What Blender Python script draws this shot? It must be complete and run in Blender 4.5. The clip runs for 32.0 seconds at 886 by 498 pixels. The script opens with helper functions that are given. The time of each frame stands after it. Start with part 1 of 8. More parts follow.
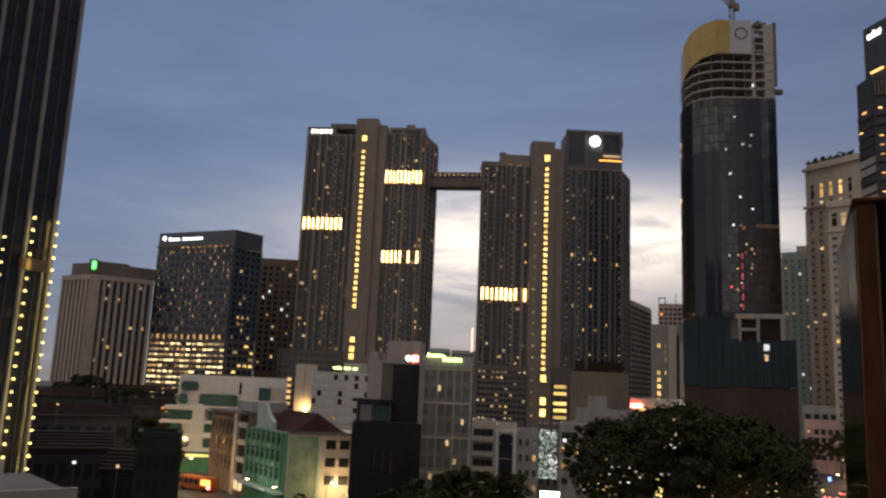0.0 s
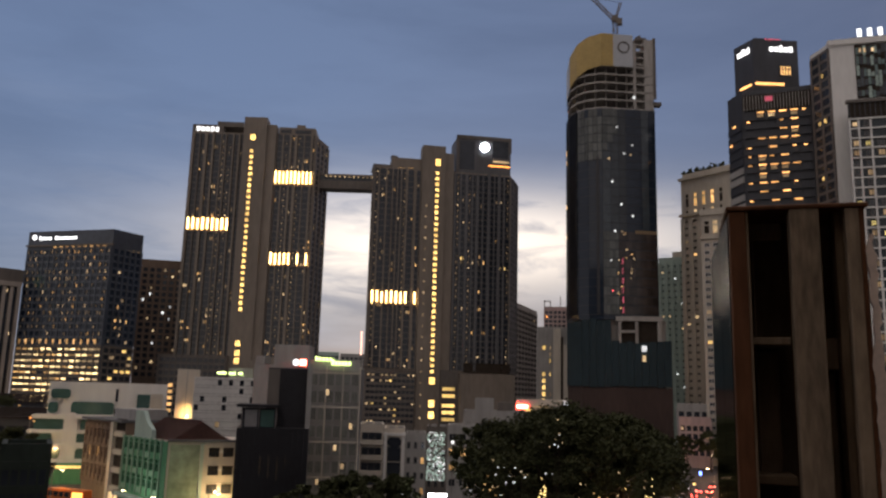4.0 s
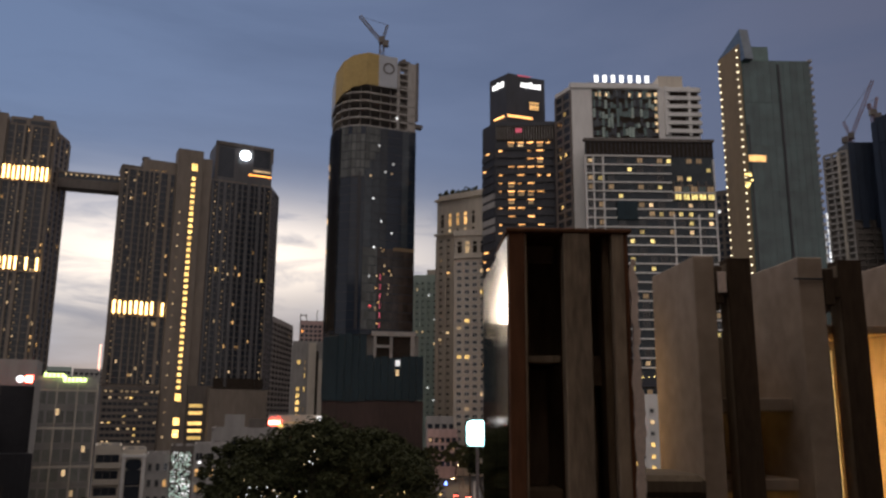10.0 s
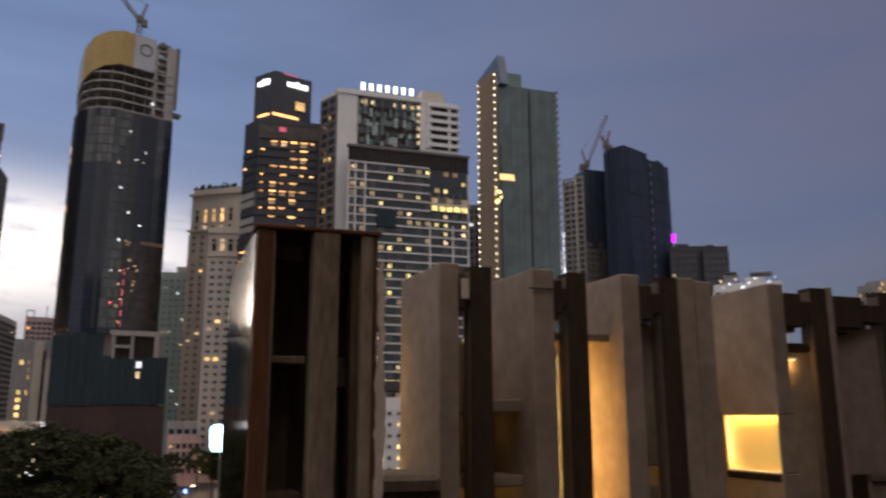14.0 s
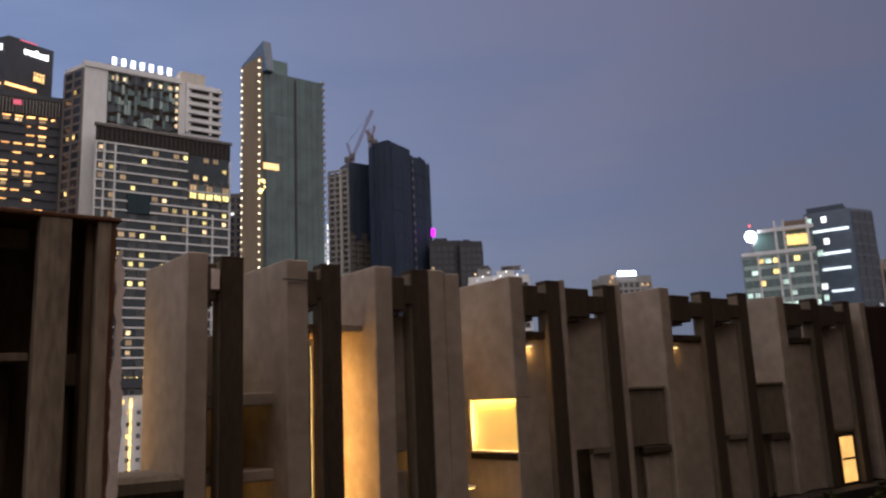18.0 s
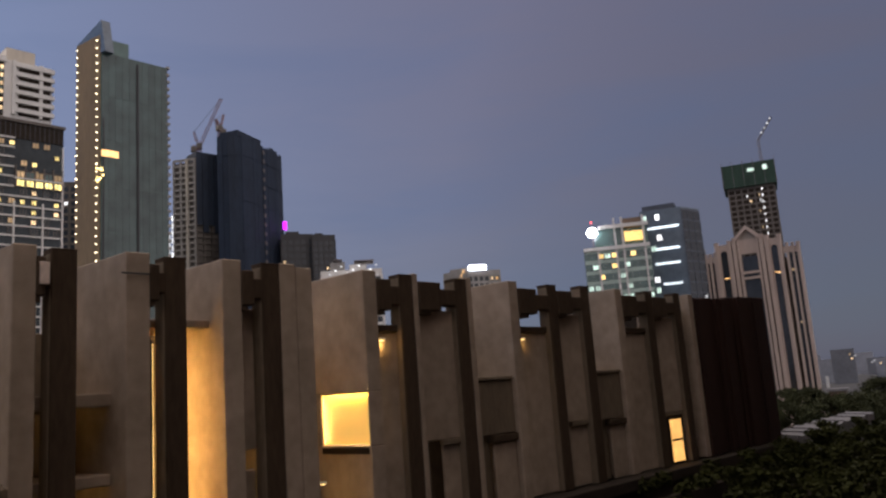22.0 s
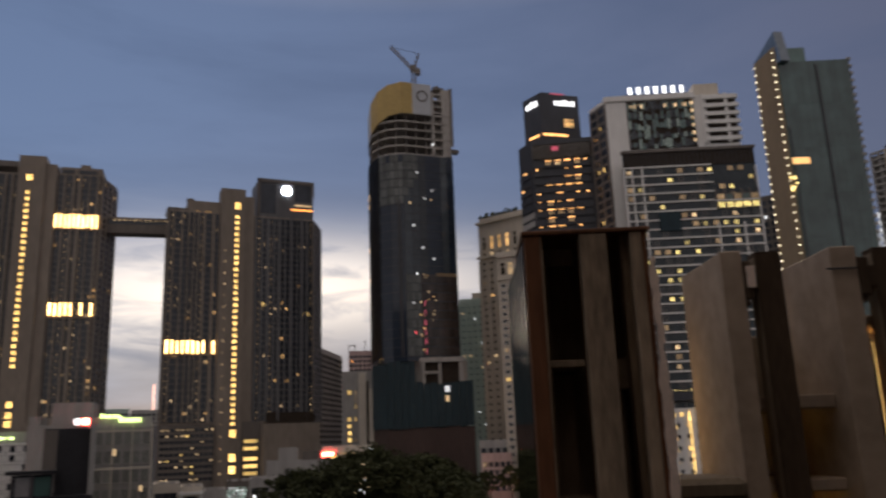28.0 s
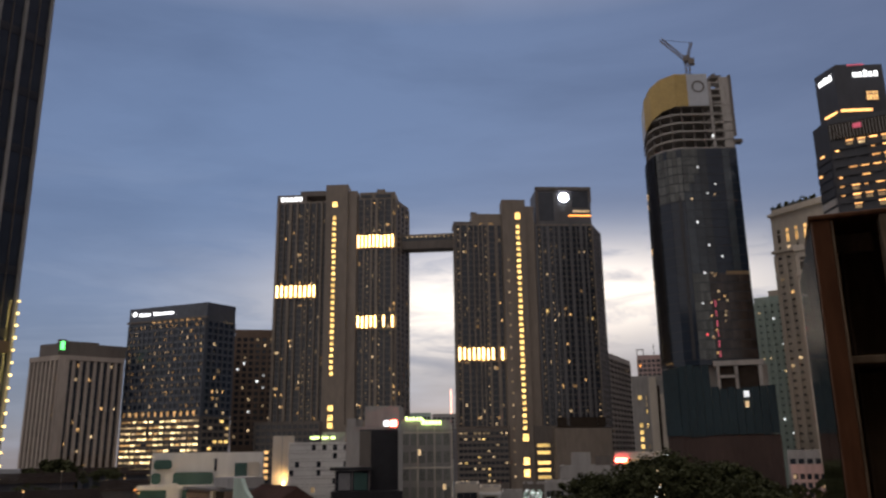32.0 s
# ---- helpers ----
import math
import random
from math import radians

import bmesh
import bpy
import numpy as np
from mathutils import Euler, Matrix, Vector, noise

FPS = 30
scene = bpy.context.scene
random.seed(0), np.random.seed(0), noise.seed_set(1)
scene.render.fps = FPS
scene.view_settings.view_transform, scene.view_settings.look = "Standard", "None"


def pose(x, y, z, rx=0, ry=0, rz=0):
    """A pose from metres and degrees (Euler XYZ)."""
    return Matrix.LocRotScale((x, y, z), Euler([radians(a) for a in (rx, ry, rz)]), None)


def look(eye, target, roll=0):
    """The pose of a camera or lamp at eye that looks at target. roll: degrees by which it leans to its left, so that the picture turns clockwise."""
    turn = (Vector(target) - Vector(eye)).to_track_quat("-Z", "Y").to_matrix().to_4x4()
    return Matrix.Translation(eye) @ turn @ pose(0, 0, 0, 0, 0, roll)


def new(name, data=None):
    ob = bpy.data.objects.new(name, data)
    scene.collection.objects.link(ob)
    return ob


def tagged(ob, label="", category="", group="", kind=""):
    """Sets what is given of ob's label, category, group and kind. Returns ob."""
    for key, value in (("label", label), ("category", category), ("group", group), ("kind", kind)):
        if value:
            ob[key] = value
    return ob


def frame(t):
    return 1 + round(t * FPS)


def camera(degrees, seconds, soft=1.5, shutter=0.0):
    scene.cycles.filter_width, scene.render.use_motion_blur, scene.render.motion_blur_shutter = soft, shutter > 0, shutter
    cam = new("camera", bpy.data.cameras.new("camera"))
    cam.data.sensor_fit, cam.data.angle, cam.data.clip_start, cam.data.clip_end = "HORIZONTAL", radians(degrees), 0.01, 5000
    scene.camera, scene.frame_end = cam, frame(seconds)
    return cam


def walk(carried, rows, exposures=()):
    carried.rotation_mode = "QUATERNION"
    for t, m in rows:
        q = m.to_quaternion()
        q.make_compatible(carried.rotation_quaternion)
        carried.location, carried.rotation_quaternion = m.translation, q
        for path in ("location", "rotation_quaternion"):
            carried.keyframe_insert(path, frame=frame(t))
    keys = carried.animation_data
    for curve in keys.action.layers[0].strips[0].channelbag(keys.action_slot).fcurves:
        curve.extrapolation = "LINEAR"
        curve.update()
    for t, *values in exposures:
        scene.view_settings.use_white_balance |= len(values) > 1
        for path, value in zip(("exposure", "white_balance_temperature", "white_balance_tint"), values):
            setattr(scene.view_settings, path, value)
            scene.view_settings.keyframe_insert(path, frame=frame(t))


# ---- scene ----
cam = camera(58.00, 32.0, soft=2.4, shutter=0.7)
EYE = 24.0


def aim(t, x, y, z, yaw, pitch, roll):
    """A row of the path: the eye beside its mean place, yaw to the left, pitch up, roll as in look()."""
    eye = Vector((x, y, EYE + z))
    a, b = radians(yaw), radians(pitch)
    return t, look(eye, eye + Vector((-math.sin(a) * math.cos(b), math.cos(a) * math.cos(b), math.sin(b))), roll)


PATH = [aim(*row) for row in (
    (0.0, -0.05, -0.79, -0.01, 1.02, 9.97, 2.41),
    (0.5, -0.05, -0.76, 0.00, -0.34, 9.93, 2.50),
    (1.0, -0.04, -0.75, 0.01, -1.66, 9.81, 2.25),
    (1.5, -0.04, -0.72, 0.01, -2.90, 9.75, 2.01),
    (2.0, -0.05, -0.70, 0.01, -4.52, 9.67, 1.79),
    (2.5, -0.05, -0.67, 0.01, -5.52, 9.54, 1.74),
    (3.0, -0.04, -0.65, 0.01, -6.18, 9.58, 1.60),
    (3.5, -0.04, -0.63, 0.02, -6.57, 10.05, 1.43),
    (5.5, -0.04, -0.51, 0.04, -8.22, 10.86, 2.13),
    (6.0, -0.03, -0.43, 0.06, -9.19, 10.91, 1.31),
    (6.5, -0.09, -0.32, 0.08, -11.19, 11.01, 0.76),
    (7.0, -0.14, -0.18, 0.10, -14.71, 10.95, 0.68),
    (7.5, -0.19, -0.07, 0.12, -17.54, 10.86, 0.28),
    (8.0, -0.26, 0.02, 0.12, -20.29, 10.47, -0.08),
    (8.5, -0.32, 0.13, 0.14, -23.18, 10.43, -0.14),
    (9.0, -0.38, 0.26, 0.17, -23.77, 10.91, 0.04),
    (9.5, -0.39, 0.28, 0.15, -23.63, 11.39, 0.44),
    (10.0, -0.36, 0.25, 0.14, -24.46, 11.77, 0.46),
    (10.5, -0.32, 0.25, 0.14, -26.06, 12.19, 0.40),
    (11.0, -0.30, 0.30, 0.13, -28.07, 12.32, 0.04),
    (11.5, -0.21, 0.26, 0.11, -30.53, 12.11, -0.09),
    (12.0, -0.14, 0.28, 0.11, -33.54, 11.99, 0.44),
    (12.5, -0.14, 0.35, 0.10, -35.66, 12.10, 0.65),
    (13.0, -0.13, 0.37, 0.09, -36.73, 12.24, 0.15),
    (13.5, -0.17, 0.34, 0.09, -38.61, 12.26, -0.07),
    (14.0, -0.08, 0.34, 0.10, -41.98, 12.07, -0.10),
    (14.5, -0.01, 0.32, 0.09, -45.52, 11.60, -0.45),
    (15.0, 0.04, 0.31, 0.09, -47.43, 11.13, -0.94),
    (15.5, 0.10, 0.27, 0.08, -49.67, 10.81, -1.44),
    (17.5, 0.08, 0.15, 0.08, -57.53, 10.88, -2.56),
    (18.0, 0.10, 0.16, 0.08, -59.09, 11.10, -2.53),
    (18.5, 0.11, 0.18, 0.08, -60.39, 11.06, -2.67),
    (19.0, 0.14, 0.21, 0.07, -61.45, 10.87, -2.88),
    (19.5, 0.13, 0.21, 0.08, -62.97, 10.68, -3.12),
    (20.0, 0.17, 0.20, 0.08, -64.52, 10.36, -3.35),
    (20.5, 0.16, 0.20, 0.07, -65.89, 10.17, -3.44),
    (21.0, 0.15, 0.19, 0.07, -67.59, 10.11, -3.67),
    (21.5, 0.20, 0.22, 0.09, -68.76, 10.05, -3.96),
    (22.0, 0.18, 0.20, 0.08, -69.73, 10.06, -4.15),
    (22.5, 0.23, 0.22, 0.08, -70.71, 10.03, -4.31),
    (23.0, 0.19, 0.24, 0.07, -71.45, 9.82, -4.54),
    (23.5, 0.19, 0.22, 0.08, -71.19, 9.60, -5.08),
    (24.0, 0.15, 0.22, 0.04, -68.82, 9.50, -5.45),
    (24.5, 0.16, 0.27, 0.04, -64.27, 9.63, -5.42),
    (25.0, 0.12, 0.32, 0.01, -60.13, 10.27, -5.05),
    (25.5, 0.11, 0.41, -0.01, -53.97, 11.07, -4.48),
    (26.0, 0.00, 0.50, -0.04, -46.19, 11.58, -3.72),
    (26.5, 0.10, 0.50, -0.03, -38.89, 12.09, -3.26),
    (28.5, 0.32, 0.08, -0.25, -17.63, 14.02, -2.02),
    (29.0, 0.32, 0.01, -0.30, -15.15, 14.36, -1.86),
    (29.5, 0.29, 0.06, -0.30, -12.31, 14.28, -1.39),
    (30.0, 0.31, 0.06, -0.34, -9.39, 14.46, -1.16),
    (30.5, 0.36, 0.05, -0.35, -6.56, 14.73, -0.83),
    (31.0, 0.39, 0.05, -0.34, -4.45, 14.80, -0.65),
    (31.5, 0.43, 0.04, -0.34, -2.52, 14.63, -0.75),
    (32.0, 0.50, 0.02, -0.33, -0.76, 14.47, -0.75),
)]
walk(cam, PATH, [
    (0.0, 0.04, 7000, 13), (3.0, 0.03, 7000, 13), (7.0, -0.1, 7000, 13), (9.5, 0.0, 7000, 13), (12.1, -0.06, 7000, 14), (13.0, 0.44, 6750, 14), (15.0, 0.38, 6650, 14),
    (18.0, 0.7, 6650, 14), (21.0, 0.68, 6800, 15), (23.0, 0.62, 6900, 14), (25.0, 0.68, 6700, 14), (26.0, 0.56, 6700, 13), (28.3, -0.08, 6900, 13), (30.0, -0.05, 6900, 12), (32.0, 0.12, 6850, 12)])

# ---- sky and sun ----
world = bpy.data.worlds.new("dusk")
scene.world = world
world.use_nodes = True
wn, wl = world.node_tree.nodes, world.node_tree.links
wn.clear()


def wnode(kind, **kw):
    n = wn.new(kind)
    for k, v in kw.items():
        n.inputs[k].default_value = v
    return n


def wmath(op, a, b=None, c=None, clamp=False):
    n = wn.new("ShaderNodeMath")
    n.operation, n.use_clamp = op, clamp
    for i, v in enumerate((a, b, c)):
        if v is None:
            continue
        if isinstance(v, (int, float)):
            n.inputs[i].default_value = v
        else:
            wl.new(v, n.inputs[i])
    return n.outputs[0]


def wmix(fac, a, b):
    n = wn.new("ShaderNodeMix")
    n.data_type = "RGBA"
    if isinstance(fac, (int, float)):
        n.inputs[0].default_value = fac
    else:
        wl.new(fac, n.inputs[0])
    for i, v in ((6, a), (7, b)):
        if isinstance(v, tuple):
            n.inputs[i].default_value = (*v, 1)
        else:
            wl.new(v, n.inputs[i])
    return n.outputs[2]


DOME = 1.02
SUN_AZ, SUN_EL = -9.0, 4.0          # degrees to the left of north, degrees up
tc = wnode("ShaderNodeTexCoord")
sep = wn.new("ShaderNodeSeparateXYZ")
wl.new(tc.outputs["Generated"], sep.inputs[0])
sky = wn.new("ShaderNodeTexSky")
sky.sky_type, sky.sun_disc = "NISHITA", False
sky.sun_elevation, sky.sun_rotation = radians(SUN_EL), radians(-SUN_AZ)
sky.air_density, sky.dust_density, sky.ozone_density = 1.0, 0.6, 3.0
# how near a direction lies to the sun's side of the sky
dot = wn.new("ShaderNodeVectorMath")
dot.operation = "DOT_PRODUCT"
wl.new(tc.outputs["Generated"], dot.inputs[0])
dot.inputs[1].default_value = (math.sin(radians(-SUN_AZ)), math.cos(radians(SUN_AZ)), 0.0)
blue = wn.new("ShaderNodeVectorMath")
blue.operation = "DOT_PRODUCT"
wl.new(tc.outputs["Generated"], blue.inputs[0])
blue.inputs[1].default_value = (math.sin(radians(-10)), math.cos(radians(-10)), 0.0)
side = wmath("MULTIPLY_ADD", blue.outputs["Value"], 0.5, 0.5)
up = wmath("MAXIMUM", sep.outputs[2], 0.0)
# cloud cover: long flat banks low down, soft sheets above
mp = wn.new("ShaderNodeMapping")
mp.inputs["Scale"].default_value = (1.0, 1.0, 4.2)
wl.new(tc.outputs["Generated"], mp.inputs[0])
n1 = wnode("ShaderNodeTexNoise", Scale=2.2, Detail=8.0, Roughness=0.56, Distortion=0.3)
wl.new(mp.outputs[0], n1.inputs["Vector"])
n2 = wnode("ShaderNodeTexNoise", Scale=6.5, Detail=8.0, Roughness=0.6, Distortion=0.5)
wl.new(mp.outputs[0], n2.inputs["Vector"])
mp3 = wn.new("ShaderNodeMapping")
mp3.inputs["Scale"].default_value = (1.0, 1.0, 6.5)
mp3.inputs["Location"].default_value = (3.0, 1.0, 0.4)
wl.new(tc.outputs["Generated"], mp3.inputs[0])
n3 = wnode("ShaderNodeTexNoise", Scale=2.2, Detail=8.0, Roughness=0.6, Distortion=0.6)
wl.new(mp3.outputs[0], n3.inputs["Vector"])
cover = wmath("MULTIPLY_ADD", wmath("SUBTRACT", n1.outputs["Fac"], 0.42), 3.2, 0.0, True)
streak = wmath("MULTIPLY_ADD", wmath("SUBTRACT", n2.outputs["Fac"], 0.51), 4.5, 0.0, True)
# the sheet: blue-grey overhead, a little violet away from the sun, paler low down
high = wmix(wmath("POWER", side, 3.5), (0.090, 0.082, 0.118), (0.140, 0.222, 0.405))
low = wmix(wmath("POWER", side, 3.5), (0.054, 0.066, 0.100), (0.215, 0.225, 0.265))
sheet = wmix(wmath("POWER", wmath("SUBTRACT", 1.0, up, None, True), 7.0), high, low)
dark = wmix(wmath("MULTIPLY", cover, 0.6), sheet, wmix(0.72, sheet, (0.056, 0.088, 0.175)))
# the sheet thickens and turns duller to the far east
right = wn.new("ShaderNodeVectorMath")
right.operation = "DOT_PRODUCT"
wl.new(tc.outputs["Generated"], right.inputs[0])
right.inputs[1].default_value = (math.sin(radians(112)), math.cos(radians(112)), 0.0)
dark = wmix(wmath("MULTIPLY", wmath("MULTIPLY_ADD", wmath("SUBTRACT", right.outputs["Value"], 0.72), 3.2, 0.0, True), 0.75), dark, (0.046, 0.056, 0.090))
# overcast dome, brightened at the zenith and behind the view to light the facades
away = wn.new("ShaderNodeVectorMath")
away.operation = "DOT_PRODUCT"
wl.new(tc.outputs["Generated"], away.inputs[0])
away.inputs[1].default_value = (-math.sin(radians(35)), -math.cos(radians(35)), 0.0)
rear_gain = wmath("POWER", wmath("MAXIMUM", away.outputs["Value"], 0.0), 1.3)
dome = wmath("MULTIPLY_ADD", wmath("MAXIMUM", wmath("SUBTRACT", up, 0.5), 0.0), 2.0, wmath("MULTIPLY", rear_gain, 0.45), True)
# paler blue rifts low on the sun's side
rift = wmath("MULTIPLY", wmath("MULTIPLY_ADD", wmath("SUBTRACT", n3.outputs["Fac"], 0.47), 5.0, 0.0, True), wmath("MULTIPLY", wmath("POWER", side, 6.0), wmath("MULTIPLY_ADD", up, -2.6, 1.0, True)))
dark = wmix(wmath("MULTIPLY", rift, 0.75), dark, (0.30, 0.36, 0.50))
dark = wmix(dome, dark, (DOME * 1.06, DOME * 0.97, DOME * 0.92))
# the afterglow: a bright layer behind broken cloud over the sun
def toward(az, power, amount):
    n = wn.new("ShaderNodeVectorMath")
    n.operation = "DOT_PRODUCT"
    wl.new(tc.outputs["Generated"], n.inputs[0])
    n.inputs[1].default_value = (math.sin(radians(-az)), math.cos(radians(-az)), 0.0)
    return wmath("MULTIPLY", wmath("POWER", wmath("MAXIMUM", n.outputs["Value"], 0.0), power), amount)


near_sun = wmath("ADD", wmath("ADD", toward(0.3, 190.0, 1.25), toward(-23.5, 420.0, 0.9)), toward(SUN_AZ, 24.0, 0.40))
zz = wmath("DIVIDE", wmath("SUBTRACT", sep.outputs[2], 0.197), 0.058)
layer = wmath("EXPONENT", wmath("MULTIPLY", wmath("MULTIPLY", zz, zz), -1.0))
band = wmath("MULTIPLY", layer, near_sun, None, True)
glow_amount = wmath("MULTIPLY", band, wmath("MULTIPLY_ADD", streak, -0.76, 1.0))
glow = wn.new("ShaderNodeVectorMath")
glow.operation = "SCALE"
glow.inputs[0].default_value = (4.2, 3.65, 2.8)
wl.new(glow_amount, glow.inputs["Scale"])
add = wn.new("ShaderNodeVectorMath")
add.operation = "ADD"
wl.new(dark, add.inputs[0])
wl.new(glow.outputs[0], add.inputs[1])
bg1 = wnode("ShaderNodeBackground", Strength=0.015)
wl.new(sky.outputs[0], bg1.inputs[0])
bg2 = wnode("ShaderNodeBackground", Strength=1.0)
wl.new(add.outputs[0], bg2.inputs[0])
both = wn.new("ShaderNodeAddShader")
wl.new(bg1.outputs[0], both.inputs[0])
wl.new(bg2.outputs[0], both.inputs[1])
wout = wn.new("ShaderNodeOutputWorld")
wl.new(both.outputs[0], wout.inputs[0])

sun_data = bpy.data.lights.new("sun", "SUN")
sun_data.energy, sun_data.angle, sun_data.color = 0.5, radians(12), (1.0, 0.86, 0.7)
sun = new("sun", sun_data)
sun.matrix_basis = look((0, 0, 0), (math.sin(radians(SUN_AZ)), -math.cos(radians(SUN_AZ)), -math.tan(radians(SUN_EL + 3))))

# ---- materials ----
def material(name, color, rough=0.7, metal=0.0, vary=0.25, scale=0.15, fine=2.0, bump=0.0, spec=0.4, emit=0.0, emit_color=None, stain=0.0, spread=0.0, streaks=False):
    """Paint, stone, metal or glass with grain at two scales, wear and an optional glow of its own."""
    m = bpy.data.materials.new(name)
    m.use_nodes = True
    nt = m.node_tree
    N, L = nt.nodes, nt.links
    b = N["Principled BSDF"]
    b.inputs["Roughness"].default_value = rough
    b.inputs["Metallic"].default_value = metal
    b.inputs["Specular IOR Level"].default_value = spec
    co = N.new("ShaderNodeNewGeometry")
    mpg = N.new("ShaderNodeMapping")
    mpg.inputs["Scale"].default_value = (1, 1, 0.25 if streaks else 1)
    L.new(co.outputs["Position"], mpg.inputs[0])
    big = N.new("ShaderNodeTexNoise")
    big.inputs["Scale"].default_value, big.inputs["Detail"].default_value = scale, 6
    small = N.new("ShaderNodeTexNoise")
    small.inputs["Scale"].default_value, small.inputs["Detail"].default_value = fine, 4
    L.new(mpg.outputs[0], big.inputs["Vector"])
    L.new(mpg.outputs[0], small.inputs["Vector"])
    mul = N.new("ShaderNodeMath")
    mul.operation = "MULTIPLY_ADD"
    mul.inputs[1].default_value = 0.45
    L.new(small.outputs["Fac"], mul.inputs[0])
    half = N.new("ShaderNodeMath")
    half.operation = "MULTIPLY"
    half.inputs[1].default_value = 0.55
    L.new(big.outputs["Fac"], half.inputs[0])
    L.new(half.outputs[0], mul.inputs[2])
    ramp = N.new("ShaderNodeValToRGB")
    lo = tuple(c * (1 - vary) for c in color)
    hi = tuple(min(1, c * (1 + vary)) for c in color)
    ramp.color_ramp.elements[0].position, ramp.color_ramp.elements[0].color = 0.32, (*lo, 1)
    ramp.color_ramp.elements[1].position, ramp.color_ramp.elements[1].color = 0.68, (*hi, 1)
    L.new(mul.outputs[0], ramp.inputs[0])
    out = ramp.outputs[0]
    if spread:
        info = N.new("ShaderNodeObjectInfo")
        hsv = N.new("ShaderNodeHueSaturation")
        mr = N.new("ShaderNodeMapRange")
        mr.inputs["To Min"].default_value, mr.inputs["To Max"].default_value = 1 - spread, 1 + spread
        L.new(info.outputs["Random"], mr.inputs[0])
        L.new(mr.outputs[0], hsv.inputs["Value"])
        L.new(out, hsv.inputs["Color"])
        out = hsv.outputs[0]
    if stain:
        st = N.new("ShaderNodeTexNoise")
        st.inputs["Scale"].default_value, st.inputs["Detail"].default_value, st.inputs["Roughness"].default_value = fine * 0.45, 8, 0.65
        stm = N.new("ShaderNodeMapping")
        stm.inputs["Scale"].default_value = (1.6, 1.6, 0.22) if streaks else (0.7, 0.7, 0.5)
        L.new(co.outputs["Position"], stm.inputs[0])
        L.new(stm.outputs[0], st.inputs["Vector"])
        sr = N.new("ShaderNodeValToRGB")
        sr.color_ramp.elements[0].position, sr.color_ramp.elements[1].position = 0.5, 0.72
        L.new(st.outputs["Fac"], sr.inputs[0])
        k = N.new("ShaderNodeMath")
        k.operation, k.inputs[1].default_value = "MULTIPLY", stain
        L.new(sr.outputs[0], k.inputs[0])
        mx = N.new("ShaderNodeMix")
        mx.data_type = "RGBA"
        L.new(k.outputs[0], mx.inputs[0])
        L.new(out, mx.inputs[6])
        mx.inputs[7].default_value = (*(c * 0.42 for c in color), 1)
        out = mx.outputs[2]
    L.new(out, b.inputs["Base Color"])
    if bump:
        bp = N.new("ShaderNodeBump")
        bp.inputs["Strength"].default_value, bp.inputs["Distance"].default_value = bump, 0.02
        L.new(small.outputs["Fac"], bp.inputs["Height"])
        L.new(bp.outputs[0], b.inputs["Normal"])
    if emit:
        b.inputs["Emission Color"].default_value = (*(emit_color or color), 1)
        if spread:
            es = N.new("ShaderNodeMapRange")
            es.inputs["To Min"].default_value, es.inputs["To Max"].default_value = emit * (1 - spread), emit * (1 + spread)
            L.new(info.outputs["Random"], es.inputs[0])
            L.new(es.outputs[0], b.inputs["Emission Strength"])
        else:
            b.inputs["Emission Strength"].default_value = emit
    return m


M = {
    "ground": material("ground_cover", (0.05, 0.05, 0.052), 0.9, scale=0.03, fine=0.6),
    "asphalt": material("asphalt", (0.055, 0.055, 0.058), 0.75, scale=0.2, fine=3),
    "tower_brown": material("brown_render", (0.205, 0.172, 0.142), 0.7, scale=0.05, fine=0.6, streaks=True),
    "tower_dark": material("dark_render", (0.125, 0.108, 0.096), 0.6, scale=0.05, fine=0.6, streaks=True),
    # tower render turned bluish, the disc sign's blue light put into its colour
    "tower_bluish": material("blue_lit_render", (0.105, 0.104, 0.110), 0.6, scale=0.05, fine=0.6, streaks=True),
    "tower_black": material("black_render", (0.043, 0.046, 0.056), 0.5, scale=0.05, fine=0.6, streaks=True),
    "white": material("white_paint", (0.66, 0.65, 0.63), 0.7, scale=0.06, fine=0.7, vary=0.12, streaks=True),
    "cream": material("cream_paint", (0.52, 0.47, 0.40), 0.75, scale=0.06, fine=0.7, vary=0.15, streaks=True),
    "grey": material("grey_render", (0.30, 0.29, 0.28), 0.8, scale=0.06, fine=0.7, streaks=True),
    "concrete_far": material("raw_concrete", (0.33, 0.31, 0.29), 0.85, scale=0.08, fine=0.8, streaks=True),
    "dark_glass": material("dark_glass", (0.026, 0.031, 0.040), 0.12, spec=0.5, vary=0.4, scale=0.05, fine=0.3),
    "green_glass": material("green_glass", (0.06, 0.12, 0.11), 0.10, spec=1.0, vary=0.3, scale=0.04, fine=0.3),
    "blue_glass": material("blue_glass", (0.016, 0.024, 0.038), 0.10, spec=0.42, vary=0.3, scale=0.04, fine=0.3),
    "concrete": material("weathered_concrete", (0.375, 0.298, 0.232), 0.9, spec=0.12, scale=0.4, fine=2.2, bump=0.25, vary=0.24, stain=0.3),
    "post": material("brown_cladding", (0.072, 0.050, 0.034), 0.8, spec=0.08, scale=0.6, fine=9, bump=0.2, vary=0.3, stain=0.3, streaks=True),
    "leaf": material("leaves", (0.042, 0.047, 0.021), 0.75, spec=0.12, vary=0.5, scale=0.4, fine=3),
}
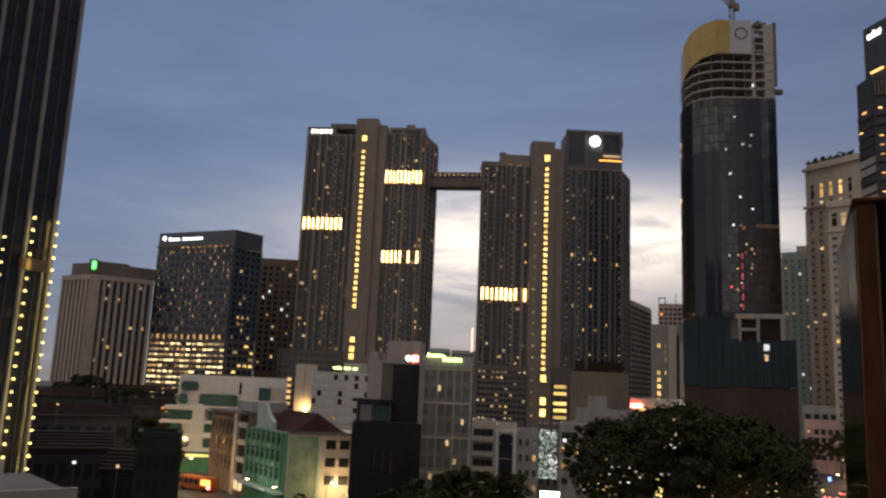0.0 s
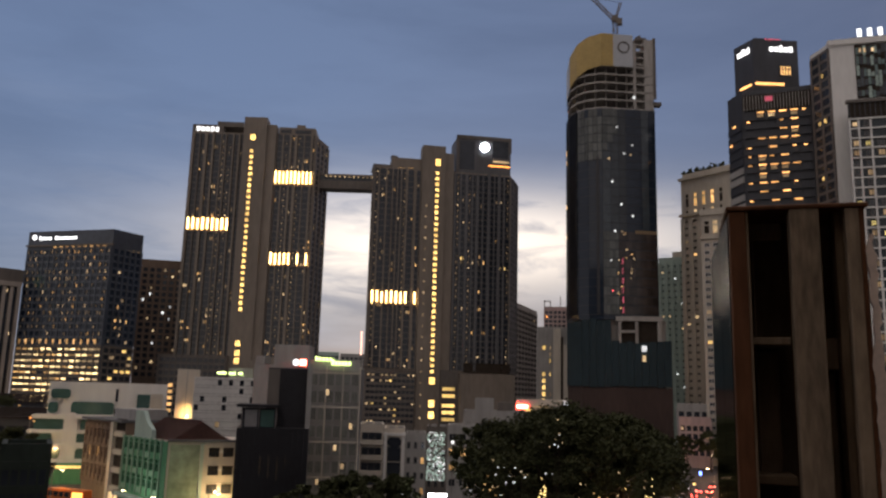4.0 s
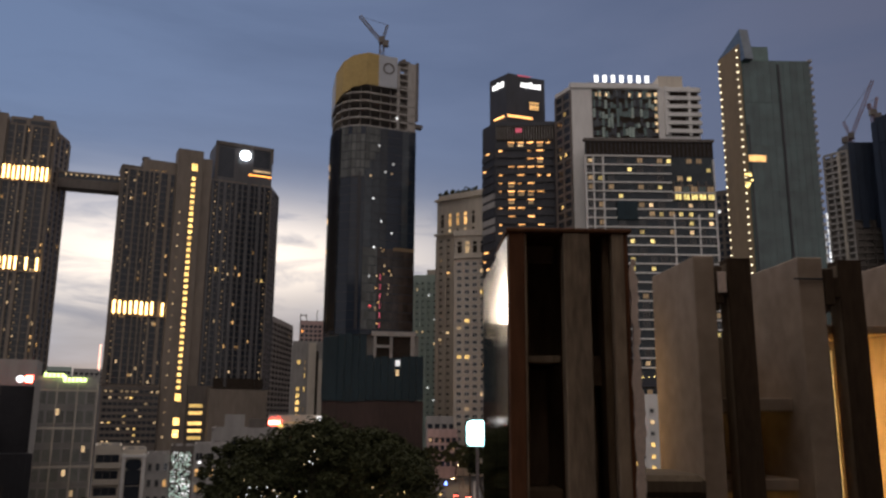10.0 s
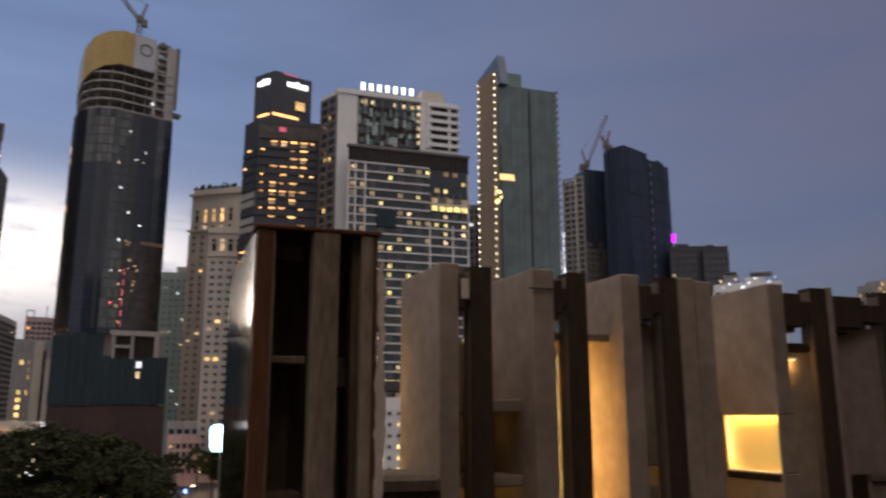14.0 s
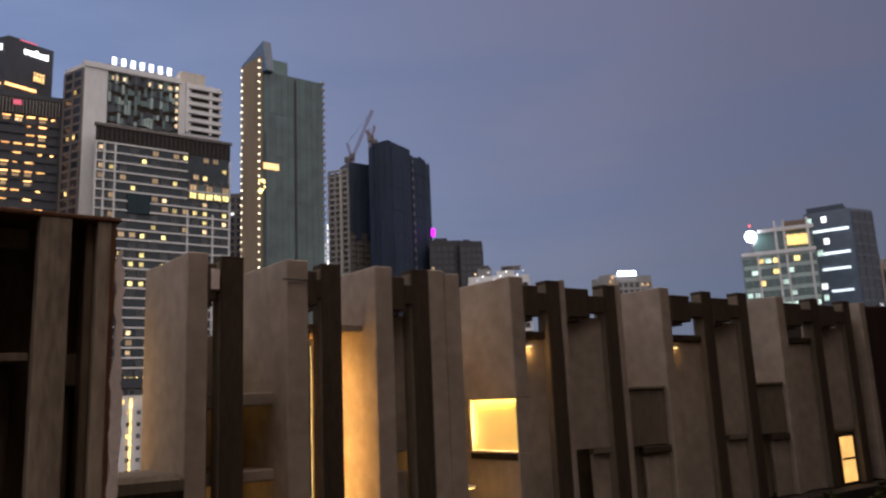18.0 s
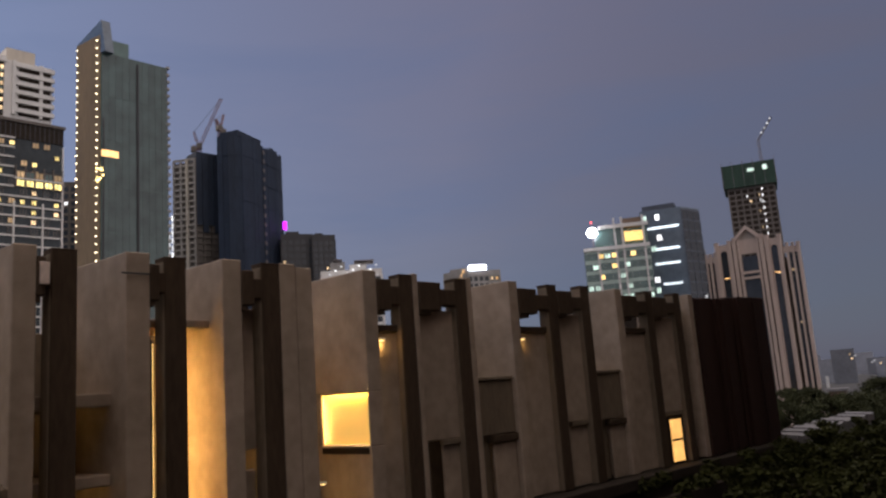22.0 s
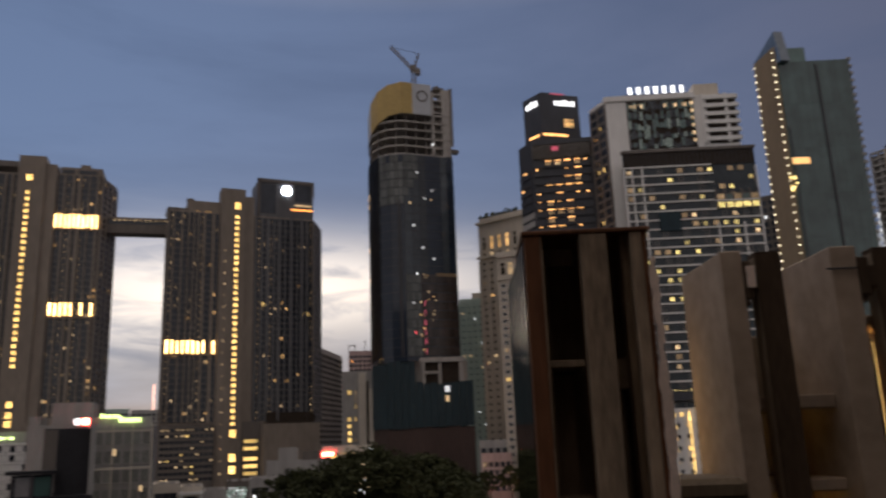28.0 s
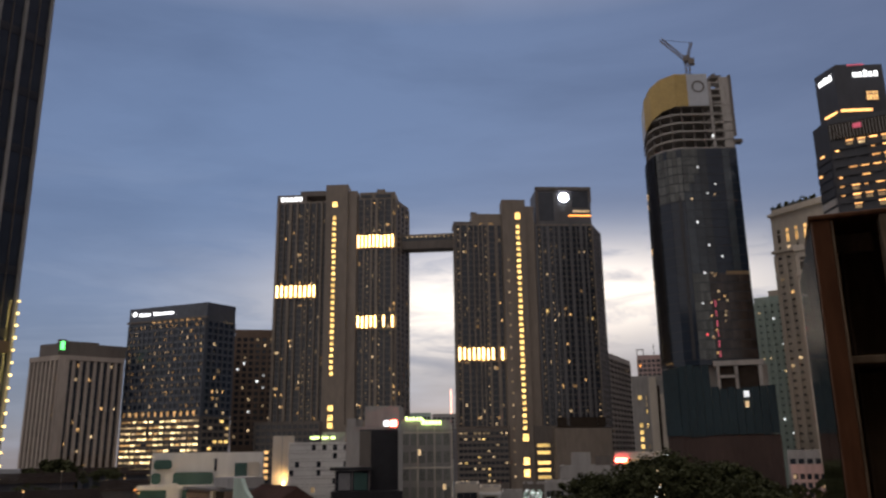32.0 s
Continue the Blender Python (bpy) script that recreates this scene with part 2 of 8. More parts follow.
M.update({
    "post_red": material("rust_cladding", (0.038, 0.019, 0.014), 0.7, spec=0.12, scale=0.6, fine=9, bump=0.2, vary=0.35, stain=0.3, streaks=True),
    "timber": material("olive_render", (0.19, 0.148, 0.105), 0.75, spec=0.15, scale=0.6, fine=9, bump=0.2, vary=0.3, stain=0.3, streaks=True),
    "rust": material("rust_brown_cladding", (0.150, 0.066, 0.034), 0.7, spec=0.15, scale=0.6, fine=5, bump=0.2, vary=0.4, stain=0.45, streaks=True),
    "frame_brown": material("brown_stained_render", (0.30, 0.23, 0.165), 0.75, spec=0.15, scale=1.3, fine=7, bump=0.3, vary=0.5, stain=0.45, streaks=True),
    # darker brown for the framed bay's inside, with recess shade in the colour
    "frame_dark": material("recess_brown_render", (0.17, 0.122, 0.082), 0.8, spec=0.1, scale=0.6, fine=5, vary=0.4, stain=0.3, streaks=True),
    "plaster": material("peeling_plaster", (0.78, 0.64, 0.55), 0.85, scale=0.8, fine=10, bump=0.3, vary=0.15, stain=0.2),
    # near-black that holds the shade of recesses and openings in its colour
    "recess": material("recess_dark", (0.035, 0.027, 0.021), 0.8, spec=0.1, scale=0.6, fine=6, vary=0.3),
    "mirror_glass": material("mirror_glass", (0.17, 0.16, 0.15), 0.06, metal=1.0, spec=0.5, vary=0.1, scale=0.2, fine=0.5),
    "brown_brick": material("brown_brick", (0.17, 0.12, 0.09), 0.8, scale=0.1, fine=1.0, streaks=True),
    "pink": material("pink_render", (0.45, 0.32, 0.30), 0.8, scale=0.06, fine=0.6, streaks=True),
    "teal_paint": material("pale_green_paint", (0.36, 0.46, 0.42), 0.75, scale=0.1, fine=0.8, vary=0.15, streaks=True),
    "green_paint": material("green_wall", (0.07, 0.24, 0.13), 0.75, scale=0.3, fine=2, vary=0.2, stain=0.3, streaks=True),
    "stained_green": material("stained_green_render", (0.27, 0.33, 0.24), 0.85, scale=0.25, fine=0.9, vary=0.35, stain=0.6),
    "net_green": material("green_scaffold_net", (0.014, 0.031, 0.040), 0.8, vary=0.35, scale=0.12, fine=1.2, streaks=True),
    "net_blue": material("blue_scaffold_net", (0.019, 0.031, 0.056), 0.75, vary=0.35, scale=0.12, fine=0.9, streaks=True),
    "hoarding_gold": material("yellow_hoarding", (0.43, 0.305, 0.11), 0.6, vary=0.15, scale=0.1, fine=0.8),
    "hoarding_white": material("white_hoarding", (0.42, 0.44, 0.47), 0.6, vary=0.08, scale=0.1, fine=0.8),
    "black_clad": material("black_cladding", (0.022, 0.022, 0.026), 0.35, vary=0.3, scale=0.2, fine=1.5),
    "roof_red": material("old_tile_roof", (0.075, 0.036, 0.028), 0.85, vary=0.35, scale=0.25, fine=2.5),
    "roof_dark": material("dark_tile_roof", (0.036, 0.026, 0.023), 0.9, vary=0.35, scale=0.25, fine=2.5),
    "roof_grey": material("flat_roof_felt", (0.12, 0.12, 0.125), 0.9, vary=0.3, scale=0.15, fine=1.5),
    "sky_glass": material("pale_blue_glass", (0.10, 0.135, 0.175), 0.15, spec=0.8, vary=0.25, scale=0.05, fine=0.4),
    "stone": material("grey_brown_stone", (0.36, 0.31, 0.27), 0.8, scale=0.06, fine=0.7, vary=0.2, streaks=True),
    "deep_teal": material("deep_teal_glass", (0.028, 0.038, 0.045), 0.25, spec=0.35, vary=0.4, scale=0.06, fine=0.4),
    "rose_stone": material("rose_grey_stone", (0.47, 0.375, 0.325), 0.8, scale=0.06, fine=0.7, vary=0.15, streaks=True),
    "navy_clad": material("navy_cladding", (0.05, 0.062, 0.085), 0.35, spec=0.6, vary=0.3, scale=0.05, fine=0.5),
    "frosted": material("grey_green_glass", (0.15, 0.17, 0.15), 0.3, spec=0.5, vary=0.3, scale=0.2, fine=1.0, spread=0.35),
    "shrub_leaf": material("shrub_leaves", (0.034, 0.037, 0.009), 0.75, spec=0.12, vary=0.5, scale=0.4, fine=3),
    "steel": material("painted_steel", (0.16, 0.14, 0.14), 0.5, metal=0.3, vary=0.3, scale=0.5, fine=3),
    "crane_red": material("red_crane_paint", (0.22, 0.13, 0.14), 0.6, vary=0.3, scale=0.5, fine=3),
    "gold_wall": material("warm_tinted_stone", (0.20, 0.14, 0.078), 0.7, vary=0.25, scale=0.08, fine=0.8, streaks=True),
    "bark": material("bark", (0.07, 0.055, 0.04), 0.9, vary=0.4, scale=0.8, fine=5, bump=0.4),
    "fabric": material("pale_roof_sheet", (0.20, 0.195, 0.20), 0.7, vary=0.15, scale=0.4, fine=3, stain=0.3),
    "ladder": material("dark_metal", (0.04, 0.04, 0.045), 0.45, metal=0.5, vary=0.2),
    "pale_glass": material("pale_pane_glass", (0.085, 0.092, 0.088), 0.2, spec=0.5, vary=0.3, scale=0.1, fine=0.6, spread=0.25),
    "teal_glass": material("teal_glass", (0.046, 0.080, 0.077), 0.14, spec=0.8, vary=0.4, scale=0.035, fine=0.16, spread=0.14),
    "office_glass": material("office_glass", (0.034, 0.043, 0.050), 0.12, spec=0.55, vary=0.35, scale=0.1, fine=0.5, spread=0.5),
    "bus_orange": material("orange_bus_paint", (0.55, 0.14, 0.03), 0.4, vary=0.1),
    "car_paint": material("car_paint", (0.12, 0.12, 0.13), 0.3, vary=0.1, spread=0.8),
    "net_crown": material("bright_green_scaffold_net", (0.026, 0.058, 0.042), 0.8, vary=0.3, scale=0.12, fine=1.2, streaks=True),
    "brown_glass": material("brown_reflection_glass", (0.042, 0.032, 0.027), 0.14, spec=0.5, vary=0.4, scale=0.06, fine=0.4, spread=0.3),
    "site_wall": material("dark_red_brown_hoarding", (0.052, 0.034, 0.030), 0.85, vary=0.3, scale=0.1, fine=0.8, streaks=True),
    "mint": material("mint_paint", (0.20, 0.33, 0.24), 0.75, scale=0.1, fine=0.8, vary=0.15, streaks=True),
    "net_dark": material("black_green_site_net", (0.014, 0.023, 0.017), 0.8, vary=0.35, scale=0.3, fine=2.0, streaks=True),
    "hazy": material("haze_tinted_render", (0.20, 0.21, 0.235), 0.9, vary=0.2, scale=0.05, fine=0.3, spread=0.35),
    "rubber": material("rubber", (0.02, 0.02, 0.02), 0.9, vary=0.2),
})


def glow(name, color, strength, spread=0.0, mottle=0.0):
    """Something that gives off light: lit rooms, signs, lamps."""
    m = bpy.data.materials.new(name)
    m.use_nodes = True
    N, L = m.node_tree.nodes, m.node_tree.links
    b = N["Principled BSDF"]
    b.inputs["Base Color"].default_value = (*(0.5 * c for c in color), 1)
    b.inputs["Emission Color"].default_value = (*color, 1)
    b.inputs["Roughness"].default_value = 0.4
    info = N.new("ShaderNodeObjectInfo")
    mr = N.new("ShaderNodeMapRange")
    mr.inputs["To Min"].default_value, mr.inputs["To Max"].default_value = strength * (1 - spread), strength * (1 + spread)
    L.new(info.outputs["Random"], mr.inputs[0])
    nz = N.new("ShaderNodeTexNoise")
    nz.inputs["Scale"].default_value, nz.inputs["Detail"].default_value = 1.1, 3
    g = N.new("ShaderNodeNewGeometry")
    L.new(g.outputs["Position"], nz.inputs["Vector"])
    nr = N.new("ShaderNodeMapRange")
    nr.inputs["From Min"].default_value, nr.inputs["From Max"].default_value = 0.3, 0.7
    nr.inputs["To Min"].default_value, nr.inputs["To Max"].default_value = 1 - mottle, 1 + mottle
    L.new(nz.outputs["Fac"], nr.inputs[0])
    mu = N.new("ShaderNodeMath")
    mu.operation = "MULTIPLY"
    L.new(mr.outputs[0], mu.inputs[0])
    L.new(nr.outputs[0], mu.inputs[1])
    L.new(mu.outputs[0], b.inputs["Emission Strength"])
    return m


G = {
    "warm": glow("lit_room_warm", (1.0, 0.58, 0.22), 0.8, 0.75, 0.5),
    "soft": glow("lit_room_soft", (1.0, 0.72, 0.40), 0.6, 0.8, 0.6),
    "white": glow("lit_room_white", (0.9, 0.95, 1.0), 1.1, 0.7, 0.4),
    "yellow": glow("lit_room_yellow", (1.0, 0.67, 0.22), 1.1, 0.5, 0.5),
    "lemon": glow("lit_room_lemon", (1.0, 0.82, 0.30), 0.9, 0.6, 0.6),
    "pearl": glow("pearl_bulb", (1.0, 0.88, 0.60), 3.0, 0.3),
    "amber": glow("amber_flood", (1.0, 0.62, 0.24), 7.5, 0.2, 0.15),
    "dim": glow("dim_lit_room", (1.0, 0.70, 0.38), 0.16, 0.6, 0.5),
    "stair": glow("lit_stair", (1.0, 0.64, 0.20), 2.6, 0.3, 0.5),
    "sign": glow("sign_white", (0.92, 0.96, 1.0), 2.2),
    "beacon": glow("led_disc", (0.75, 0.86, 1.0), 40.0),
    "green_sign": glow("sign_green", (0.1, 1.0, 0.2), 3.0),
    "lime_sign": glow("sign_lime", (0.72, 1.0, 0.35), 3.5),
    "red": glow("red_light", (1.0, 0.10, 0.12), 1.6, 0.5),
    "neon": glow("pale_neon", (1.0, 0.50, 0.38), 3.0),
    "cream_lit": glow("lit_lobby", (1.0, 0.76, 0.38), 3.2, 0.6, 0.5),
    "flood": glow("flood_lens", (0.80, 0.88, 1.0), 12.0),
    "balcony": glow("balcony_lamp", (1.0, 0.50, 0.17), 2.2, 0.6, 0.4),
    "pink": glow("pink_light", (1.0, 0.16, 0.26), 0.5, 0.4),
    "cool": glow("cool_lit_floor", (0.75, 0.9, 1.0), 0.9, 0.4, 0.5),
    "tail": glow("tail_light", (1.0, 0.07, 0.05), 34.0, 0.5),
    "blue": glow("blue_beacon", (0.12, 0.22, 1.0), 6.0),
    "violet": glow("violet_light", (0.62, 0.02, 1.0), 1.7),
    "bulb": glow("string_bulb", (1.0, 0.76, 0.28), 2.6, 0.3),
    "screen": glow("led_screen", (0.42, 0.90, 1.0), 7.0, 0.0, 0.35),
    "street": glow("street_lamp_light", (1.0, 0.78, 0.42), 14.0),
    "cyan": glow("cyan_strip", (0.72, 1.0, 0.90), 0.5, 0.4, 0.6),
    "orange": glow("orange_light", (1.0, 0.36, 0.08), 3.0, 0.4),
    "niche": glow("corridor_lamp", (1.0, 0.70, 0.26), 1.6),
    "niche_glow": glow("glowing_niche_wall", (1.0, 0.62, 0.17), 0.34, 0.0, 0.12),
    "door": glow("lit_doorway", (1.0, 0.54, 0.16), 0.7, 0.0, 0.35),
}

# ---- building helpers ----
def plan(az, d):
    """A place on the map: degrees to the left of north and metres from the balcony."""
    return Vector((-math.sin(radians(az)) * d, math.cos(radians(az)) * d, 0.0))


def thing(name, at, label, category, group="", kind=""):
    ob = new(name)
    ob.empty_display_size = 0.5
    ob.matrix_basis = Matrix.Translation(at)
    return tagged(ob, label, category, group, kind)


def mesh_of(name, bm, mats):
    me = bpy.data.meshes.new(name)
    bmesh.ops.recalc_face_normals(bm, faces=bm.faces)
    bm.to_mesh(me)
    bm.free()
    for m in mats if isinstance(mats, (list, tuple)) else [mats]:
        me.materials.append(m)
    return me


def origin_of(ob):
    m = Matrix.Identity(4)
    while ob is not None:
        m = ob.matrix_basis @ m
        ob = ob.parent
    return m


def part(name, bm, mats, parent, label=""):
    """One mesh under a thing or a part; bm is in world metres."""
    me = mesh_of(name, bm, mats)
    ob = new(name, me)
    ob.parent = parent
    ob.matrix_basis = origin_of(parent).inverted()
    return tagged(ob, label)


def piece(name, me, m, parent, label=""):
    """An object on a shared mesh, at the world pose m, under parent."""
    ob = new(name, me)
    ob.parent = parent
    ob.matrix_basis = origin_of(parent).inverted() @ m
    return tagged(ob, label)


def box(bm, m, x0, x1, y0, y1, z0, z1, mat=0):
    """A box in the frame m."""
    v = [bm.verts.new(m @ Vector((x, y, z))) for x in (x0, x1) for y in (y0, y1) for z in (z0, z1)]
    for q in ((0, 1, 3, 2), (4, 6, 7, 5), (0, 4, 5, 1), (2, 3, 7, 6), (0, 2, 6, 4), (1, 5, 7, 3)):
        bm.faces.new([v[i] for i in q]).material_index = mat
    return v


def prism(bm, pts, z0, z1, mat=0):
    """A plan outline drawn up from z0 to z1."""
    lo = [bm.verts.new((p.x, p.y, z0)) for p in pts]
    hi = [bm.verts.new((p.x, p.y, z1)) for p in pts]
    n = len(pts)
    for i in range(n):
        bm.faces.new((lo[i], lo[(i + 1) % n], hi[(i + 1) % n], hi[i])).material_index = mat
    bm.faces.new(hi).material_index = mat
    bm.faces.new(lo[::-1]).material_index = mat


def face(a, b, z=0.0):
    """The frame of a facade from plan point a to b, left to right as seen from outside: x along it, y into it, z up."""
    ex = (b - a)
    ex.z = 0
    w = ex.length
    ex.normalize()
    ez = Vector((0, 0, 1))
    ey = ez.cross(ex)
    m = Matrix((ex, ey, ez)).transposed().to_4x4()
    m.translation = Vector((a.x, a.y, z))
    return m, w


def closed(*pts, depth):
    """Visible corners from left to right, closed behind."""
    a, b = pts[0], pts[-1]
    back = ((a + b) / 2).normalized() * depth
    return [*pts, b + back, a + back]

# ---- facade pieces on shared meshes ----
def unit_box(mat):
    bm = bmesh.new()
    box(bm, Matrix.Identity(4), 0, 1, 0, 1, 0, 1)
    return mesh_of("slab", bm, mat)


def unit_window(frame_mat, pane_mat, mull=1, rail=0):
    """A framed window one by one wide and high, in one piece, its panes set back between mullions."""
    bm = bmesh.new()
    t = 0.07
    xs = [0.0]
    w = (1 - t * (mull + 2)) / (mull + 1)
    for i in range(mull + 1):
        xs += [xs[-1] + t, xs[-1] + t + w]
    xs.append(1.0)
    zs = [0.0, t, 0.62, 0.69, 1 - t, 1.0] if rail else [0.0, t, 1 - t, 1.0]
    front = [[bm.verts.new((x, 0, z)) for z in zs] for x in xs]
    for i in range(len(xs) - 1):
        for j in range(len(zs) - 1):
            q = (front[i][j], front[i + 1][j], front[i + 1][j + 1], front[i][j + 1])
            if i % 2 and j % 2:
                back = [bm.verts.new((v.co.x, 0.55, v.co.z)) for v in q]
                for k in range(4):
                    bm.faces.new((q[k], q[(k + 1) % 4], back[(k + 1) % 4], back[k]))
                bm.faces.new(back).material_index = 1
            else:
                bm.faces.new(q)
    rim = [front[i][0] for i in range(len(xs))] + [front[-1][j] for j in range(1, len(zs))]
    rim += [front[i][-1] for i in range(len(xs) - 2, -1, -1)] + [front[0][j] for j in range(len(zs) - 2, 0, -1)]
    deep = [bm.verts.new((v.co.x, 1.0, v.co.z)) for v in rim]
    for k in range(len(rim)):
        n = (k + 1) % len(rim)
        bm.faces.new((rim[k], rim[n], deep[n], deep[k]))
    return mesh_of("window", bm, [frame_mat, pane_mat])


UB, UW = {}, {}


def slab(mat):
    if mat.name not in UB:
        UB[mat.name] = unit_box(mat)
    return UB[mat.name]


def window(frame_mat, pane_mat, mull=1, rail=0):
    key = (frame_mat.name, pane_mat.name, mull, rail)
    if key not in UW:
        UW[key] = unit_window(*(frame_mat, pane_mat), mull, rail)
    return UW[key]


def put(name, me, m, x0, x1, y0, y1, z0, z1, parent, label=""):
    """A shared unit mesh fitted to a box of the facade frame m."""
    return piece(name, me, m @ Matrix.Translation((x0, y0, z0)) @ Matrix.Diagonal((x1 - x0, y1 - y0, z1 - z0, 1)), parent, label)


def facade(parent, m, x0, x1, z0, z1, cols, floor, wall, glass, lit=(), chance=0.1, pier=0.3, band=0.3, proud=0.5, fill=0.7,
           strips=True, bands=True, piers=True, every=False, rng=None, clump=0.0, mull=1, frame_mat=None, dark=None):
    """Piers, glass strips, floor bands and windows over a stretch of a facade."""
    rng = rng or random.Random(int(x1 * 7 + z1 * 13 + cols))
    cw = (x1 - x0) / cols
    rows = max(1, int(round((z1 - z0) / floor)))
    fh = (z1 - z0) / rows
    pw = cw * pier
    if strips:
        for c in range(cols):
            put("glass_strip", slab(glass), m, x0 + c * cw + pw / 2, x0 + (c + 1) * cw - pw / 2, -0.12, 0.1, z0, z1, parent)
    if piers:
        for c in range(cols + 1):
            xc = x0 + c * cw
            put("pier", slab(wall), m, xc - pw / 2, xc + pw / 2, -proud, 0.1, z0, z1, parent)
    if bands:
        for r in range(rows + 1):
            z = z0 + r * fh
            put("floor_band", slab(wall), m, x0, x1, -proud * 0.6, 0.08, z - fh * band / 2, z + fh * band / 2, parent)
    frame_mat = frame_mat or wall
    for r in range(rows):
        run = rng.random() < clump
        for c in range(cols):
            on = bool(lit) and rng.random() < (0.75 if run else chance)
            if not on and not every:
                continue
            w = cw - pw
            k = fill * rng.uniform(0.75, 1.0) if not every else fill
            xa = x0 + c * cw + pw / 2 + (w * (1 - k)) * (0.5 if every else rng.random())
            za = z0 + r * fh + fh * (band / 2 + 0.08)
            zb = z0 + (r + 1) * fh - fh * (band / 2 + 0.08)
            pane = rng.choice(lit) if on else (dark or glass)
            put("window", window(frame_mat, pane, mull), m, xa, xa + w * k, -0.46, -0.14, za, zb, parent)


def bars(parent, m, x0, x1, z0, z1, y, mat, counts, name="sign_letter", gap=0.28, height=None):
    """A lit sign as plain upright blocks, one for each character."""
    n = len(counts)
    w = (x1 - x0) / n
    for i, h in enumerate(counts):
        if h:
            put(name, slab(mat), m, x0 + i * w + w * gap / 2, x0 + (i + 1) * w - w * gap / 2, y - 0.35, y, z0, z0 + (z1 - z0) * h, parent)


def body(parent, name, mat, pts, z0, z1, label=""):
    bm = bmesh.new()
    prism(bm, pts, z0, z1)
    return part(name, bm, mat, parent, label)


def slabs(parent, name, mat, m, boxes, label=""):
    first = None
    for b in boxes:
        bm = bmesh.new()
        box(bm, m, *b)
        ob = part(name, bm, mat, parent, label)
        first = first or ob
    return first


def roof_edge(parent, mat, pts, z, h=1.2, w=0.6):
    """A parapet along a roof outline."""
    n = len(pts)
    for i in range(n):
        m, L = face(pts[i], pts[(i + 1) % n], z)
        put("parapet", slab(mat), m, 0, L, 0, w, 0, h, parent)


def tower(name, label, pts, category="tower"):
    """The empty of a building and its facade frames; pts are plan corners, the visible ones first from left to right."""
    t = thing(name, pts[0], label, category)
    return t, [face(pts[i], pts[(i + 1) % len(pts)]) for i in range(len(pts))]

# ---- ground ----
bm = bmesh.new()
bmesh.ops.create_grid(bm, x_segments=8, y_segments=8, size=2500)
tagged(new("ground", mesh_of("ground", bm, M["ground"])), "dark city ground of asphalt at dusk", "ground", kind="structure")

# ---- the hotel wing opposite: x runs along it, y into it, z from eye height ----
TURN = radians(-23)
WING = Matrix.Rotation(TURN, 4, "Z")
WING.translation = WING.to_3x3() @ Vector((0, 20.4, 0)) + Vector((0, 0, EYE))


def bevelled(bm, m, b, r=0.03):
    v = box(bm, m, *b)
    edges = {e for x in v for e in x.link_edges}
    bmesh.ops.bevel(bm, geom=list(edges), offset=r, segments=1, affect="EDGES")


wing = thing("hotel_wing", WING @ Vector((25, 3, -EYE)), "hotel wing screened by deep concrete fins and dark brown posts", "building")
BASE = -4.3


def wing_part(name, mat, *boxes, label="", r=0.03, parent=None):
    bm = bmesh.new()
    for b in boxes:
        sub = bmesh.new()
        bevelled(sub, WING, b, r)
        me = bpy.data.meshes.new("tmp")
        sub.to_mesh(me)
        sub.free()
        bm.from_mesh(me)
        bpy.data.meshes.remove(me)
    return part(name, bm, mat, parent or wing, label)


rng = random.Random(4)
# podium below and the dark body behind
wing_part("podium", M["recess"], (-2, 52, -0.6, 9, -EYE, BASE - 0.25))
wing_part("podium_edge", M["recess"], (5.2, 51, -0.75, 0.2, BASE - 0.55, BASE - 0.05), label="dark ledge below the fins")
# dark posts
for s in (7.51, 10.45, 13.52, 19.15, 22.0, 27.8, 30.3, 36.0, 38.9):
    top = 4.22 + rng.uniform(-0.05, 0.06)
    p = wing_part("post", M["post"], (s, s + 0.62, 0.0, 0.57, BASE, top), r=0.02)
    wing_part("post_cap", M["post"], (s - 0.006, s + 0.626, -0.006, 0.576, top - 0.01, top + 0.04), parent=p, r=0.01)
    # lighter strip that puts the bays' warm light on the post's left flank
    wing_part("side_lining", M["timber"], (s - 0.035, s - 0.003, 0.04, 0.53, BASE, top - 0.1), parent=p, r=0.01)


# concrete fins: front edge, thickness, depth, lean of the back edge
def fin(s, w, d, lean=0.0, top=4.28, z0=BASE):
    bm = bmesh.new()
    n = 10
    ring = []
    for i in range(n + 1):
        k = i / n
        ring.append((s - lean * k ** 2, d * k))
    outline = [WING @ Vector((x, y, 0)) for x, y in ring] + [WING @ Vector((x + w, y, 0)) for x, y in reversed(ring)]
    lo = [bm.verts.new(v + Vector((0, 0, z0))) for v in outline]
    hi = [bm.verts.new(v + Vector((0, 0, top))) for v in outline]
    k = len(outline)
    for i in range(k):
        bm.faces.new((lo[i], lo[(i + 1) % k], hi[(i + 1) % k], hi[i]))
    m = n + 1
    for i in range(n):
        bm.faces.new((hi[i], hi[i + 1], hi[k - 2 - i], hi[k - 1 - i]))
        bm.faces.new((lo[i], lo[i + 1], lo[k - 2 - i], lo[k - 1 - i]))
    bmesh.ops.recalc_face_normals(bm, faces=bm.faces)
    sharp = [e for e in bm.edges if len(e.link_faces) == 2 and e.calc_face_angle(0) > 1.0]
    bmesh.ops.bevel(bm, geom=sharp, offset=0.025, segments=1, affect="EDGES")
    return part("fin", bm, M["concrete"], wing)


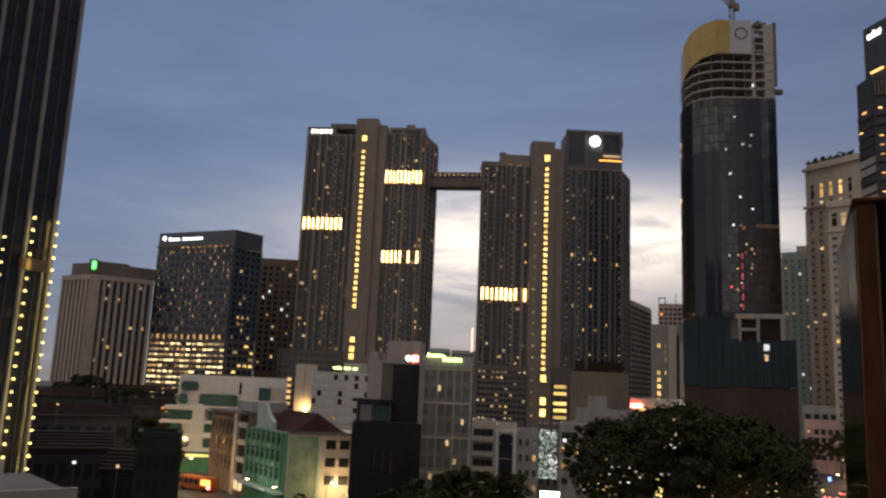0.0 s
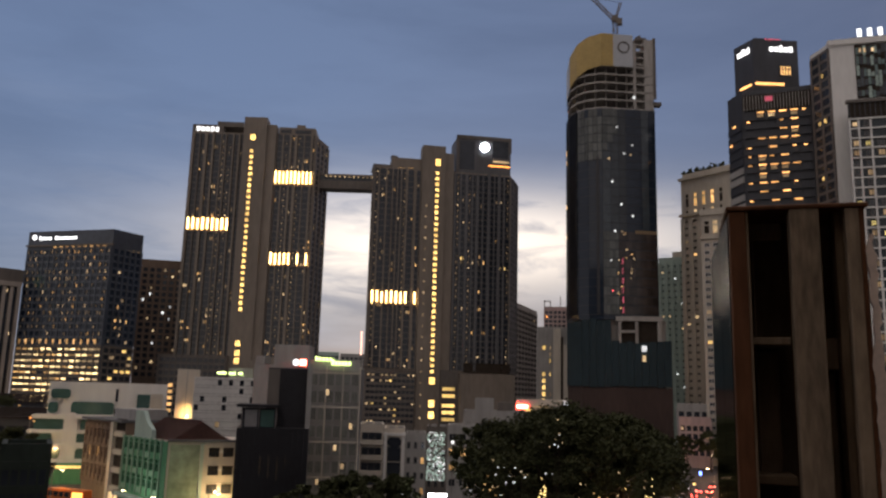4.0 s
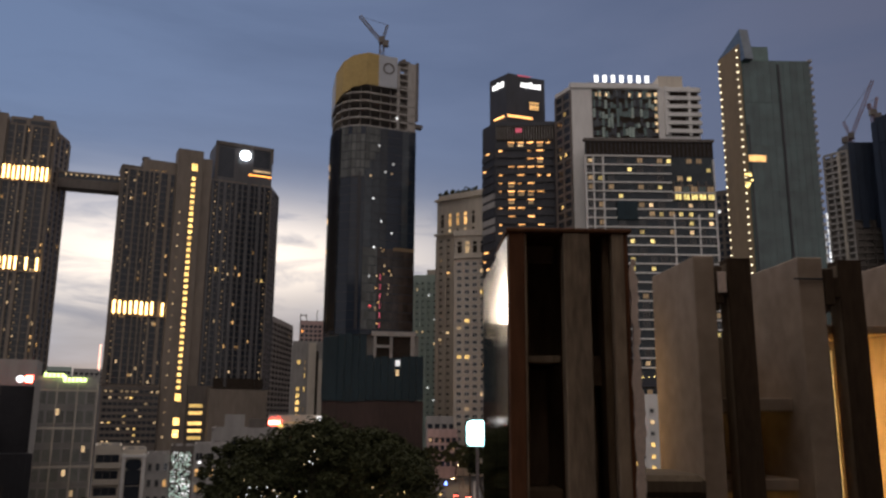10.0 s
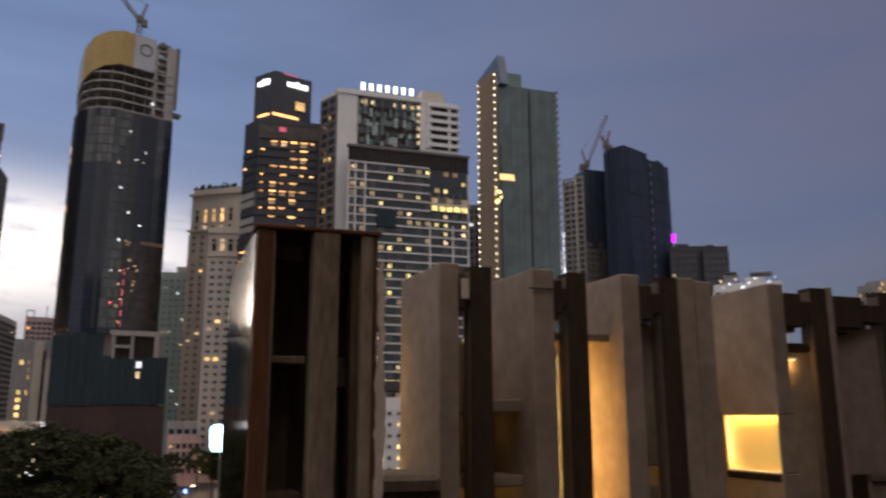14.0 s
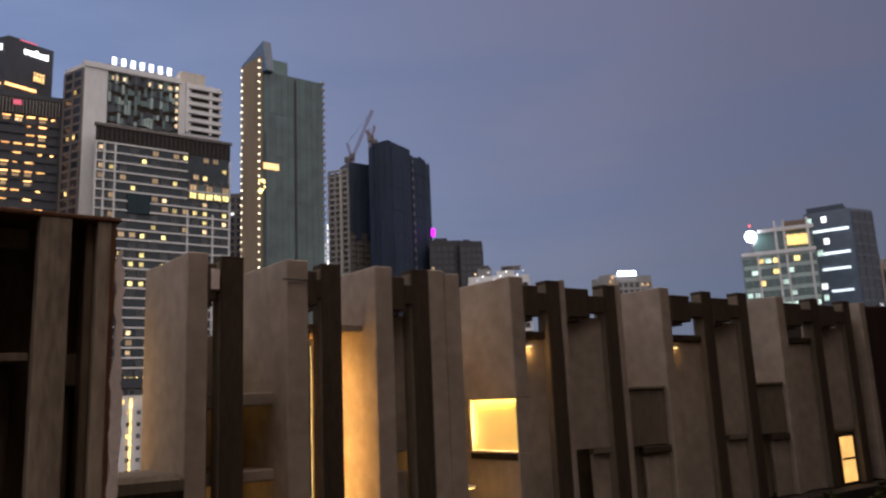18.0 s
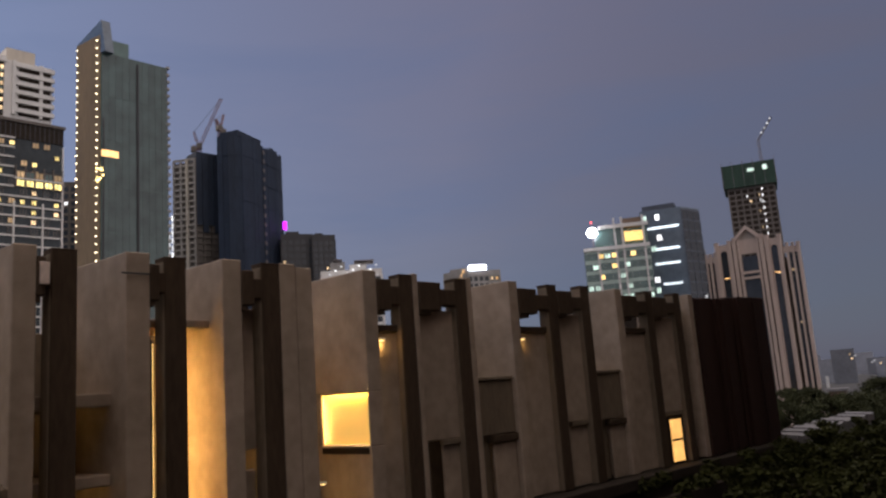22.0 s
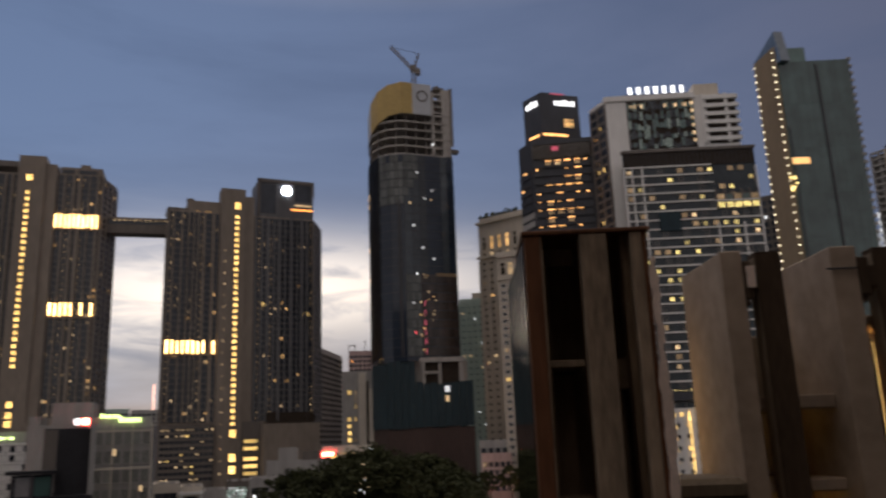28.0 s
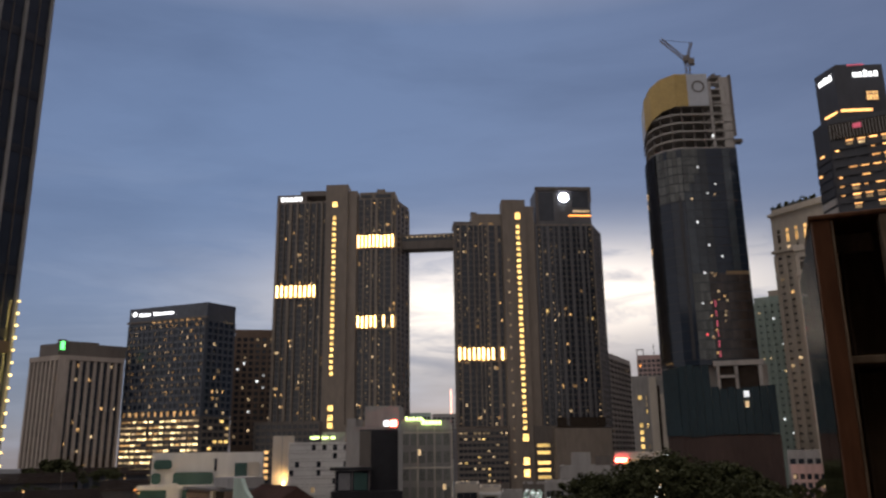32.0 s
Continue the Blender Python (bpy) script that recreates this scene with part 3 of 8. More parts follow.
fin(6.62, 0.55, 3.2, 0.17)
fin(9.37, 0.66, 3.2, 0.25)
fin(12.2, 0.62, 3.2, 0.1)
fin(14.16, 0.58, 0.9)
fin(14.76, 0.6, 1.3, top=4.2)
fin(19.8, 0.24, 0.9)
fin(22.64, 0.28, 0.9)
fin(25.16, 0.56, 3.2, 0.1)
fin(33.15, 0.6, 3.2, 0.1)
fin(40.5, 0.5, 3.2, 0.1)
# formwork seams on the deep fins: thin recess bars
for s in (9.37, 12.2, 25.16):
    for z in (1.4, -1.6):
        wing_part("joint_strip", M["concrete"], (s - 0.012, s + 0.3, 0.03, 1.2, z, z + 0.015), r=0.003)
# link blocks between fins and posts: a deep block against the fin, a slimmer arm on to the post
for a, b, z0, z1 in ((7.15, 7.52, 3.02, 4.0), (10.02, 10.46, 3.0, 3.98), (12.8, 13.53, 2.95, 3.98), (18.05, 19.16, 2.93, 4.0), (20.02, 22.01, 2.96, 4.0),
                     (25.7, 27.81, 2.95, 4.0), (28.4, 30.31, 3.0, 4.0), (33.7, 36.01, 2.95, 4.0), (36.6, 38.91, 3.0, 4.0)):
    w = wing_part("link_block", M["post"], (a, a + (b - a) * 0.56, -0.08, 0.5, z0, z1))
    wing_part("link_arm", M["post"], (a + (b - a) * 0.56, b, 0.0, 0.46, z0 + 0.2, z1 - 0.22), parent=w)
    wing_part("link_foot", M["post"], (a, a + (b - a) * 0.3, -0.03, 0.42, z0 - 0.16, z0), parent=w, r=0.02)
wing_part("link_infill", M["plaster"], (7.2, 7.42, -0.13, -0.085, 3.3, 3.85), r=0.01)
bm = bmesh.new()
bmesh.ops.create_cone(bm, cap_ends=True, segments=8, radius1=0.025, radius2=0.025, depth=0.75,
                      matrix=WING @ Matrix.Translation((9.6, -0.06, 3.7)) @ Matrix.Rotation(radians(90), 4, "Y"))
part("rod", bm, M["ladder"], wing)
# bay beside the first post: two ledges with recessed panels under them
for z0, z1 in ((0.31, 0.66), (-1.7, -1.4)):
    wing_part("ledge", M["concrete"], (7.2, 9.36, 0.85, 3.0, z0, z1))
wing_part("infill_panel", M["concrete"], (7.25, 9.3, 2.6, 2.78, BASE, -1.75))
wing_part("infill_panel", M["concrete"], (7.25, 9.3, 2.9, 3.08, -1.35, 0.26))
wing_part("ledge", M["concrete"], (10.05, 12.19, 0.75, 3.0, 2.36, 2.6))
# strip of wall between the tall fin and the next post
wing_part("infill_panel", M["concrete"], (12.9, 13.5, 0.5, 0.62, -1.2, 2.9))
wing_part("infill_panel", M["concrete"], (12.9, 13.5, 0.6, 0.72, BASE, -1.75))


def deep_bay(a, b):
    """Bay beside a fin: an open gap under the link, a dark ledge, then one tall recessed panel."""
    wing_part("ledge", M["post"], (a, b, 0.2, 0.9, 2.2, 2.46))
    wing_part("infill_panel", M["concrete"], (a, b, 0.3, 0.44, BASE, 2.19))


def flat_bay(a, b, low, z=-1.62):
    """Bay between two posts: a tall panel near the front, a thin dark ledge and a narrower panel under it."""
    wing_part("infill_panel", M["concrete"], (a, b, 0.24, 0.4, z, 3.0))
    wing_part("ledge", M["timber"], (low, b, 0.22, 0.5, z - 0.2, z))
    wing_part("infill_panel", M["concrete"], (low, b, 0.34, 0.46, BASE, z - 0.21))
    # darker panel put in for the shadowed recess beside the low panel
    wing_part("side_panel", M["timber"], (a, low, 0.9, 1.0, BASE, z - 0.05))


def screen_bay(a, b, low):
    """Bay in front of a fin's flank: a brown screen below its bright upper half, a dark ledge and a pale panel."""
    wing_part("ledge", M["timber"], (a, b, 0.12, 3.1, 0.36, 0.5))
    wing_part("brown_screen", M["timber"], (a, b, 0.2, 0.34, -1.7, 0.35))
    wing_part("ledge", M["post"], (low - 0.1, b, 0.08, 0.6, -1.98, -1.72))
    wing_part("infill_panel", M["concrete"], (low, b - 0.05, 0.2, 0.34, BASE, -2.0))
    wing_part("side_panel", M["timber"], (a, low, 0.4, 0.5, BASE, -1.72))


deep_bay(18.1, 19.14)
flat_bay(20.06, 21.98, 21.1)
screen_bay(22.95, 25.14, 23.75)
deep_bay(25.75, 27.78)
flat_bay(28.45, 30.28, 29.0, -1.6)
screen_bay(31.0, 33.13, 31.9)
deep_bay(33.78, 35.98)
flat_bay(36.66, 38.88, 36.7, -1.75)
wing_part("infill_panel", M["concrete"], (39.6, 40.48, 0.5, 0.68, BASE, 3.6))
# dark screens that close the bays at the back
for a, b in ((7.0, 9.5), (9.9, 12.3), (12.7, 17.6), (17.9, 25.3), (25.6, 33.3), (33.6, 40.7)):
    wing_part("back_screen", M["timber"], (a, b, 3.22, 3.34, BASE, 2.45))
# the fin with a lit opening in its flank
S = 17.47
wing_part("fin", M["concrete"], (S, S + 0.6, 0.0, 3.2, 0.25, 4.28))
wing_part("fin", M["concrete"], (S, S + 0.6, 0.0, 3.2, BASE, -1.5))
wing_part("fin", M["concrete"], (S + 0.002, S + 0.1, 2.55, 3.2, -1.5, 0.25))
wing_part("fin", M["concrete"], (S + 0.1, S + 0.6, 3.05, 3.2, -1.5, 0.25))
wing_part("opening_jamb", M["concrete"], (S, S + 0.6, 0.0, 0.1, -1.5, 0.25))
# this back wall glows by itself, on top of the lamps' light
wing_part("opening_back", G["niche_glow"], (S + 0.2, S + 0.6, 0.1, 3.05, -1.5, 0.25))
wing_part("opening_sill", M["plaster"], (S - 0.02, S + 0.2, 0.1, 2.55, -1.53, -1.46))
wing_part("sill_trim", M["recess"], (S - 0.035, S - 0.002, 0.1, 2.55, -1.75, -1.55), r=0.008)
# rust-brown boxes that close the far end
x = 41.0
for w, y, top in ((1.5, -0.1, 4.1), (1.0, 0.05, 4.2), (1.7, -0.15, 4.15), (1.3, 0.1, 4.3), (1.8, -0.1, 4.35), (2.3, 0.0, 4.42)):
    wing_part("end_panel", M["post_red"], (x, x + w - 0.06, y, y + 2.6, BASE, top))
    x += w
for x in (44.0, 45.6, 48.4):
    wing_part("edge_trim", M["post_red"], (x, x + 0.07, -0.22, -0.1, BASE, 4.1), r=0.01)
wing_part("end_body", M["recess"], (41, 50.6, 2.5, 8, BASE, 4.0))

# the hotel's own block behind the balcony, out of view, sized to shade the wing
home = thing("hotel_block", WING @ Vector((10, -26, -EYE)), "unseen brown block behind the balcony, shading the wing", "hotel")
wing_part("wall", M["brown_brick"], (-34, 62, -30, -23.6, -EYE, 24), parent=home)
# tall and return walls are added to keep sky light off the far fins
wing_part("tall_wall", M["brown_brick"], (14, 70, -44, -30.1, -EYE, 62), parent=home)
wing_part("return_wall", M["brown_brick"], (70, 82, -30, -10.5, -EYE, 62), parent=home)
for k in range(9):
    wing_part("balcony_slab", M["brown_brick"], (-34, 62, -23.6, -22.3, -20.5 + k * 3.4 - 0.9, -20.3 + k * 3.4 - 0.9), parent=home)
# lamps of the open corridors behind the fins
def corridor_lamp(s, y, z, energy, size=0.3, down=True):
    t = thing("corridor_lamp", WING @ Vector((s, y, z + 0.1)), "small warm ceiling lamp in the corridor", "lamp", group="corridor lamps")
    bm = bmesh.new()
    bevelled(bm, WING, (s - 0.12, s + 0.12, y - 0.12, y + 0.12, z + 0.03, z + 0.1), 0.02)
    part("housing", bm, M["white"], t)
    bm = bmesh.new()
    bevelled(bm, WING, (s - 0.09, s + 0.09, y - 0.09, y + 0.09, z, z + 0.03), 0.01)
    part("diffuser", bm, G["niche"], t)
    d = bpy.data.lights.new("corridor_light", "POINT")
    d.energy, d.color, d.shadow_soft_size = energy, (1.0, 0.62, 0.2), 0.12
    o = new("corridor_light", d)
    o.parent = t
    o.matrix_basis = origin_of(t).inverted() @ WING @ Matrix.Translation((s, y, z - 0.12))


# upright tube lamp hidden behind a post, and a strip lamp in the flank opening
tube = thing("tube_lamp", WING @ Vector((10.9, 1.7, BASE)), "upright warm tube lamp behind a brown post", "lamp")
wing_part("batten", M["steel"], (10.84, 10.88, 1.62, 1.88, BASE, 2.1), parent=tube, r=0.005)
wing_part("tube", G["niche"], (10.882, 10.915, 1.66, 1.8, -3.4, 2.0), parent=tube, r=0.008)
d = bpy.data.lights.new("tube_light", "AREA")
d.energy, d.color, d.shape, d.size, d.size_y = 78, (1.0, 0.58, 0.18), "RECTANGLE", 5.4, 0.25
o = new("tube_light", d)
o.parent = tube
o.matrix_basis = origin_of(tube).inverted() @ WING @ Matrix.Translation((10.93, 1.74, -0.7)) @ Matrix.Rotation(radians(-90), 4, "Y")
strip = thing("strip_lamp", WING @ Vector((S + 0.25, 1.0, 0.25)), "warm strip lamp above the flank opening", "lamp")
wing_part("strip_housing", M["white"], (S + 0.03, S + 0.19, 0.2, 2.45, 0.22, 0.247), parent=strip, r=0.005)
d = bpy.data.lights.new("strip_light", "AREA")
d.energy, d.color, d.shape, d.size, d.size_y = 34, (1.0, 0.66, 0.2), "RECTANGLE", 0.14, 2.2
o = new("strip_light", d)
o.parent = strip
o.matrix_basis = origin_of(strip).inverted() @ WING @ Matrix.Translation((S + 0.11, 1.3, 0.21))
wing_part("upright_tube", G["niche"], (S + 0.11, S + 0.17, 2.94, 3.0, -1.4, 0.15), parent=strip, r=0.01)
d = bpy.data.lights.new("upright_light", "AREA")
d.energy, d.color, d.shape, d.size, d.size_y = 45, (1.0, 0.72, 0.24), "RECTANGLE", 0.08, 1.5
o = new("upright_light", d)
o.parent = strip
o.matrix_basis = origin_of(strip).inverted() @ WING @ Matrix.Translation((S + 0.15, 2.9, -0.62)) @ Matrix.Rotation(radians(-90), 4, "X")
tube = thing("tube_lamp", WING @ Vector((5.3, 3.7, BASE)), "upright warm tube lamp behind the framed bay", "lamp")
wing_part("batten", M["steel"], (5.22, 5.26, 3.56, 3.84, BASE, 2.9), parent=tube, r=0.005)
wing_part("tube", G["niche"], (5.265, 5.3, 3.6, 3.8, -3.4, 2.8), parent=tube, r=0.008)
d = bpy.data.lights.new("tube_light", "AREA")
d.energy, d.color, d.shape, d.size, d.size_y = 15, (1.0, 0.6, 0.2), "RECTANGLE", 6.0, 0.2
o = new("tube_light", d)
o.parent = tube
o.matrix_basis = origin_of(tube).inverted() @ WING @ Matrix.Translation((5.32, 3.7, -0.3)) @ Matrix.Rotation(radians(-90), 4, "Y")
# the last lamp is added only to brighten the deep panel behind it
for s_, y_, z_, e_ in ((8.4, 1.8, -1.85, 2.5), (8.4, 2.0, 0.2, 1), (16.4, 1.3, -2.6, 8), (13.9, 2.4, 1.9, 30), (18.28, 0.16, 1.9, 7), (25.95, 0.16, 1.9, 3)):
    corridor_lamp(s_, y_, z_, e_)
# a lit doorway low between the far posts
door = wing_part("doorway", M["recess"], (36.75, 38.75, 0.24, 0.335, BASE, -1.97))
wing_part("lit_glass", G["door"], (37.35, 38.45, 0.19, 0.235, BASE + 0.1, -2.15), parent=door, r=0.005)
wing_part("door_bar", M["recess"], (37.35, 38.45, 0.14, 0.185, -3.2, -3.1), parent=door, r=0.005)

# ---- the nearer end frame of the wing ----
end = thing("frame_bay", WING @ Vector((2.9, -2, -EYE)), "brown framed end bay with peeling plaster edge", "building")
F = -3.15


def end_part(name, mat, *boxes, label="", r=0.02):
    return wing_part(name, mat, *boxes, label=label, r=r, parent=end)


end_part("side_post", M["rust"], (1.46, 1.80, F, F + 0.5, -9, 4.12))
end_part("post_lining", M["frame_brown"], (1.80, 1.85, F + 0.02, F + 0.4, -9, 4.1))
end_part("middle_post", M["frame_brown"], (2.66, 3.24, F - 0.02, F + 0.45, -9, 4.12))
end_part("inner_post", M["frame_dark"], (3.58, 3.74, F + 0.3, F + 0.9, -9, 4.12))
end_part("right_post", M["frame_brown"], (3.74, 4.0, F, F + 0.5, -9, 4.12))
end_part("corner_post", M["rust"], (4.0, 4.1, F + 0.01, F + 0.5, -9, 4.14))
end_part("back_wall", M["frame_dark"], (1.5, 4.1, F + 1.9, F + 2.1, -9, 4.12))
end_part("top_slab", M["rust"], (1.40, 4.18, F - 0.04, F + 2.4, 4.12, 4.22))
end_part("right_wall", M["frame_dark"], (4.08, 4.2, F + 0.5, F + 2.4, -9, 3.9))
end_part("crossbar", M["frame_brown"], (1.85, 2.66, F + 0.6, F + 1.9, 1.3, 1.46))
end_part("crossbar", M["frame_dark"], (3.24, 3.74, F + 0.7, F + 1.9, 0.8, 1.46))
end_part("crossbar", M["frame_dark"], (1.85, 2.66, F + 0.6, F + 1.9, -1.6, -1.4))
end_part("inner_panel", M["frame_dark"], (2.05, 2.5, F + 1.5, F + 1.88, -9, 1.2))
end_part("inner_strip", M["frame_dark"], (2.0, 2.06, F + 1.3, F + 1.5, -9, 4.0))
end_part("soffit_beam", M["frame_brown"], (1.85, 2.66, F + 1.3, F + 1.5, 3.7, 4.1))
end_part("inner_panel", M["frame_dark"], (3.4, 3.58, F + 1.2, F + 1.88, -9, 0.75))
# the mirror-glass flank
def flank(y0, y1, top):
    """A pane of the flank, turned a little outwards from the wing's depth."""
    bm = bmesh.new()
    outline = [Vector((1.455 - 0.02 * (y - 0.25) - k, F + y, 0)) for y, k in ((y0, 0), (y1, 0), (y1, 0.015), (y0, 0.015))]
    lo = [bm.verts.new(WING @ (v + Vector((0, 0, -9)))) for v in outline]
    hi = [bm.verts.new(WING @ (v + Vector((0, 0, top)))) for v in outline]
    for i in range(4):
        bm.faces.new((lo[i], lo[(i + 1) % 4], hi[(i + 1) % 4], hi[i]))
    bm.faces.new(hi)
    bm.faces.new(lo[::-1])
    return part("flank_glass", bm, M["mirror_glass"], end, "mirror glass flank panel")


flank(0.25, 2.5, 4.1)
flank(2.56, 5.7, 4.0)
# ragged plaster strip on the right edge
bm = bmesh.new()
n, z0, z1 = 150, -9.0, 3.55
left, right = [], []
for i in range(n + 1):
    z = z0 + (z1 - z0) * i / n
    jag = 0.07 * noise.noise((z * 1.7, 3.1, 0)) + 0.05 * noise.noise((z * 6.1, 1.3, 0))
    jag2 = 0.07 * noise.noise((z * 2.3, 7.7, 0)) + 0.06 * noise.noise((z * 7.3, 2.2, 0))
    waist = 0.07 * math.exp(-((z - 1.7) / 0.55) ** 2)
    taper = 0.0 if i < n - 6 else 0.016 * (i - n + 6)
    left.append((4.09 + jag * 0.8 + taper + waist, z))
    right.append((4.29 + jag2 * 0.9 - taper * 0.6 - waist * 0.6, z))
for y in (F - 0.02, F + 0.12):
    for i in range(n):
        bm.faces.new([bm.verts.new(WING @ Vector((x, y, z))) for x, z in (left[i], right[i], right[i + 1], left[i + 1])])
for chain in (left, right):
    for i in range(n):
        (xa, za), (xb, zb) = chain[i], chain[i + 1]
        bm.faces.new([bm.verts.new(WING @ Vector(v)) for v in ((xa, F - 0.02, za), (xb, F - 0.02, zb), (xb, F + 0.12, zb), (xa, F + 0.12, za))])
bmesh.ops.remove_doubles(bm, verts=bm.verts, dist=0.0005)
part("plaster_edge", bm, M["plaster"], end, "peeling pale plaster with ragged edge")
# rounded concrete basin ledge between the end frame and the first fin
end_part("low_ledge", M["timber"], (4.75, 6.6, -0.2, 2.5, -1.78, -1.25), r=0.14)
# back of the slot under the ledge
end_part("low_wall", M["concrete"], (4.75, 6.6, 1.2, 1.4, BASE, -1.75))

# ---- the pair of linked brown towers ----
def closed_plan(*v, depth):
    return closed(*[plan(a, d) for a, d in v], depth=depth)


WARM = (G["warm"], G["soft"], G["soft"], G["warm"])


def stair_windows(parent, m, x0, x1, z0, z1, pitch, y):
    z = z0
    while z < z1:
        put("stair_window", window(M["tower_brown"], G["stair"], 1, 1), m, x0, x1, y - 0.25, y + 0.05, z, z + pitch * 0.62, parent)
        z += pitch


def ribbed(parent, m, x0, x1, z0, z1, wall, seed, chance=0.07, floor=3.25, hot=2):
    """Brown piers of uneven width between dark recessed strips, with thin floor lines, narrow lit windows in ones and twos, and columns of dim landings."""
    rng = random.Random(seed)
    cuts, x = [], x0
    while x < x1 - 1.5:
        p, g = rng.choice((0.6, 0.8, 1.1, 1.6)), rng.choice((1.6, 2.2, 2.6, 3.4))
        cuts.append((x, x + p, min(x + p + g, x1)))
        x += p + g
    rows = int((z1 - z0) / floor)
    for r in range(rows):
        put("floor_line", slab(M["tower_dark"]), m, x0, x1, -0.28, 0.05, z0 + r * floor, z0 + r * floor + 0.35, parent)
    busy = rng.sample(range(len(cuts)), min(hot, len(cuts)))
    for i, (a, b, c) in enumerate(cuts):
        out = rng.choice((0.9, 1.2, 1.6))
        put("pier", slab(wall if rng.random() < 0.75 else M["tower_dark"]), m, a, b, -out, 0.1, z0, z1 + rng.choice((0, 0, 1.0)), parent)
        put("glass_strip", slab(M["dark_glass"]), m, b, c, -0.15, 0.1, z0, z1, parent)
        off = rng.random()
        for r in range(rows):
            z = z0 + r * floor + 0.7
            if i in busy:
                if rng.random() < 0.8:
                    k = b + 0.3 + off * max(0.05, c - b - 1.3) + (0.3 if r % 2 else 0.0)
                    put("landing_window", window(M["tower_dark"], G["soft"] if rng.random() < 0.12 else G["dim"], 0), m, k, k + 0.7, -0.5, -0.12, z + 0.5, z + 1.4, parent)
            elif rng.random() < chance:
                k = b + 0.1 + rng.choice((0.0, 0.5, 1.0)) * max(0.05, c - b - 1.0)
                n = 2 if rng.random() < 0.35 and c - b > 2.1 else 1
                for q in range(n):
                    w = rng.uniform(0.55, 0.85)
                    put("window", window(M["tower_dark"], rng.choice(WARM) if rng.random() < 0.75 else G["dim"], 0), m, k, k + w, -0.5, -0.12, z, z + rng.uniform(1.3, 2.0), parent)
                    k += 1.15 if k + 2.0 < c else -1.15


def lit_band(parent, m, x0, x1, z0, z1, pattern, y=-0.75):
    n = len(pattern)
    w = (x1 - x0) / n
    for i, k in enumerate(pattern):
        if k == "1":
            put("lit_bar", slab(G["amber"]), m, x0 + i * w + w * 0.32, x0 + (i + 1) * w - w * 0.32, y - 0.95, y - 0.3, z0 + (0.3 if i % 3 == 1 else 0.0), z1 - (0.45 if i % 4 == 2 else 0.0), parent, "glowing amber sky-garden opening")
    put("band_ledge", slab(M["tower_brown"]), m, x0 - 0.5, x1 + 0.5, y - 0.35, 0.1, z0 - 1.0, z0 - 0.2, parent)


ptsL = closed_plan((11.4, 450), (2.7, 436), (1.73, 454), depth=22)
axl, fl = tower("tower_left", "tall brown apartment tower with amber lit bands", ptsL)
axl.name = "apartment_tower"
body(axl, "wall", M["tower_brown"], ptsL, 0, 166)
m, L = fl[0]
ribbed(axl, m, 0.4, 28.6, 42, 165, M["tower_brown"], 41, 0.17)
ribbed(axl, m, 47.2, 68.0, 42, 166, M["tower_brown"], 43, 0.19, hot=2)
slabs(axl, "lift_shaft", M["tower_brown"], m, [(29.2, 41.8, -3.4, 6, 0, 174.5)], "plain brown lift shaft")
slabs(axl, "shaft_flank", M["tower_brown"], m, [(41.8, 46.9, -1.8, 6, 0, 171)])
stair_windows(axl, m, 33.3, 35.3, 66, 157, 3.25, -3.4)
for z in (38, 42, 47):
    put("stair_window", window(M["tower_brown"], G["stair"], 1, 1), m, 32.8, 35.8, -3.65, -3.35, z, z + 3.4, axl)
put("stair_window", window(M["tower_brown"], G["stair"], 1, 1), m, 33, 36, -3.65, -3.35, 161, 164.5, axl)
slabs(axl, "roof_block", M["tower_dark"], m, [(0, 17, 0, 18, 166, 170.2)])
slabs(axl, "roof_block", M["tower_dark"], m, [(13, 27.5, 2, 18, 170, 173)])
slabs(axl, "roof_block", M["tower_brown"], m, [(48, 68.4, 0.2, 16, 166, 170.4)])
slabs(axl, "roof_plant", M["tower_brown"], m, [(57.3, 62, 3, 8, 170.3, 173)])
slabs(axl, "roof_slot", M["dark_glass"], m, [(49, 55, 0.05, 0.3, 167, 169)])
slabs(axl, "roof_slot", M["dark_glass"], m, [(57, 66, 0.05, 0.3, 167, 169)])
lit_band(axl, m, 46.8, 68.2, 137.5, 144.5, "1111111111")
lit_band(axl, m, 1.0, 24.5, 110, 116.5, "111111111", -0.9)
lit_band(axl, m, 44.6, 68.4, 92, 98.5, "1111110101")
bars(axl, m, 2.0, 15.0, 166.4, 168.9, -0.1, G["sign"], (1, 0.9, 0.9, 1, 0.9), gap=0.34)
m2, L2 = fl[1]
facade(axl, m2, 1, L2 - 1, 42, 164, 3, 3.25, M["tower_brown"], M["dark_glass"], WARM, 0.03, pier=0.4, band=0.22, proud=0.6, fill=0.5)
slabs(axl, "podium", M["tower_dark"], m, [(-6, 30, -6, 20, 0, 42)])
facade(axl, m @ Matrix.Translation((0, -6, 0)), -5, 29, 10, 41, 12, 3.4, M["tower_dark"], M["dark_glass"], (G["soft"], G["white"]), 0.05, pier=0.2, band=0.4, proud=0.4)
slabs(axl, "podium", M["tower_brown"], m, [(42, 76, -5, 20, 0, 40)])

ptsR = closed_plan((-1.57, 433), (-11.8, 446), (-12.32, 465), depth=22)
axr, fr = tower("apartment_tower", "tall brown apartment tower with bright disc sign", ptsR)
body(axr, "wall", M["tower_brown"], ptsR, 0, 150)
m, L = fr[0]
ribbed(axr, m, 0.4, 27.2, 38, 149, M["tower_brown"], 44, 0.14, hot=2)
ribbed(axr, m, 46.4, 79, 38, 149, M["tower_bluish"], 48, 0.12, hot=3)
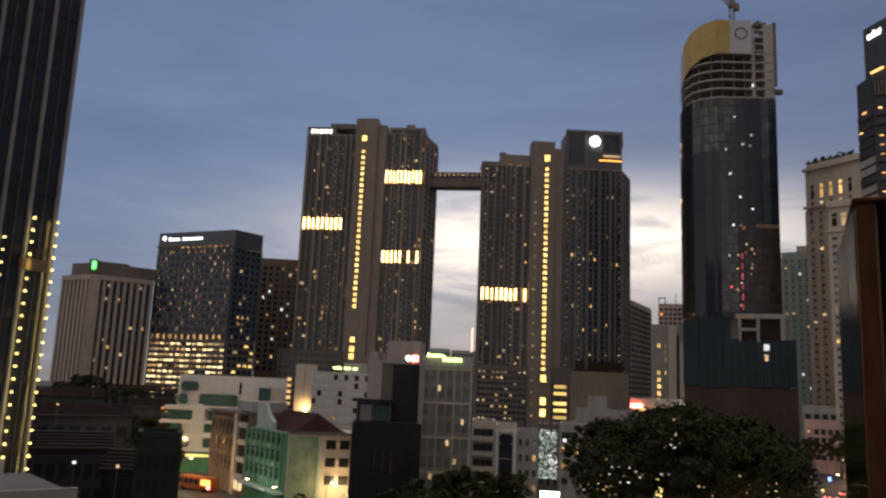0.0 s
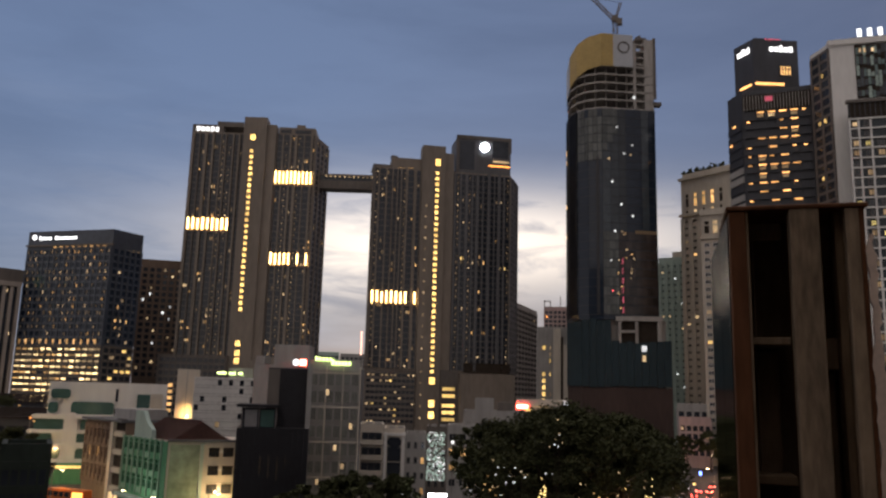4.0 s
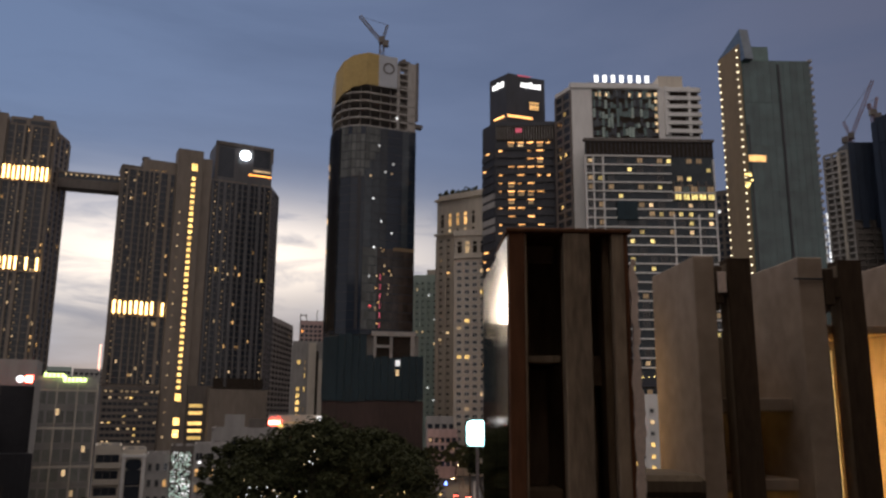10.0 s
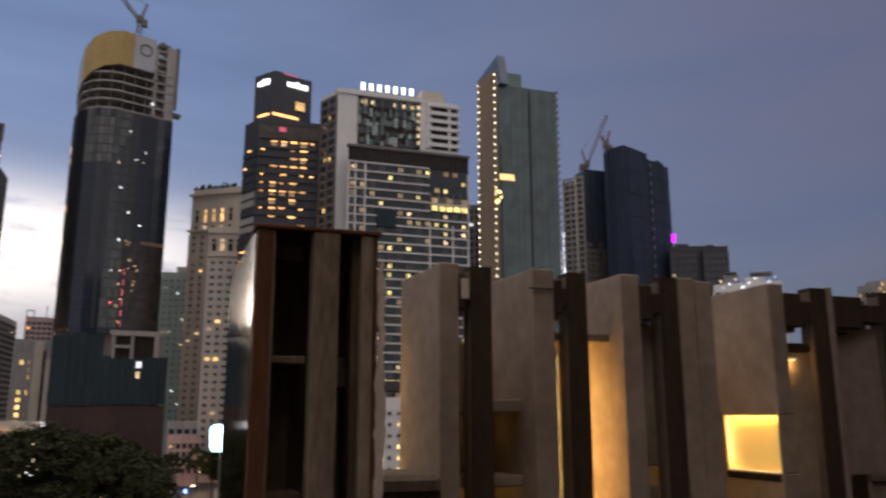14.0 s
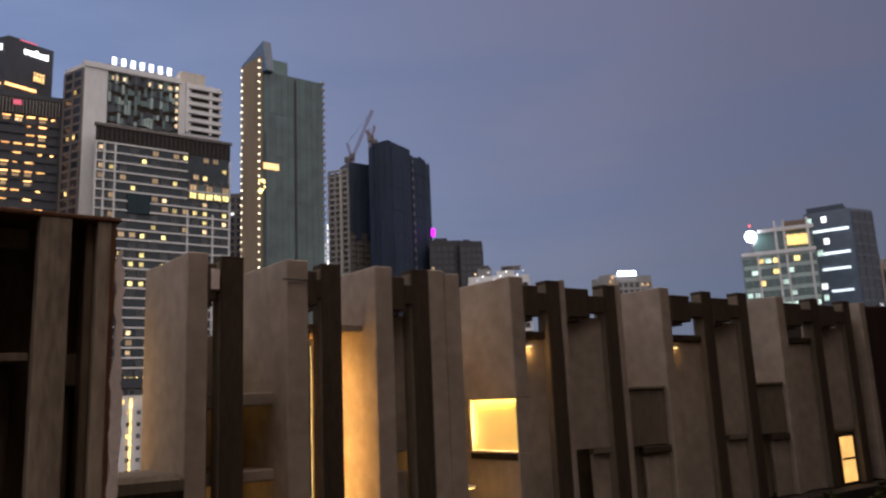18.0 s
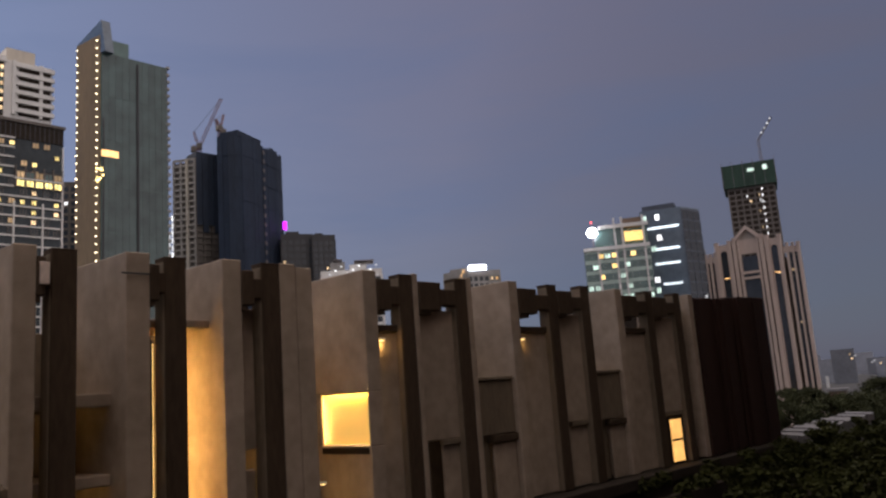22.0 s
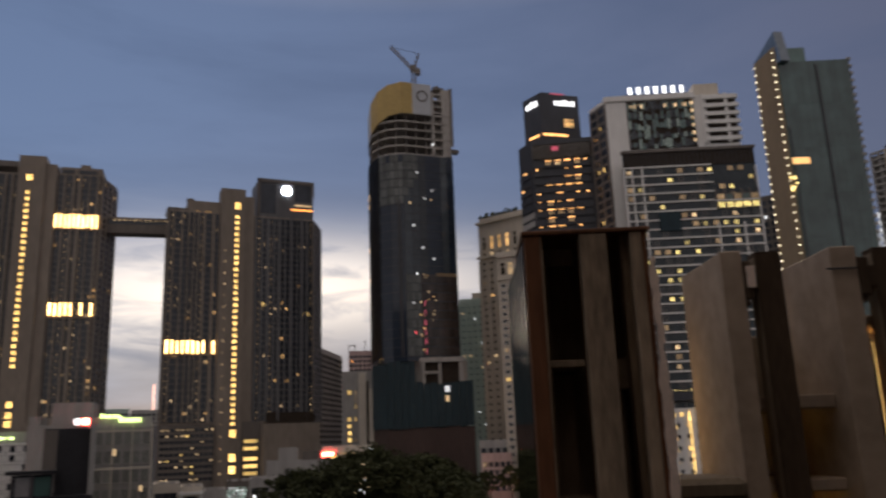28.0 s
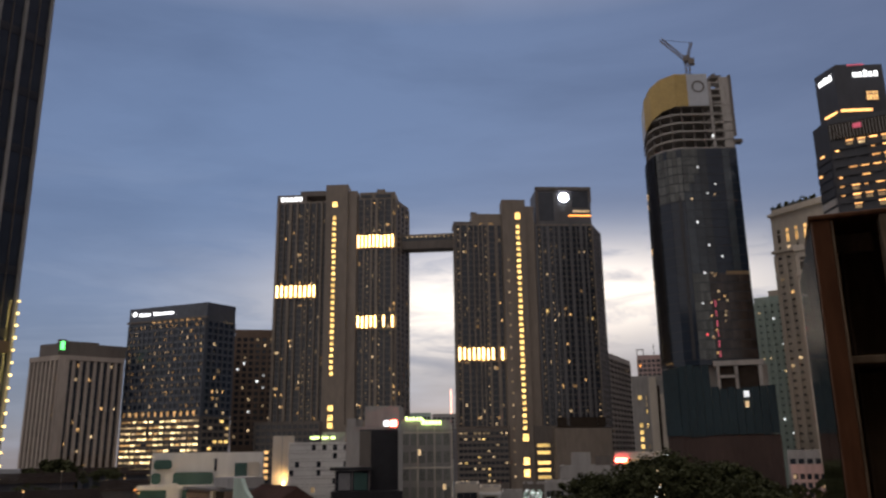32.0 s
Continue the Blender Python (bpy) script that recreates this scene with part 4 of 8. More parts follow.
slabs(axr, "lift_shaft", M["tower_brown"], m, [(27.7, 40.8, -3.4, 6, 0, 163.4)], "plain brown lift shaft")
slabs(axr, "shaft_flank", M["tower_brown"], m, [(40.8, 46, -1.8, 6, 0, 160)])
stair_windows(axr, m, 35.3, 37.4, 36, 149, 3.25, -3.4)
for z in (12, 18, 30):
    put("stair_window", window(M["tower_brown"], G["stair"], 0, 1), m, 34.8, 38.2, -3.65, -3.35, z, z + 4.2, axr)
put("stair_window", window(M["tower_brown"], G["stair"], 1, 0), m, 34.9, 38.1, -3.65, -3.35, 151.5, 156, axr)
slabs(axr, "roof_block", M["tower_brown"], m, [(11, 27.5, 0.3, 16, 150, 156)])
slabs(axr, "roof_block", M["tower_dark"], m, [(0.5, 11, 0.3, 16, 150, 151.4)])
slabs(axr, "roof_plant", M["tower_dark"], m, [(10.5, 14, 2, 6, 156, 157.5)])
for a, b in ((15, 17.8), (20, 22.8)):
    put("window", window(M["tower_dark"], G["warm"], 1), m, a, b, -0.1, 0.35, 147.5, 150.5 + 0.0, axr)
crown = slabs(axr, "roof_block", M["tower_bluish"], m, [(47.8, 79.4, 0, 18, 150, 170.6)], "dark rooftop block with open frame")
slabs(axr, "roof_frame", M["tower_dark"], m, [(47.6, 79.6, -0.5, 0.4, 170.2, 172.2), (78.4, 79.8, -0.5, 14, 163, 172.2), (47.6, 48.8, -0.5, 1, 150, 172)])
slabs(axr, "roof_slot", M["dark_glass"], m, [(49.5, 58, -0.12, 0.1, 152, 169)])
slabs(axr, "roof_slot", M["dark_glass"], m, [(68.5, 78, -0.12, 0.1, 160, 170)])
put("roof_strip", slab(G["soft"]), m, 69, 78.5, -0.4, 0, 157.2, 158.2, axr)
put("roof_strip", slab(G["orange"]), m, 66.5, 79, -0.3, 0, 154.8, 155.3, axr)
bm = bmesh.new()
bmesh.ops.create_cone(bm, cap_ends=True, segments=28, radius1=2.5, radius2=2.4, depth=0.6, matrix=m @ Matrix.Translation((63.9, -0.5, 165.9)) @ Matrix.Rotation(radians(90), 4, "X"))
part("disc_sign", bm, G["beacon"], axr, "blinding white round sign")
lit_band(axr, m, 1.4, 27.2, 73.2, 79.8, "1111111101")
for a, z in ((50, 99), (52.5, 99), (72, 94.5), (75, 94.5)):
    put("window", window(M["tower_dark"], G["yellow"], 1), m, a, a + 2.0, -0.6, 0, z, z + 2.2, axr)
m2, L2 = fr[1]
facade(axr, m2, 1, L2 - 1, 38, 149, 3, 3.25, M["tower_dark"], M["dark_glass"], WARM, 0.02, pier=0.4, band=0.22, proud=0.6, fill=0.5)
slabs(axr, "podium", M["tower_dark"], m, [(0, 27, -5, 20, 0, 37)])
mp_ = m @ Matrix.Translation((0, -5, 0))
facade(axr, mp_, 1, 27, 9, 36, 11, 3.0, M["tower_dark"], M["dark_glass"], (G["soft"], G["yellow"], G["soft"]), 0.2, pier=0.14, band=0.5, proud=0.4, clump=0.35)
slabs(axr, "podium", M["tower_brown"], m, [(51, 81, -9, 20, 0, 36.5)], "blank brown podium block")
slabs(axr, "podium_gap", M["recess"], m, [(54, 80, -1.6, -0.9, 37.2, 42.5)])
for k in range(5):
    z = 11 + k * 3.6 + (1.6 if k > 2 else 0)
    put("podium_window", window(M["tower_dark"], G["yellow"], 0, 0), m, 41.6, 49.6, -4.2, -3.6, z, z + 2.0, axr)
slabs(axr, "podium", M["tower_dark"], m, [(41, 51, -3.8, 15, 0, 38)])
for k in range(20):
    put("step_light", slab(G["soft"]), m, 30.2, 30.7, -3.6, -3.3, 12 + k * 6.1, 12.9 + k * 6.1, axr)

bridge_a, bridge_b = plan(1.9, 443), plan(-1.65, 440)
mb, Lb = face(bridge_a, bridge_b)
br = thing("sky_bridge", bridge_a + Vector((0, 0, 138)), "dark sky bridge with a row of small lights", "bridge")
slabs(br, "deck", M["tower_dark"], mb, [(-4, Lb + 4, 0, 9, 138, 142.8)])
slabs(br, "roof", M["tower_brown"], mb, [(-4, Lb + 4, -0.5, 9.5, 145.6, 146.4)])
slabs(br, "glazing", M["dark_glass"], mb, [(-4, Lb + 4, 0.3, 8.7, 142.8, 145.6)])
for k in range(11):
    put("bridge_lamp", slab(G["soft"]), mb, 0.6 + k * 2.6, 1.3 + k * 2.6, -0.7, -0.2, 144.6, 145.2, br)

# ---- curved tower under construction ----
arc = [plan(-16.0, 372), plan(-16.02, 362), plan(-16.25, 353.5), plan(-16.75, 348), plan(-17.5, 345), plan(-18.5, 344)]
flat = [plan(-20.76, 348.5), plan(-22.28, 352)]
ptsC = arc + flat + [plan(-21.9, 385), plan(-16.3, 385)]
con, fc = tower("tower_under_construction", "curved dark glass tower with yellow hoarding at its bare top", ptsC)
body(con, "glass_body", M["blue_glass"], ptsC, 58, 152)
body(con, "core", M["concrete_far"], [plan(-17.5, 356), plan(-21.6, 358), plan(-21.4, 380), plan(-17.5, 380)], 58, 174)
rc = random.Random(11)
for k in range(6):
    z = 152.3 + k * 4.0
    bm = bmesh.new()
    prism(bm, ptsC, z - 0.35, z + 0.35)
    part("floor_slab", bm, M["concrete_far"], con)
    for i in range(6):
        a, b = (arc + flat)[i], (arc + flat)[i + 1]
        mm, LL = face(a, b)
        n = max(1, int(LL / 4.5))
        for j in range(n):
            x = LL * (j + 0.5) / n
            put("column", slab(M["tower_dark"]), mm, x - 0.35, x + 0.35, 1.2, 1.9, z, z + 3.6, con)
mt, Lt = face(flat[0], flat[1])
mf, Lf = face(arc[-1], flat[0])
# crown hoardings
for i in range(4):
    a, b = arc[i + 1], arc[i + 2]
    mm, LL = face(a, b)
    tops, lows = (176.2, 180.6, 184.0, 186.2, 187.3), (161.5, 165.2, 168.2, 170.6, 172.0)
    bm = bmesh.new()
    q = [(x, y, z) for y in (-0.6, -0.3) for x, z in ((-0.1, lows[i]), (LL + 0.1, lows[i + 1]), (LL + 0.1, tops[i + 1]), (-0.1, tops[i]))]
    q = [bm.verts.new(mm @ Vector(v)) for v in q]
    bm.faces.new(q[:4])
    bm.faces.new(q[4:][::-1])
    for k in range(4):
        bm.faces.new((q[k], q[(k + 1) % 4], q[4 + (k + 1) % 4], q[4 + k]))
    part("hoarding", bm, M["hoarding_gold" if i else "hoarding_white"], con, "yellow printed hoarding" if i else "pale printed hoarding")
slabs(con, "hoarding", M["hoarding_gold"], mf, [(-0.1, 5.3, -0.6, -0.3, 172, 187.4)], "yellow printed hoarding")
slabs(con, "hoarding", M["hoarding_white"], mf, [(5.3, 14.4, -0.62, -0.32, 172, 187.3)], "white hoarding with a ring mark")
mm, LL = face(arc[0], arc[1])
slabs(con, "hoarding", M["hoarding_white"], mm, [(0, LL, -0.5, -0.2, 161, 177)])
bm = bmesh.new()
ring_m = mf @ Matrix.Translation((10.1, -0.7, 181.2)) @ Matrix.Rotation(radians(90), 4, "X")
for r0, r1 in ((2.2, 2.8),):
    n = 32
    v = [[bm.verts.new(ring_m @ Vector((r * math.cos(2 * math.pi * i / n), r * math.sin(2 * math.pi * i / n), h))) for i in range(n)] for r, h in ((r0, 0), (r1, 0), (r1, 0.15), (r0, 0.15))]
    for i in range(n):
        for a, b in ((0, 1), (1, 2), (2, 3), (3, 0)):
            bm.faces.new((v[a][i], v[a][(i + 1) % n], v[b][(i + 1) % n], v[b][i]))
part("ring_mark", bm, M["tower_dark"], con)
slabs(con, "core_top", M["concrete_far"], mt, [(0.4, 1.6, 0, 1, 150, 184), (5.6, 9.6, 0, 6, 150, 186), (0.4, 9.6, 4, 7, 150, 180)])
for k in range(4):
    slabs(con, "core_beam", M["concrete_far"], mt, [(0.4, 9.6, 0.2, 4, 173.5 + k * 3.2, 174.1 + k * 3.2)])
slabs(con, "hoist_mast", M["tower_dark"], mt, [(9.7, 10.9, 0, 1.2, 158, 187)])
slabs(con, "loading_deck", M["tower_dark"], mt, [(9, 13.2, 0, 3, 154.8, 156.4)])
slabs(con, "roof_stack", M["tower_dark"], mt, [(2, 7, 1, 5, 186, 187.3), (3.4, 5, 2, 4, 187.3, 188.6)])
# glass panels over the curved body: mullion lines and floor lines
for i in range(len(arc) + 1):
    a, b = (arc + flat)[i], (arc + flat)[i + 1]
    mm, LL = face(a, b)
    n = max(1, int(LL / 3.0))
    for j in range(n):
        put("glass_panel", slab(M["office_glass"] if rc.random() < 0.5 else M["blue_glass"]), mm, LL * j / n + 0.12, LL * (j + 1) / n - 0.12, -0.12, 0.1, 60, 152, con)
    for k in range(23):
        put("floor_line", slab(M["black_clad"]), mm, 0, LL, -0.16, 0.0, 60 + k * 4.0, 60.18 + k * 4.0, con)
# proud upright fins, added to cut the bright reflection at a glancing view
for i in range(3):
    mm, LL = face(arc[i], arc[i + 1])
    for j in range(5):
        put("glass_fin", slab(M["black_clad"]), mm, LL * j / 5, LL * j / 5 + 0.2, -0.75, 0.1, 60, 152, con)
# paler panes high on the curve
for i in (3, 4):
    mm, LL = face(arc[i], arc[i + 1])
    for j in range(3):
        for k in range(6 if j < 2 else 5):
            put("pale_pane", slab(M["pale_glass"]), mm, LL * j / 3 + 0.1, LL * (j + 1) / 3 - 0.1, -0.3, 0.05, 128.4 + k * 4, 132.0 + k * 4, con)
for j in range(6):
    for k in range(5 - j // 2):
        put("pale_pane", slab(M["pale_glass"]), mf, 0.1 + j * 1.15, 1.15 + j * 1.15, -0.3, 0.05, 132.4 + (k + j // 2) * 4, 136 + (k + j // 2) * 4, con)
# reflections put into the panes' colour: brown on the lower right, paler beside the seam
for j in range(5):
    for k in range(9):
        put("pale_pane", slab(M["pale_glass"]), mf, 0.1 + j * 1.35, 1.35 + j * 1.35, -0.3, 0.05, 60.4 + k * 4, 64.0 + k * 4, con)
for j in range(5):
    for k in range(9):
        put("brown_pane", slab(M["brown_glass"]), mf, 6.9 + j * 1.5, 8.3 + j * 1.5, -0.28, 0.05, 60.4 + k * 4, 64.0 + k * 4, con)
for j in range(4):
    for k in range(9):
        put("brown_pane", slab(M["brown_glass"]), mt, 0.1 + j * 2.4, 2.4 + j * 2.4, -0.28, 0.05, 60.4 + k * 4, 64.0 + k * 4, con)
# small glowing marks for warm lights mirrored in the brown panes
for k in range(14):
    x, z = rc.uniform(6, 13.5), rc.uniform(62, 96)
    put("lit_panel", slab(G["warm"] if rc.random() < 0.6 else G["soft"]), mf, x, x + 0.5, -0.4, -0.1, z, z + 0.6, con)
for s, z in ((6.3, 143), (13.2, 135), (9.5, 131), (12.5, 130.5), (2.5, 128.5), (4, 118), (8, 108), (13, 103), (5, 96), (10, 88), (3, 83), (12, 78)):
    put("lit_panel", slab(G["white"] if rc.random() < 0.4 else G["soft"]), mf, s, s + 0.65, -0.35, -0.1, z, z + 0.8, con)
for i in range(5):
    mm, LL = face(arc[1], arc[2])
    put("work_lamp", slab(G["warm"]), mm, 0.2, 1.0, -0.8, -0.2, (135, 131, 110, 96, 137)[i], (137, 133, 112, 97.5, 138)[i], con)
put("work_lamp", slab(G["white"]), mf, 14.2, 14.9, -0.9, -0.3, 157, 158.2, con)
slabs(con, "dark_strip", M["black_clad"], face(arc[4], arc[5])[0], [(3.4, 4.6, -0.35, 0.1, 60, 130)])
# gold strip painted in for a reflection across the glass
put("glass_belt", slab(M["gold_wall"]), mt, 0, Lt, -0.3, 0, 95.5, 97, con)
for k in range(6):
    put("red_lamp", slab(G["pink"]), mf, 8.3, 8.62, -0.4, -0.1, 61 + k * 4.2, 63.5 + k * 4.2, con)
put("red_lamp", slab(G["red"]), mf, 3.7, 4.2, -0.5, -0.1, 70, 70.7, con)
# podium wrapped in netting
ptsP = [plan(-15.98, 352), plan(-17.0, 344), plan(-23.07, 346), plan(-22.9, 385), plan(-16.2, 385)]
body(con, "podium", M["site_wall"], ptsP, 0, 30)
mpod, Lp = face(ptsP[1], ptsP[2])
body(con, "podium_frame", M["concrete_far"], [plan(-16.3, 356), plan(-17.1, 348), plan(-22.7, 350), plan(-22.6, 383), plan(-16.4, 383)], 30, 58)
slabs(con, "bare_floor", M["concrete_far"], mpod, [(14, 33.5, 0.4, 20, 57.4, 59.4), (15, 16.2, 0.5, 1.5, 48, 57.5), (22, 23.2, 0.5, 1.5, 48, 57.5), (31, 32.8, 0.5, 1.5, 48, 57.5), (15, 23, 0.5, 1.5, 52.5, 53.6)])
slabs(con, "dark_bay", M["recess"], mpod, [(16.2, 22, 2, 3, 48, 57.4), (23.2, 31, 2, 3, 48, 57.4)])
rn = random.Random(3)
for j in range(12):
    x0 = j * Lp / 12
    h = 48.5 + rn.uniform(-0.6, 0.8) + (9.5 if j < 4 else 0)
    slabs(con, "safety_net", M["net_green"], mpod, [(x0, x0 + Lp / 12 - 0.15, -0.6 + rn.uniform(-0.15, 0.15), 0.2, 29.5 + rn.uniform(0, 1), h)], "green scaffold netting")
mside, Ls = face(ptsP[0], ptsP[1])
slabs(con, "safety_net", M["net_green"], mside, [(0, Ls, -0.4, 0.2, 30, 57)], "green scaffold netting")
put("site_lamp", slab(G["white"]), mpod, 24.4, 26.4, -1.2, -0.7, 44.5, 47, con)
put("site_lamp", slab(G["soft"]), mpod, 24.6, 26, -1.2, -0.7, 40.5, 43, con)


def truss(bm, a, b, w, n):
    """A square lattice boom from a to b."""
    a, b = Vector(a), Vector(b)
    d = (b - a).normalized()
    u = d.cross(Vector((0, 0, 1)))
    u = u.normalized() if u.length > 0.01 else Vector((1, 0, 0))
    v = d.cross(u)
    c = [(u * sx + v * sy) * w / 2 for sx, sy in ((-1, -1), (1, -1), (1, 1), (-1, 1))]

    def stick(p, q, r):
        k = (q - p).normalized()
        e = k.cross(Vector((0.3, 0.5, 0.8))).normalized() * r
        g = k.cross(e)
        vs = [[bm.verts.new(o + h) for h in (e, g, -e, -g)] for o in (p, q)]
        for i in range(4):
            bm.faces.new((vs[0][i], vs[0][(i + 1) % 4], vs[1][(i + 1) % 4], vs[1][i]))
    for o in c:
        stick(a + o, b + o, 0.16)
    for i in range(n):
        p, q = a.lerp(b, i / n), a.lerp(b, (i + 1) / n)
        for j in range(4):
            stick(p + c[j], q + c[(j + 1) % 4], 0.1)


def crane(at, z0, mast, jib_dir, jib_len, jib_up, label, mat, counter=7.0):
    t = thing("tower_crane", at + Vector((0, 0, z0)), label, "crane")
    top = at + Vector((0, 0, z0 + mast))
    bm = bmesh.new()
    truss(bm, at + Vector((0, 0, z0)), top, 1.8, 9)
    part("mast", bm, mat, t)
    d = Vector((math.cos(jib_dir), math.sin(jib_dir), 0))
    bm = bmesh.new()
    truss(bm, top, top + d * jib_len * math.cos(jib_up) + Vector((0, 0, jib_len * math.sin(jib_up))), 1.3, 14)
    part("jib", bm, mat, t)
    bm = bmesh.new()
    truss(bm, top, top - d * counter + Vector((0, 0, 0.5)), 1.6, 4)
    part("counter_jib", bm, mat, t)
    bm = bmesh.new()
    truss(bm, top, top + d * -2.5 + Vector((0, 0, 9)), 0.9, 5)
    part("a_frame", bm, mat, t)
    mm = Matrix.Translation(top) @ Matrix.Rotation(jib_dir, 4, "Z")
    slabs(t, "counterweight", M["tower_dark"], mm, [(-counter - 1.2, -counter + 1.6, -1.3, 1.3, -2.2, 0.6)])
    slabs(t, "cab", M["tower_dark"], mm, [(-1.2, 1.6, -1.4, 1.4, -0.4, 2.4)])
    bm = bmesh.new()
    e = top + d * jib_len * math.cos(jib_up) + Vector((0, 0, jib_len * math.sin(jib_up)))
    p0 = top + d * -2.5 + Vector((0, 0, 9))
    rot = (e - p0).to_track_quat("Z", "Y").to_matrix().to_4x4()
    bmesh.ops.create_cone(bm, cap_ends=True, segments=5, radius1=0.1, radius2=0.1, depth=(e - p0).length, matrix=Matrix.Translation((p0 + e) / 2) @ rot)
    part("pendant", bm, M["ladder"], t)
    return t


crane(plan(-19.55, 358), 172, 28, radians(160), 17, radians(50), "tower crane on the tower under construction", M["steel"], 2.0)

# ---- dark hotel block with lit lower floors ----
ptsA = closed_plan((20.87, 447), (15.85, 414), (13.95, 425), depth=24)
pp, fp = tower("hotel_block", "dark glass hotel block with lit lower floors", ptsA, "hotel")
body(pp, "wall", M["navy_clad"], ptsA, 0, 100)
m, L = fp[0]
facade(pp, m, 0.5, L - 0.5, 44, 91, 15, 3.4, M["navy_clad"], M["blue_glass"], (G["soft"], G["dim"], G["dim"], G["dim"], G["warm"]), 0.66, pier=0.2, band=0.3, proud=0.5, fill=0.34)
facade(pp, m, 0.5, L - 0.5, 12, 43, 14, 2.8, M["tower_dark"], M["dark_glass"], (G["soft"], G["cream_lit"], G["cream_lit"], G["warm"]), 0.94, pier=0.08, band=0.46, proud=0.5, fill=0.99, mull=2)
slabs(pp, "cornice", M["tower_dark"], m, [(-0.4, L + 0.4, -1, 0.5, 92, 93)])
bars(pp, m, 6.6, 29.2, 95.6, 97.3, -0.1, G["sign"], (1, 0.75, 0.75, 0.75, 0, 1, 0.75, 0.75, 0.75, 0.75, 0.75, 0.75), gap=0.25)
bm = bmesh.new()
bmesh.ops.create_cone(bm, cap_ends=True, segments=6, radius1=1.4, radius2=1.3, depth=0.4, matrix=m @ Matrix.Translation((3.8, -0.3, 97)) @ Matrix.Rotation(radians(90), 4, "X"))
part("sign_emblem", bm, G["sign"], pp)
for k in range(9):
    put("crown_lamp", slab(G["warm"]), m, 16 + k * 3.6, 17.4 + k * 3.6, -0.5, -0.1, 91.6, 92.2, pp)
for k in range(12):
    put("up_light", slab(G["warm"]), m, 2 + k * 4.0, 2.5 + k * 4.0, -0.9, -0.5, 44, 46.4, pp)
m2, L2 = fp[1]
facade(pp, m2, 0.5, L2 - 0.5, 44, 91, 5, 3.4, M["navy_clad"], M["blue_glass"], (G["soft"], G["warm"]), 0.18, pier=0.3, band=0.3, proud=0.5, fill=0.5)
facade(pp, m2, 0.5, L2 - 0.5, 20, 43, 5, 3.1, M["tower_dark"], M["dark_glass"], (G["yellow"], G["soft"]), 0.45, pier=0.14, band=0.35, proud=0.5, fill=0.95)
put("roof_strip", slab(G["soft"]), m2, 9, 16, -0.3, 0, 90.5, 91.2, pp)

# ---- pale ribbed office block with a green sign ----
ptsW = closed_plan((26.38, 456), (24.75, 438), (24.45, 438), (21.1, 445), depth=26)
wh, fw = tower("office_block", "pale ribbed office block with a green sign", ptsW, "office block")
body(wh, "wall", M["recess"], ptsW, 0, 72)
for i, cols in ((0, 7), (2, 8)):
    m, L = fw[i]
    for c in range(cols + 1):
        put("rib", slab(M["stone"]), m, L * c / cols - 0.75, L * c / cols + 0.75, -1.4, 0.3, 20, 72, wh)
    facade(wh, m, 0.8, L - 0.8, 26, 71, cols, 3.5, M["grey"], M["dark_glass"], (G["warm"], G["soft"]), 0.11, pier=0.3, band=0.35, proud=0.3, fill=0.6, piers=False, bands=False)
    put("cornice", slab(M["stone"]), m, -0.8, L + 0.8, -1.6, 1, 71.6, 74, wh)
m, L = fw[1]
slabs(wh, "corner_wall", M["stone"], m, [(-1.5, L + 1.5, -1.2, 0.5, 10, 74)])
ptsWt = closed_plan((26.07, 452), (24.84, 440), (20.9, 447), depth=20)
body(wh, "roof_storey", M["tower_dark"], ptsWt, 74.5, 80.3)
m, L = face(ptsWt[1], ptsWt[2])
slabs(wh, "sign_box", M["tower_dark"], m, [(-1.5, 2.5, -0.6, 2, 75, 82)])
put("sign", slab(G["green_sign"]), m, -0.5, 1.3, -0.95, -0.6, 77, 81, wh, "green lit sign")
slabs(wh, "roof_curve", M["tower_dark"], m, [(0, 18, 1, 12, 80.3, 81.6), (18, 30, 1, 12, 79.8, 80.6)])

# ---- brown block between the hotel and the towers ----
ptsM = closed_plan((13.9, 478), (11.2, 476), depth=20)
mb2, fm = tower("apartment_block", "dark brown mid-rise apartment block behind", ptsM, "apartment block")
body(mb2, "wall", M["brown_brick"], ptsM, 0, 95)
m, L = fm[0]
facade(mb2, m, 0.5, L - 0.3, 30, 92, 6, 3.4, M["brown_brick"], M["dark_glass"], (G["soft"], G["white"]), 0.13, pier=0.35, band=0.35, proud=0.5, fill=0.6)
roof_edge(mb2, M["brown_brick"], ptsM, 95)

# ---- ornate cream apartment tower ----
ptsO = closed_plan((-23.95, 397), (-27.4, 382), (-28.7, 386), depth=24)
apt, fo = tower("apartment_tower", "ornate cream apartment tower with lit arched loggias", ptsO)
body(apt, "wall", M["cream"], ptsO, 0, 132)
m, L = fo[0]
facade(apt, m, 0.6, L - 0.6, 16, 112, 6, 3.3, M["cream"], M["dark_glass"], WARM, 0.09, pier=0.5, band=0.45, proud=0.35, fill=0.8, strips=False, every=True, bands=False)
for z in (113, 131):
    slabs(apt, "cornice", M["cream"], m, [(-0.8, L + 0.8, -1.3, 0.5, z, z + 1.3)])
for k in range(5):
    x = 2.5 + k * 4.6
    put("loggia", window(M["cream"], G["warm"] if k in (1, 2, 3) else M["recess"], 0, 1), m, x, x + 1.9, -0.3, 0.1, 117, 124.5, apt)
    put("loggia", window(M["cream"], G["soft"] if k % 2 else M["recess"], 0), m, x, x + 1.6, -0.3, 0.1, 113.8, 116, apt)
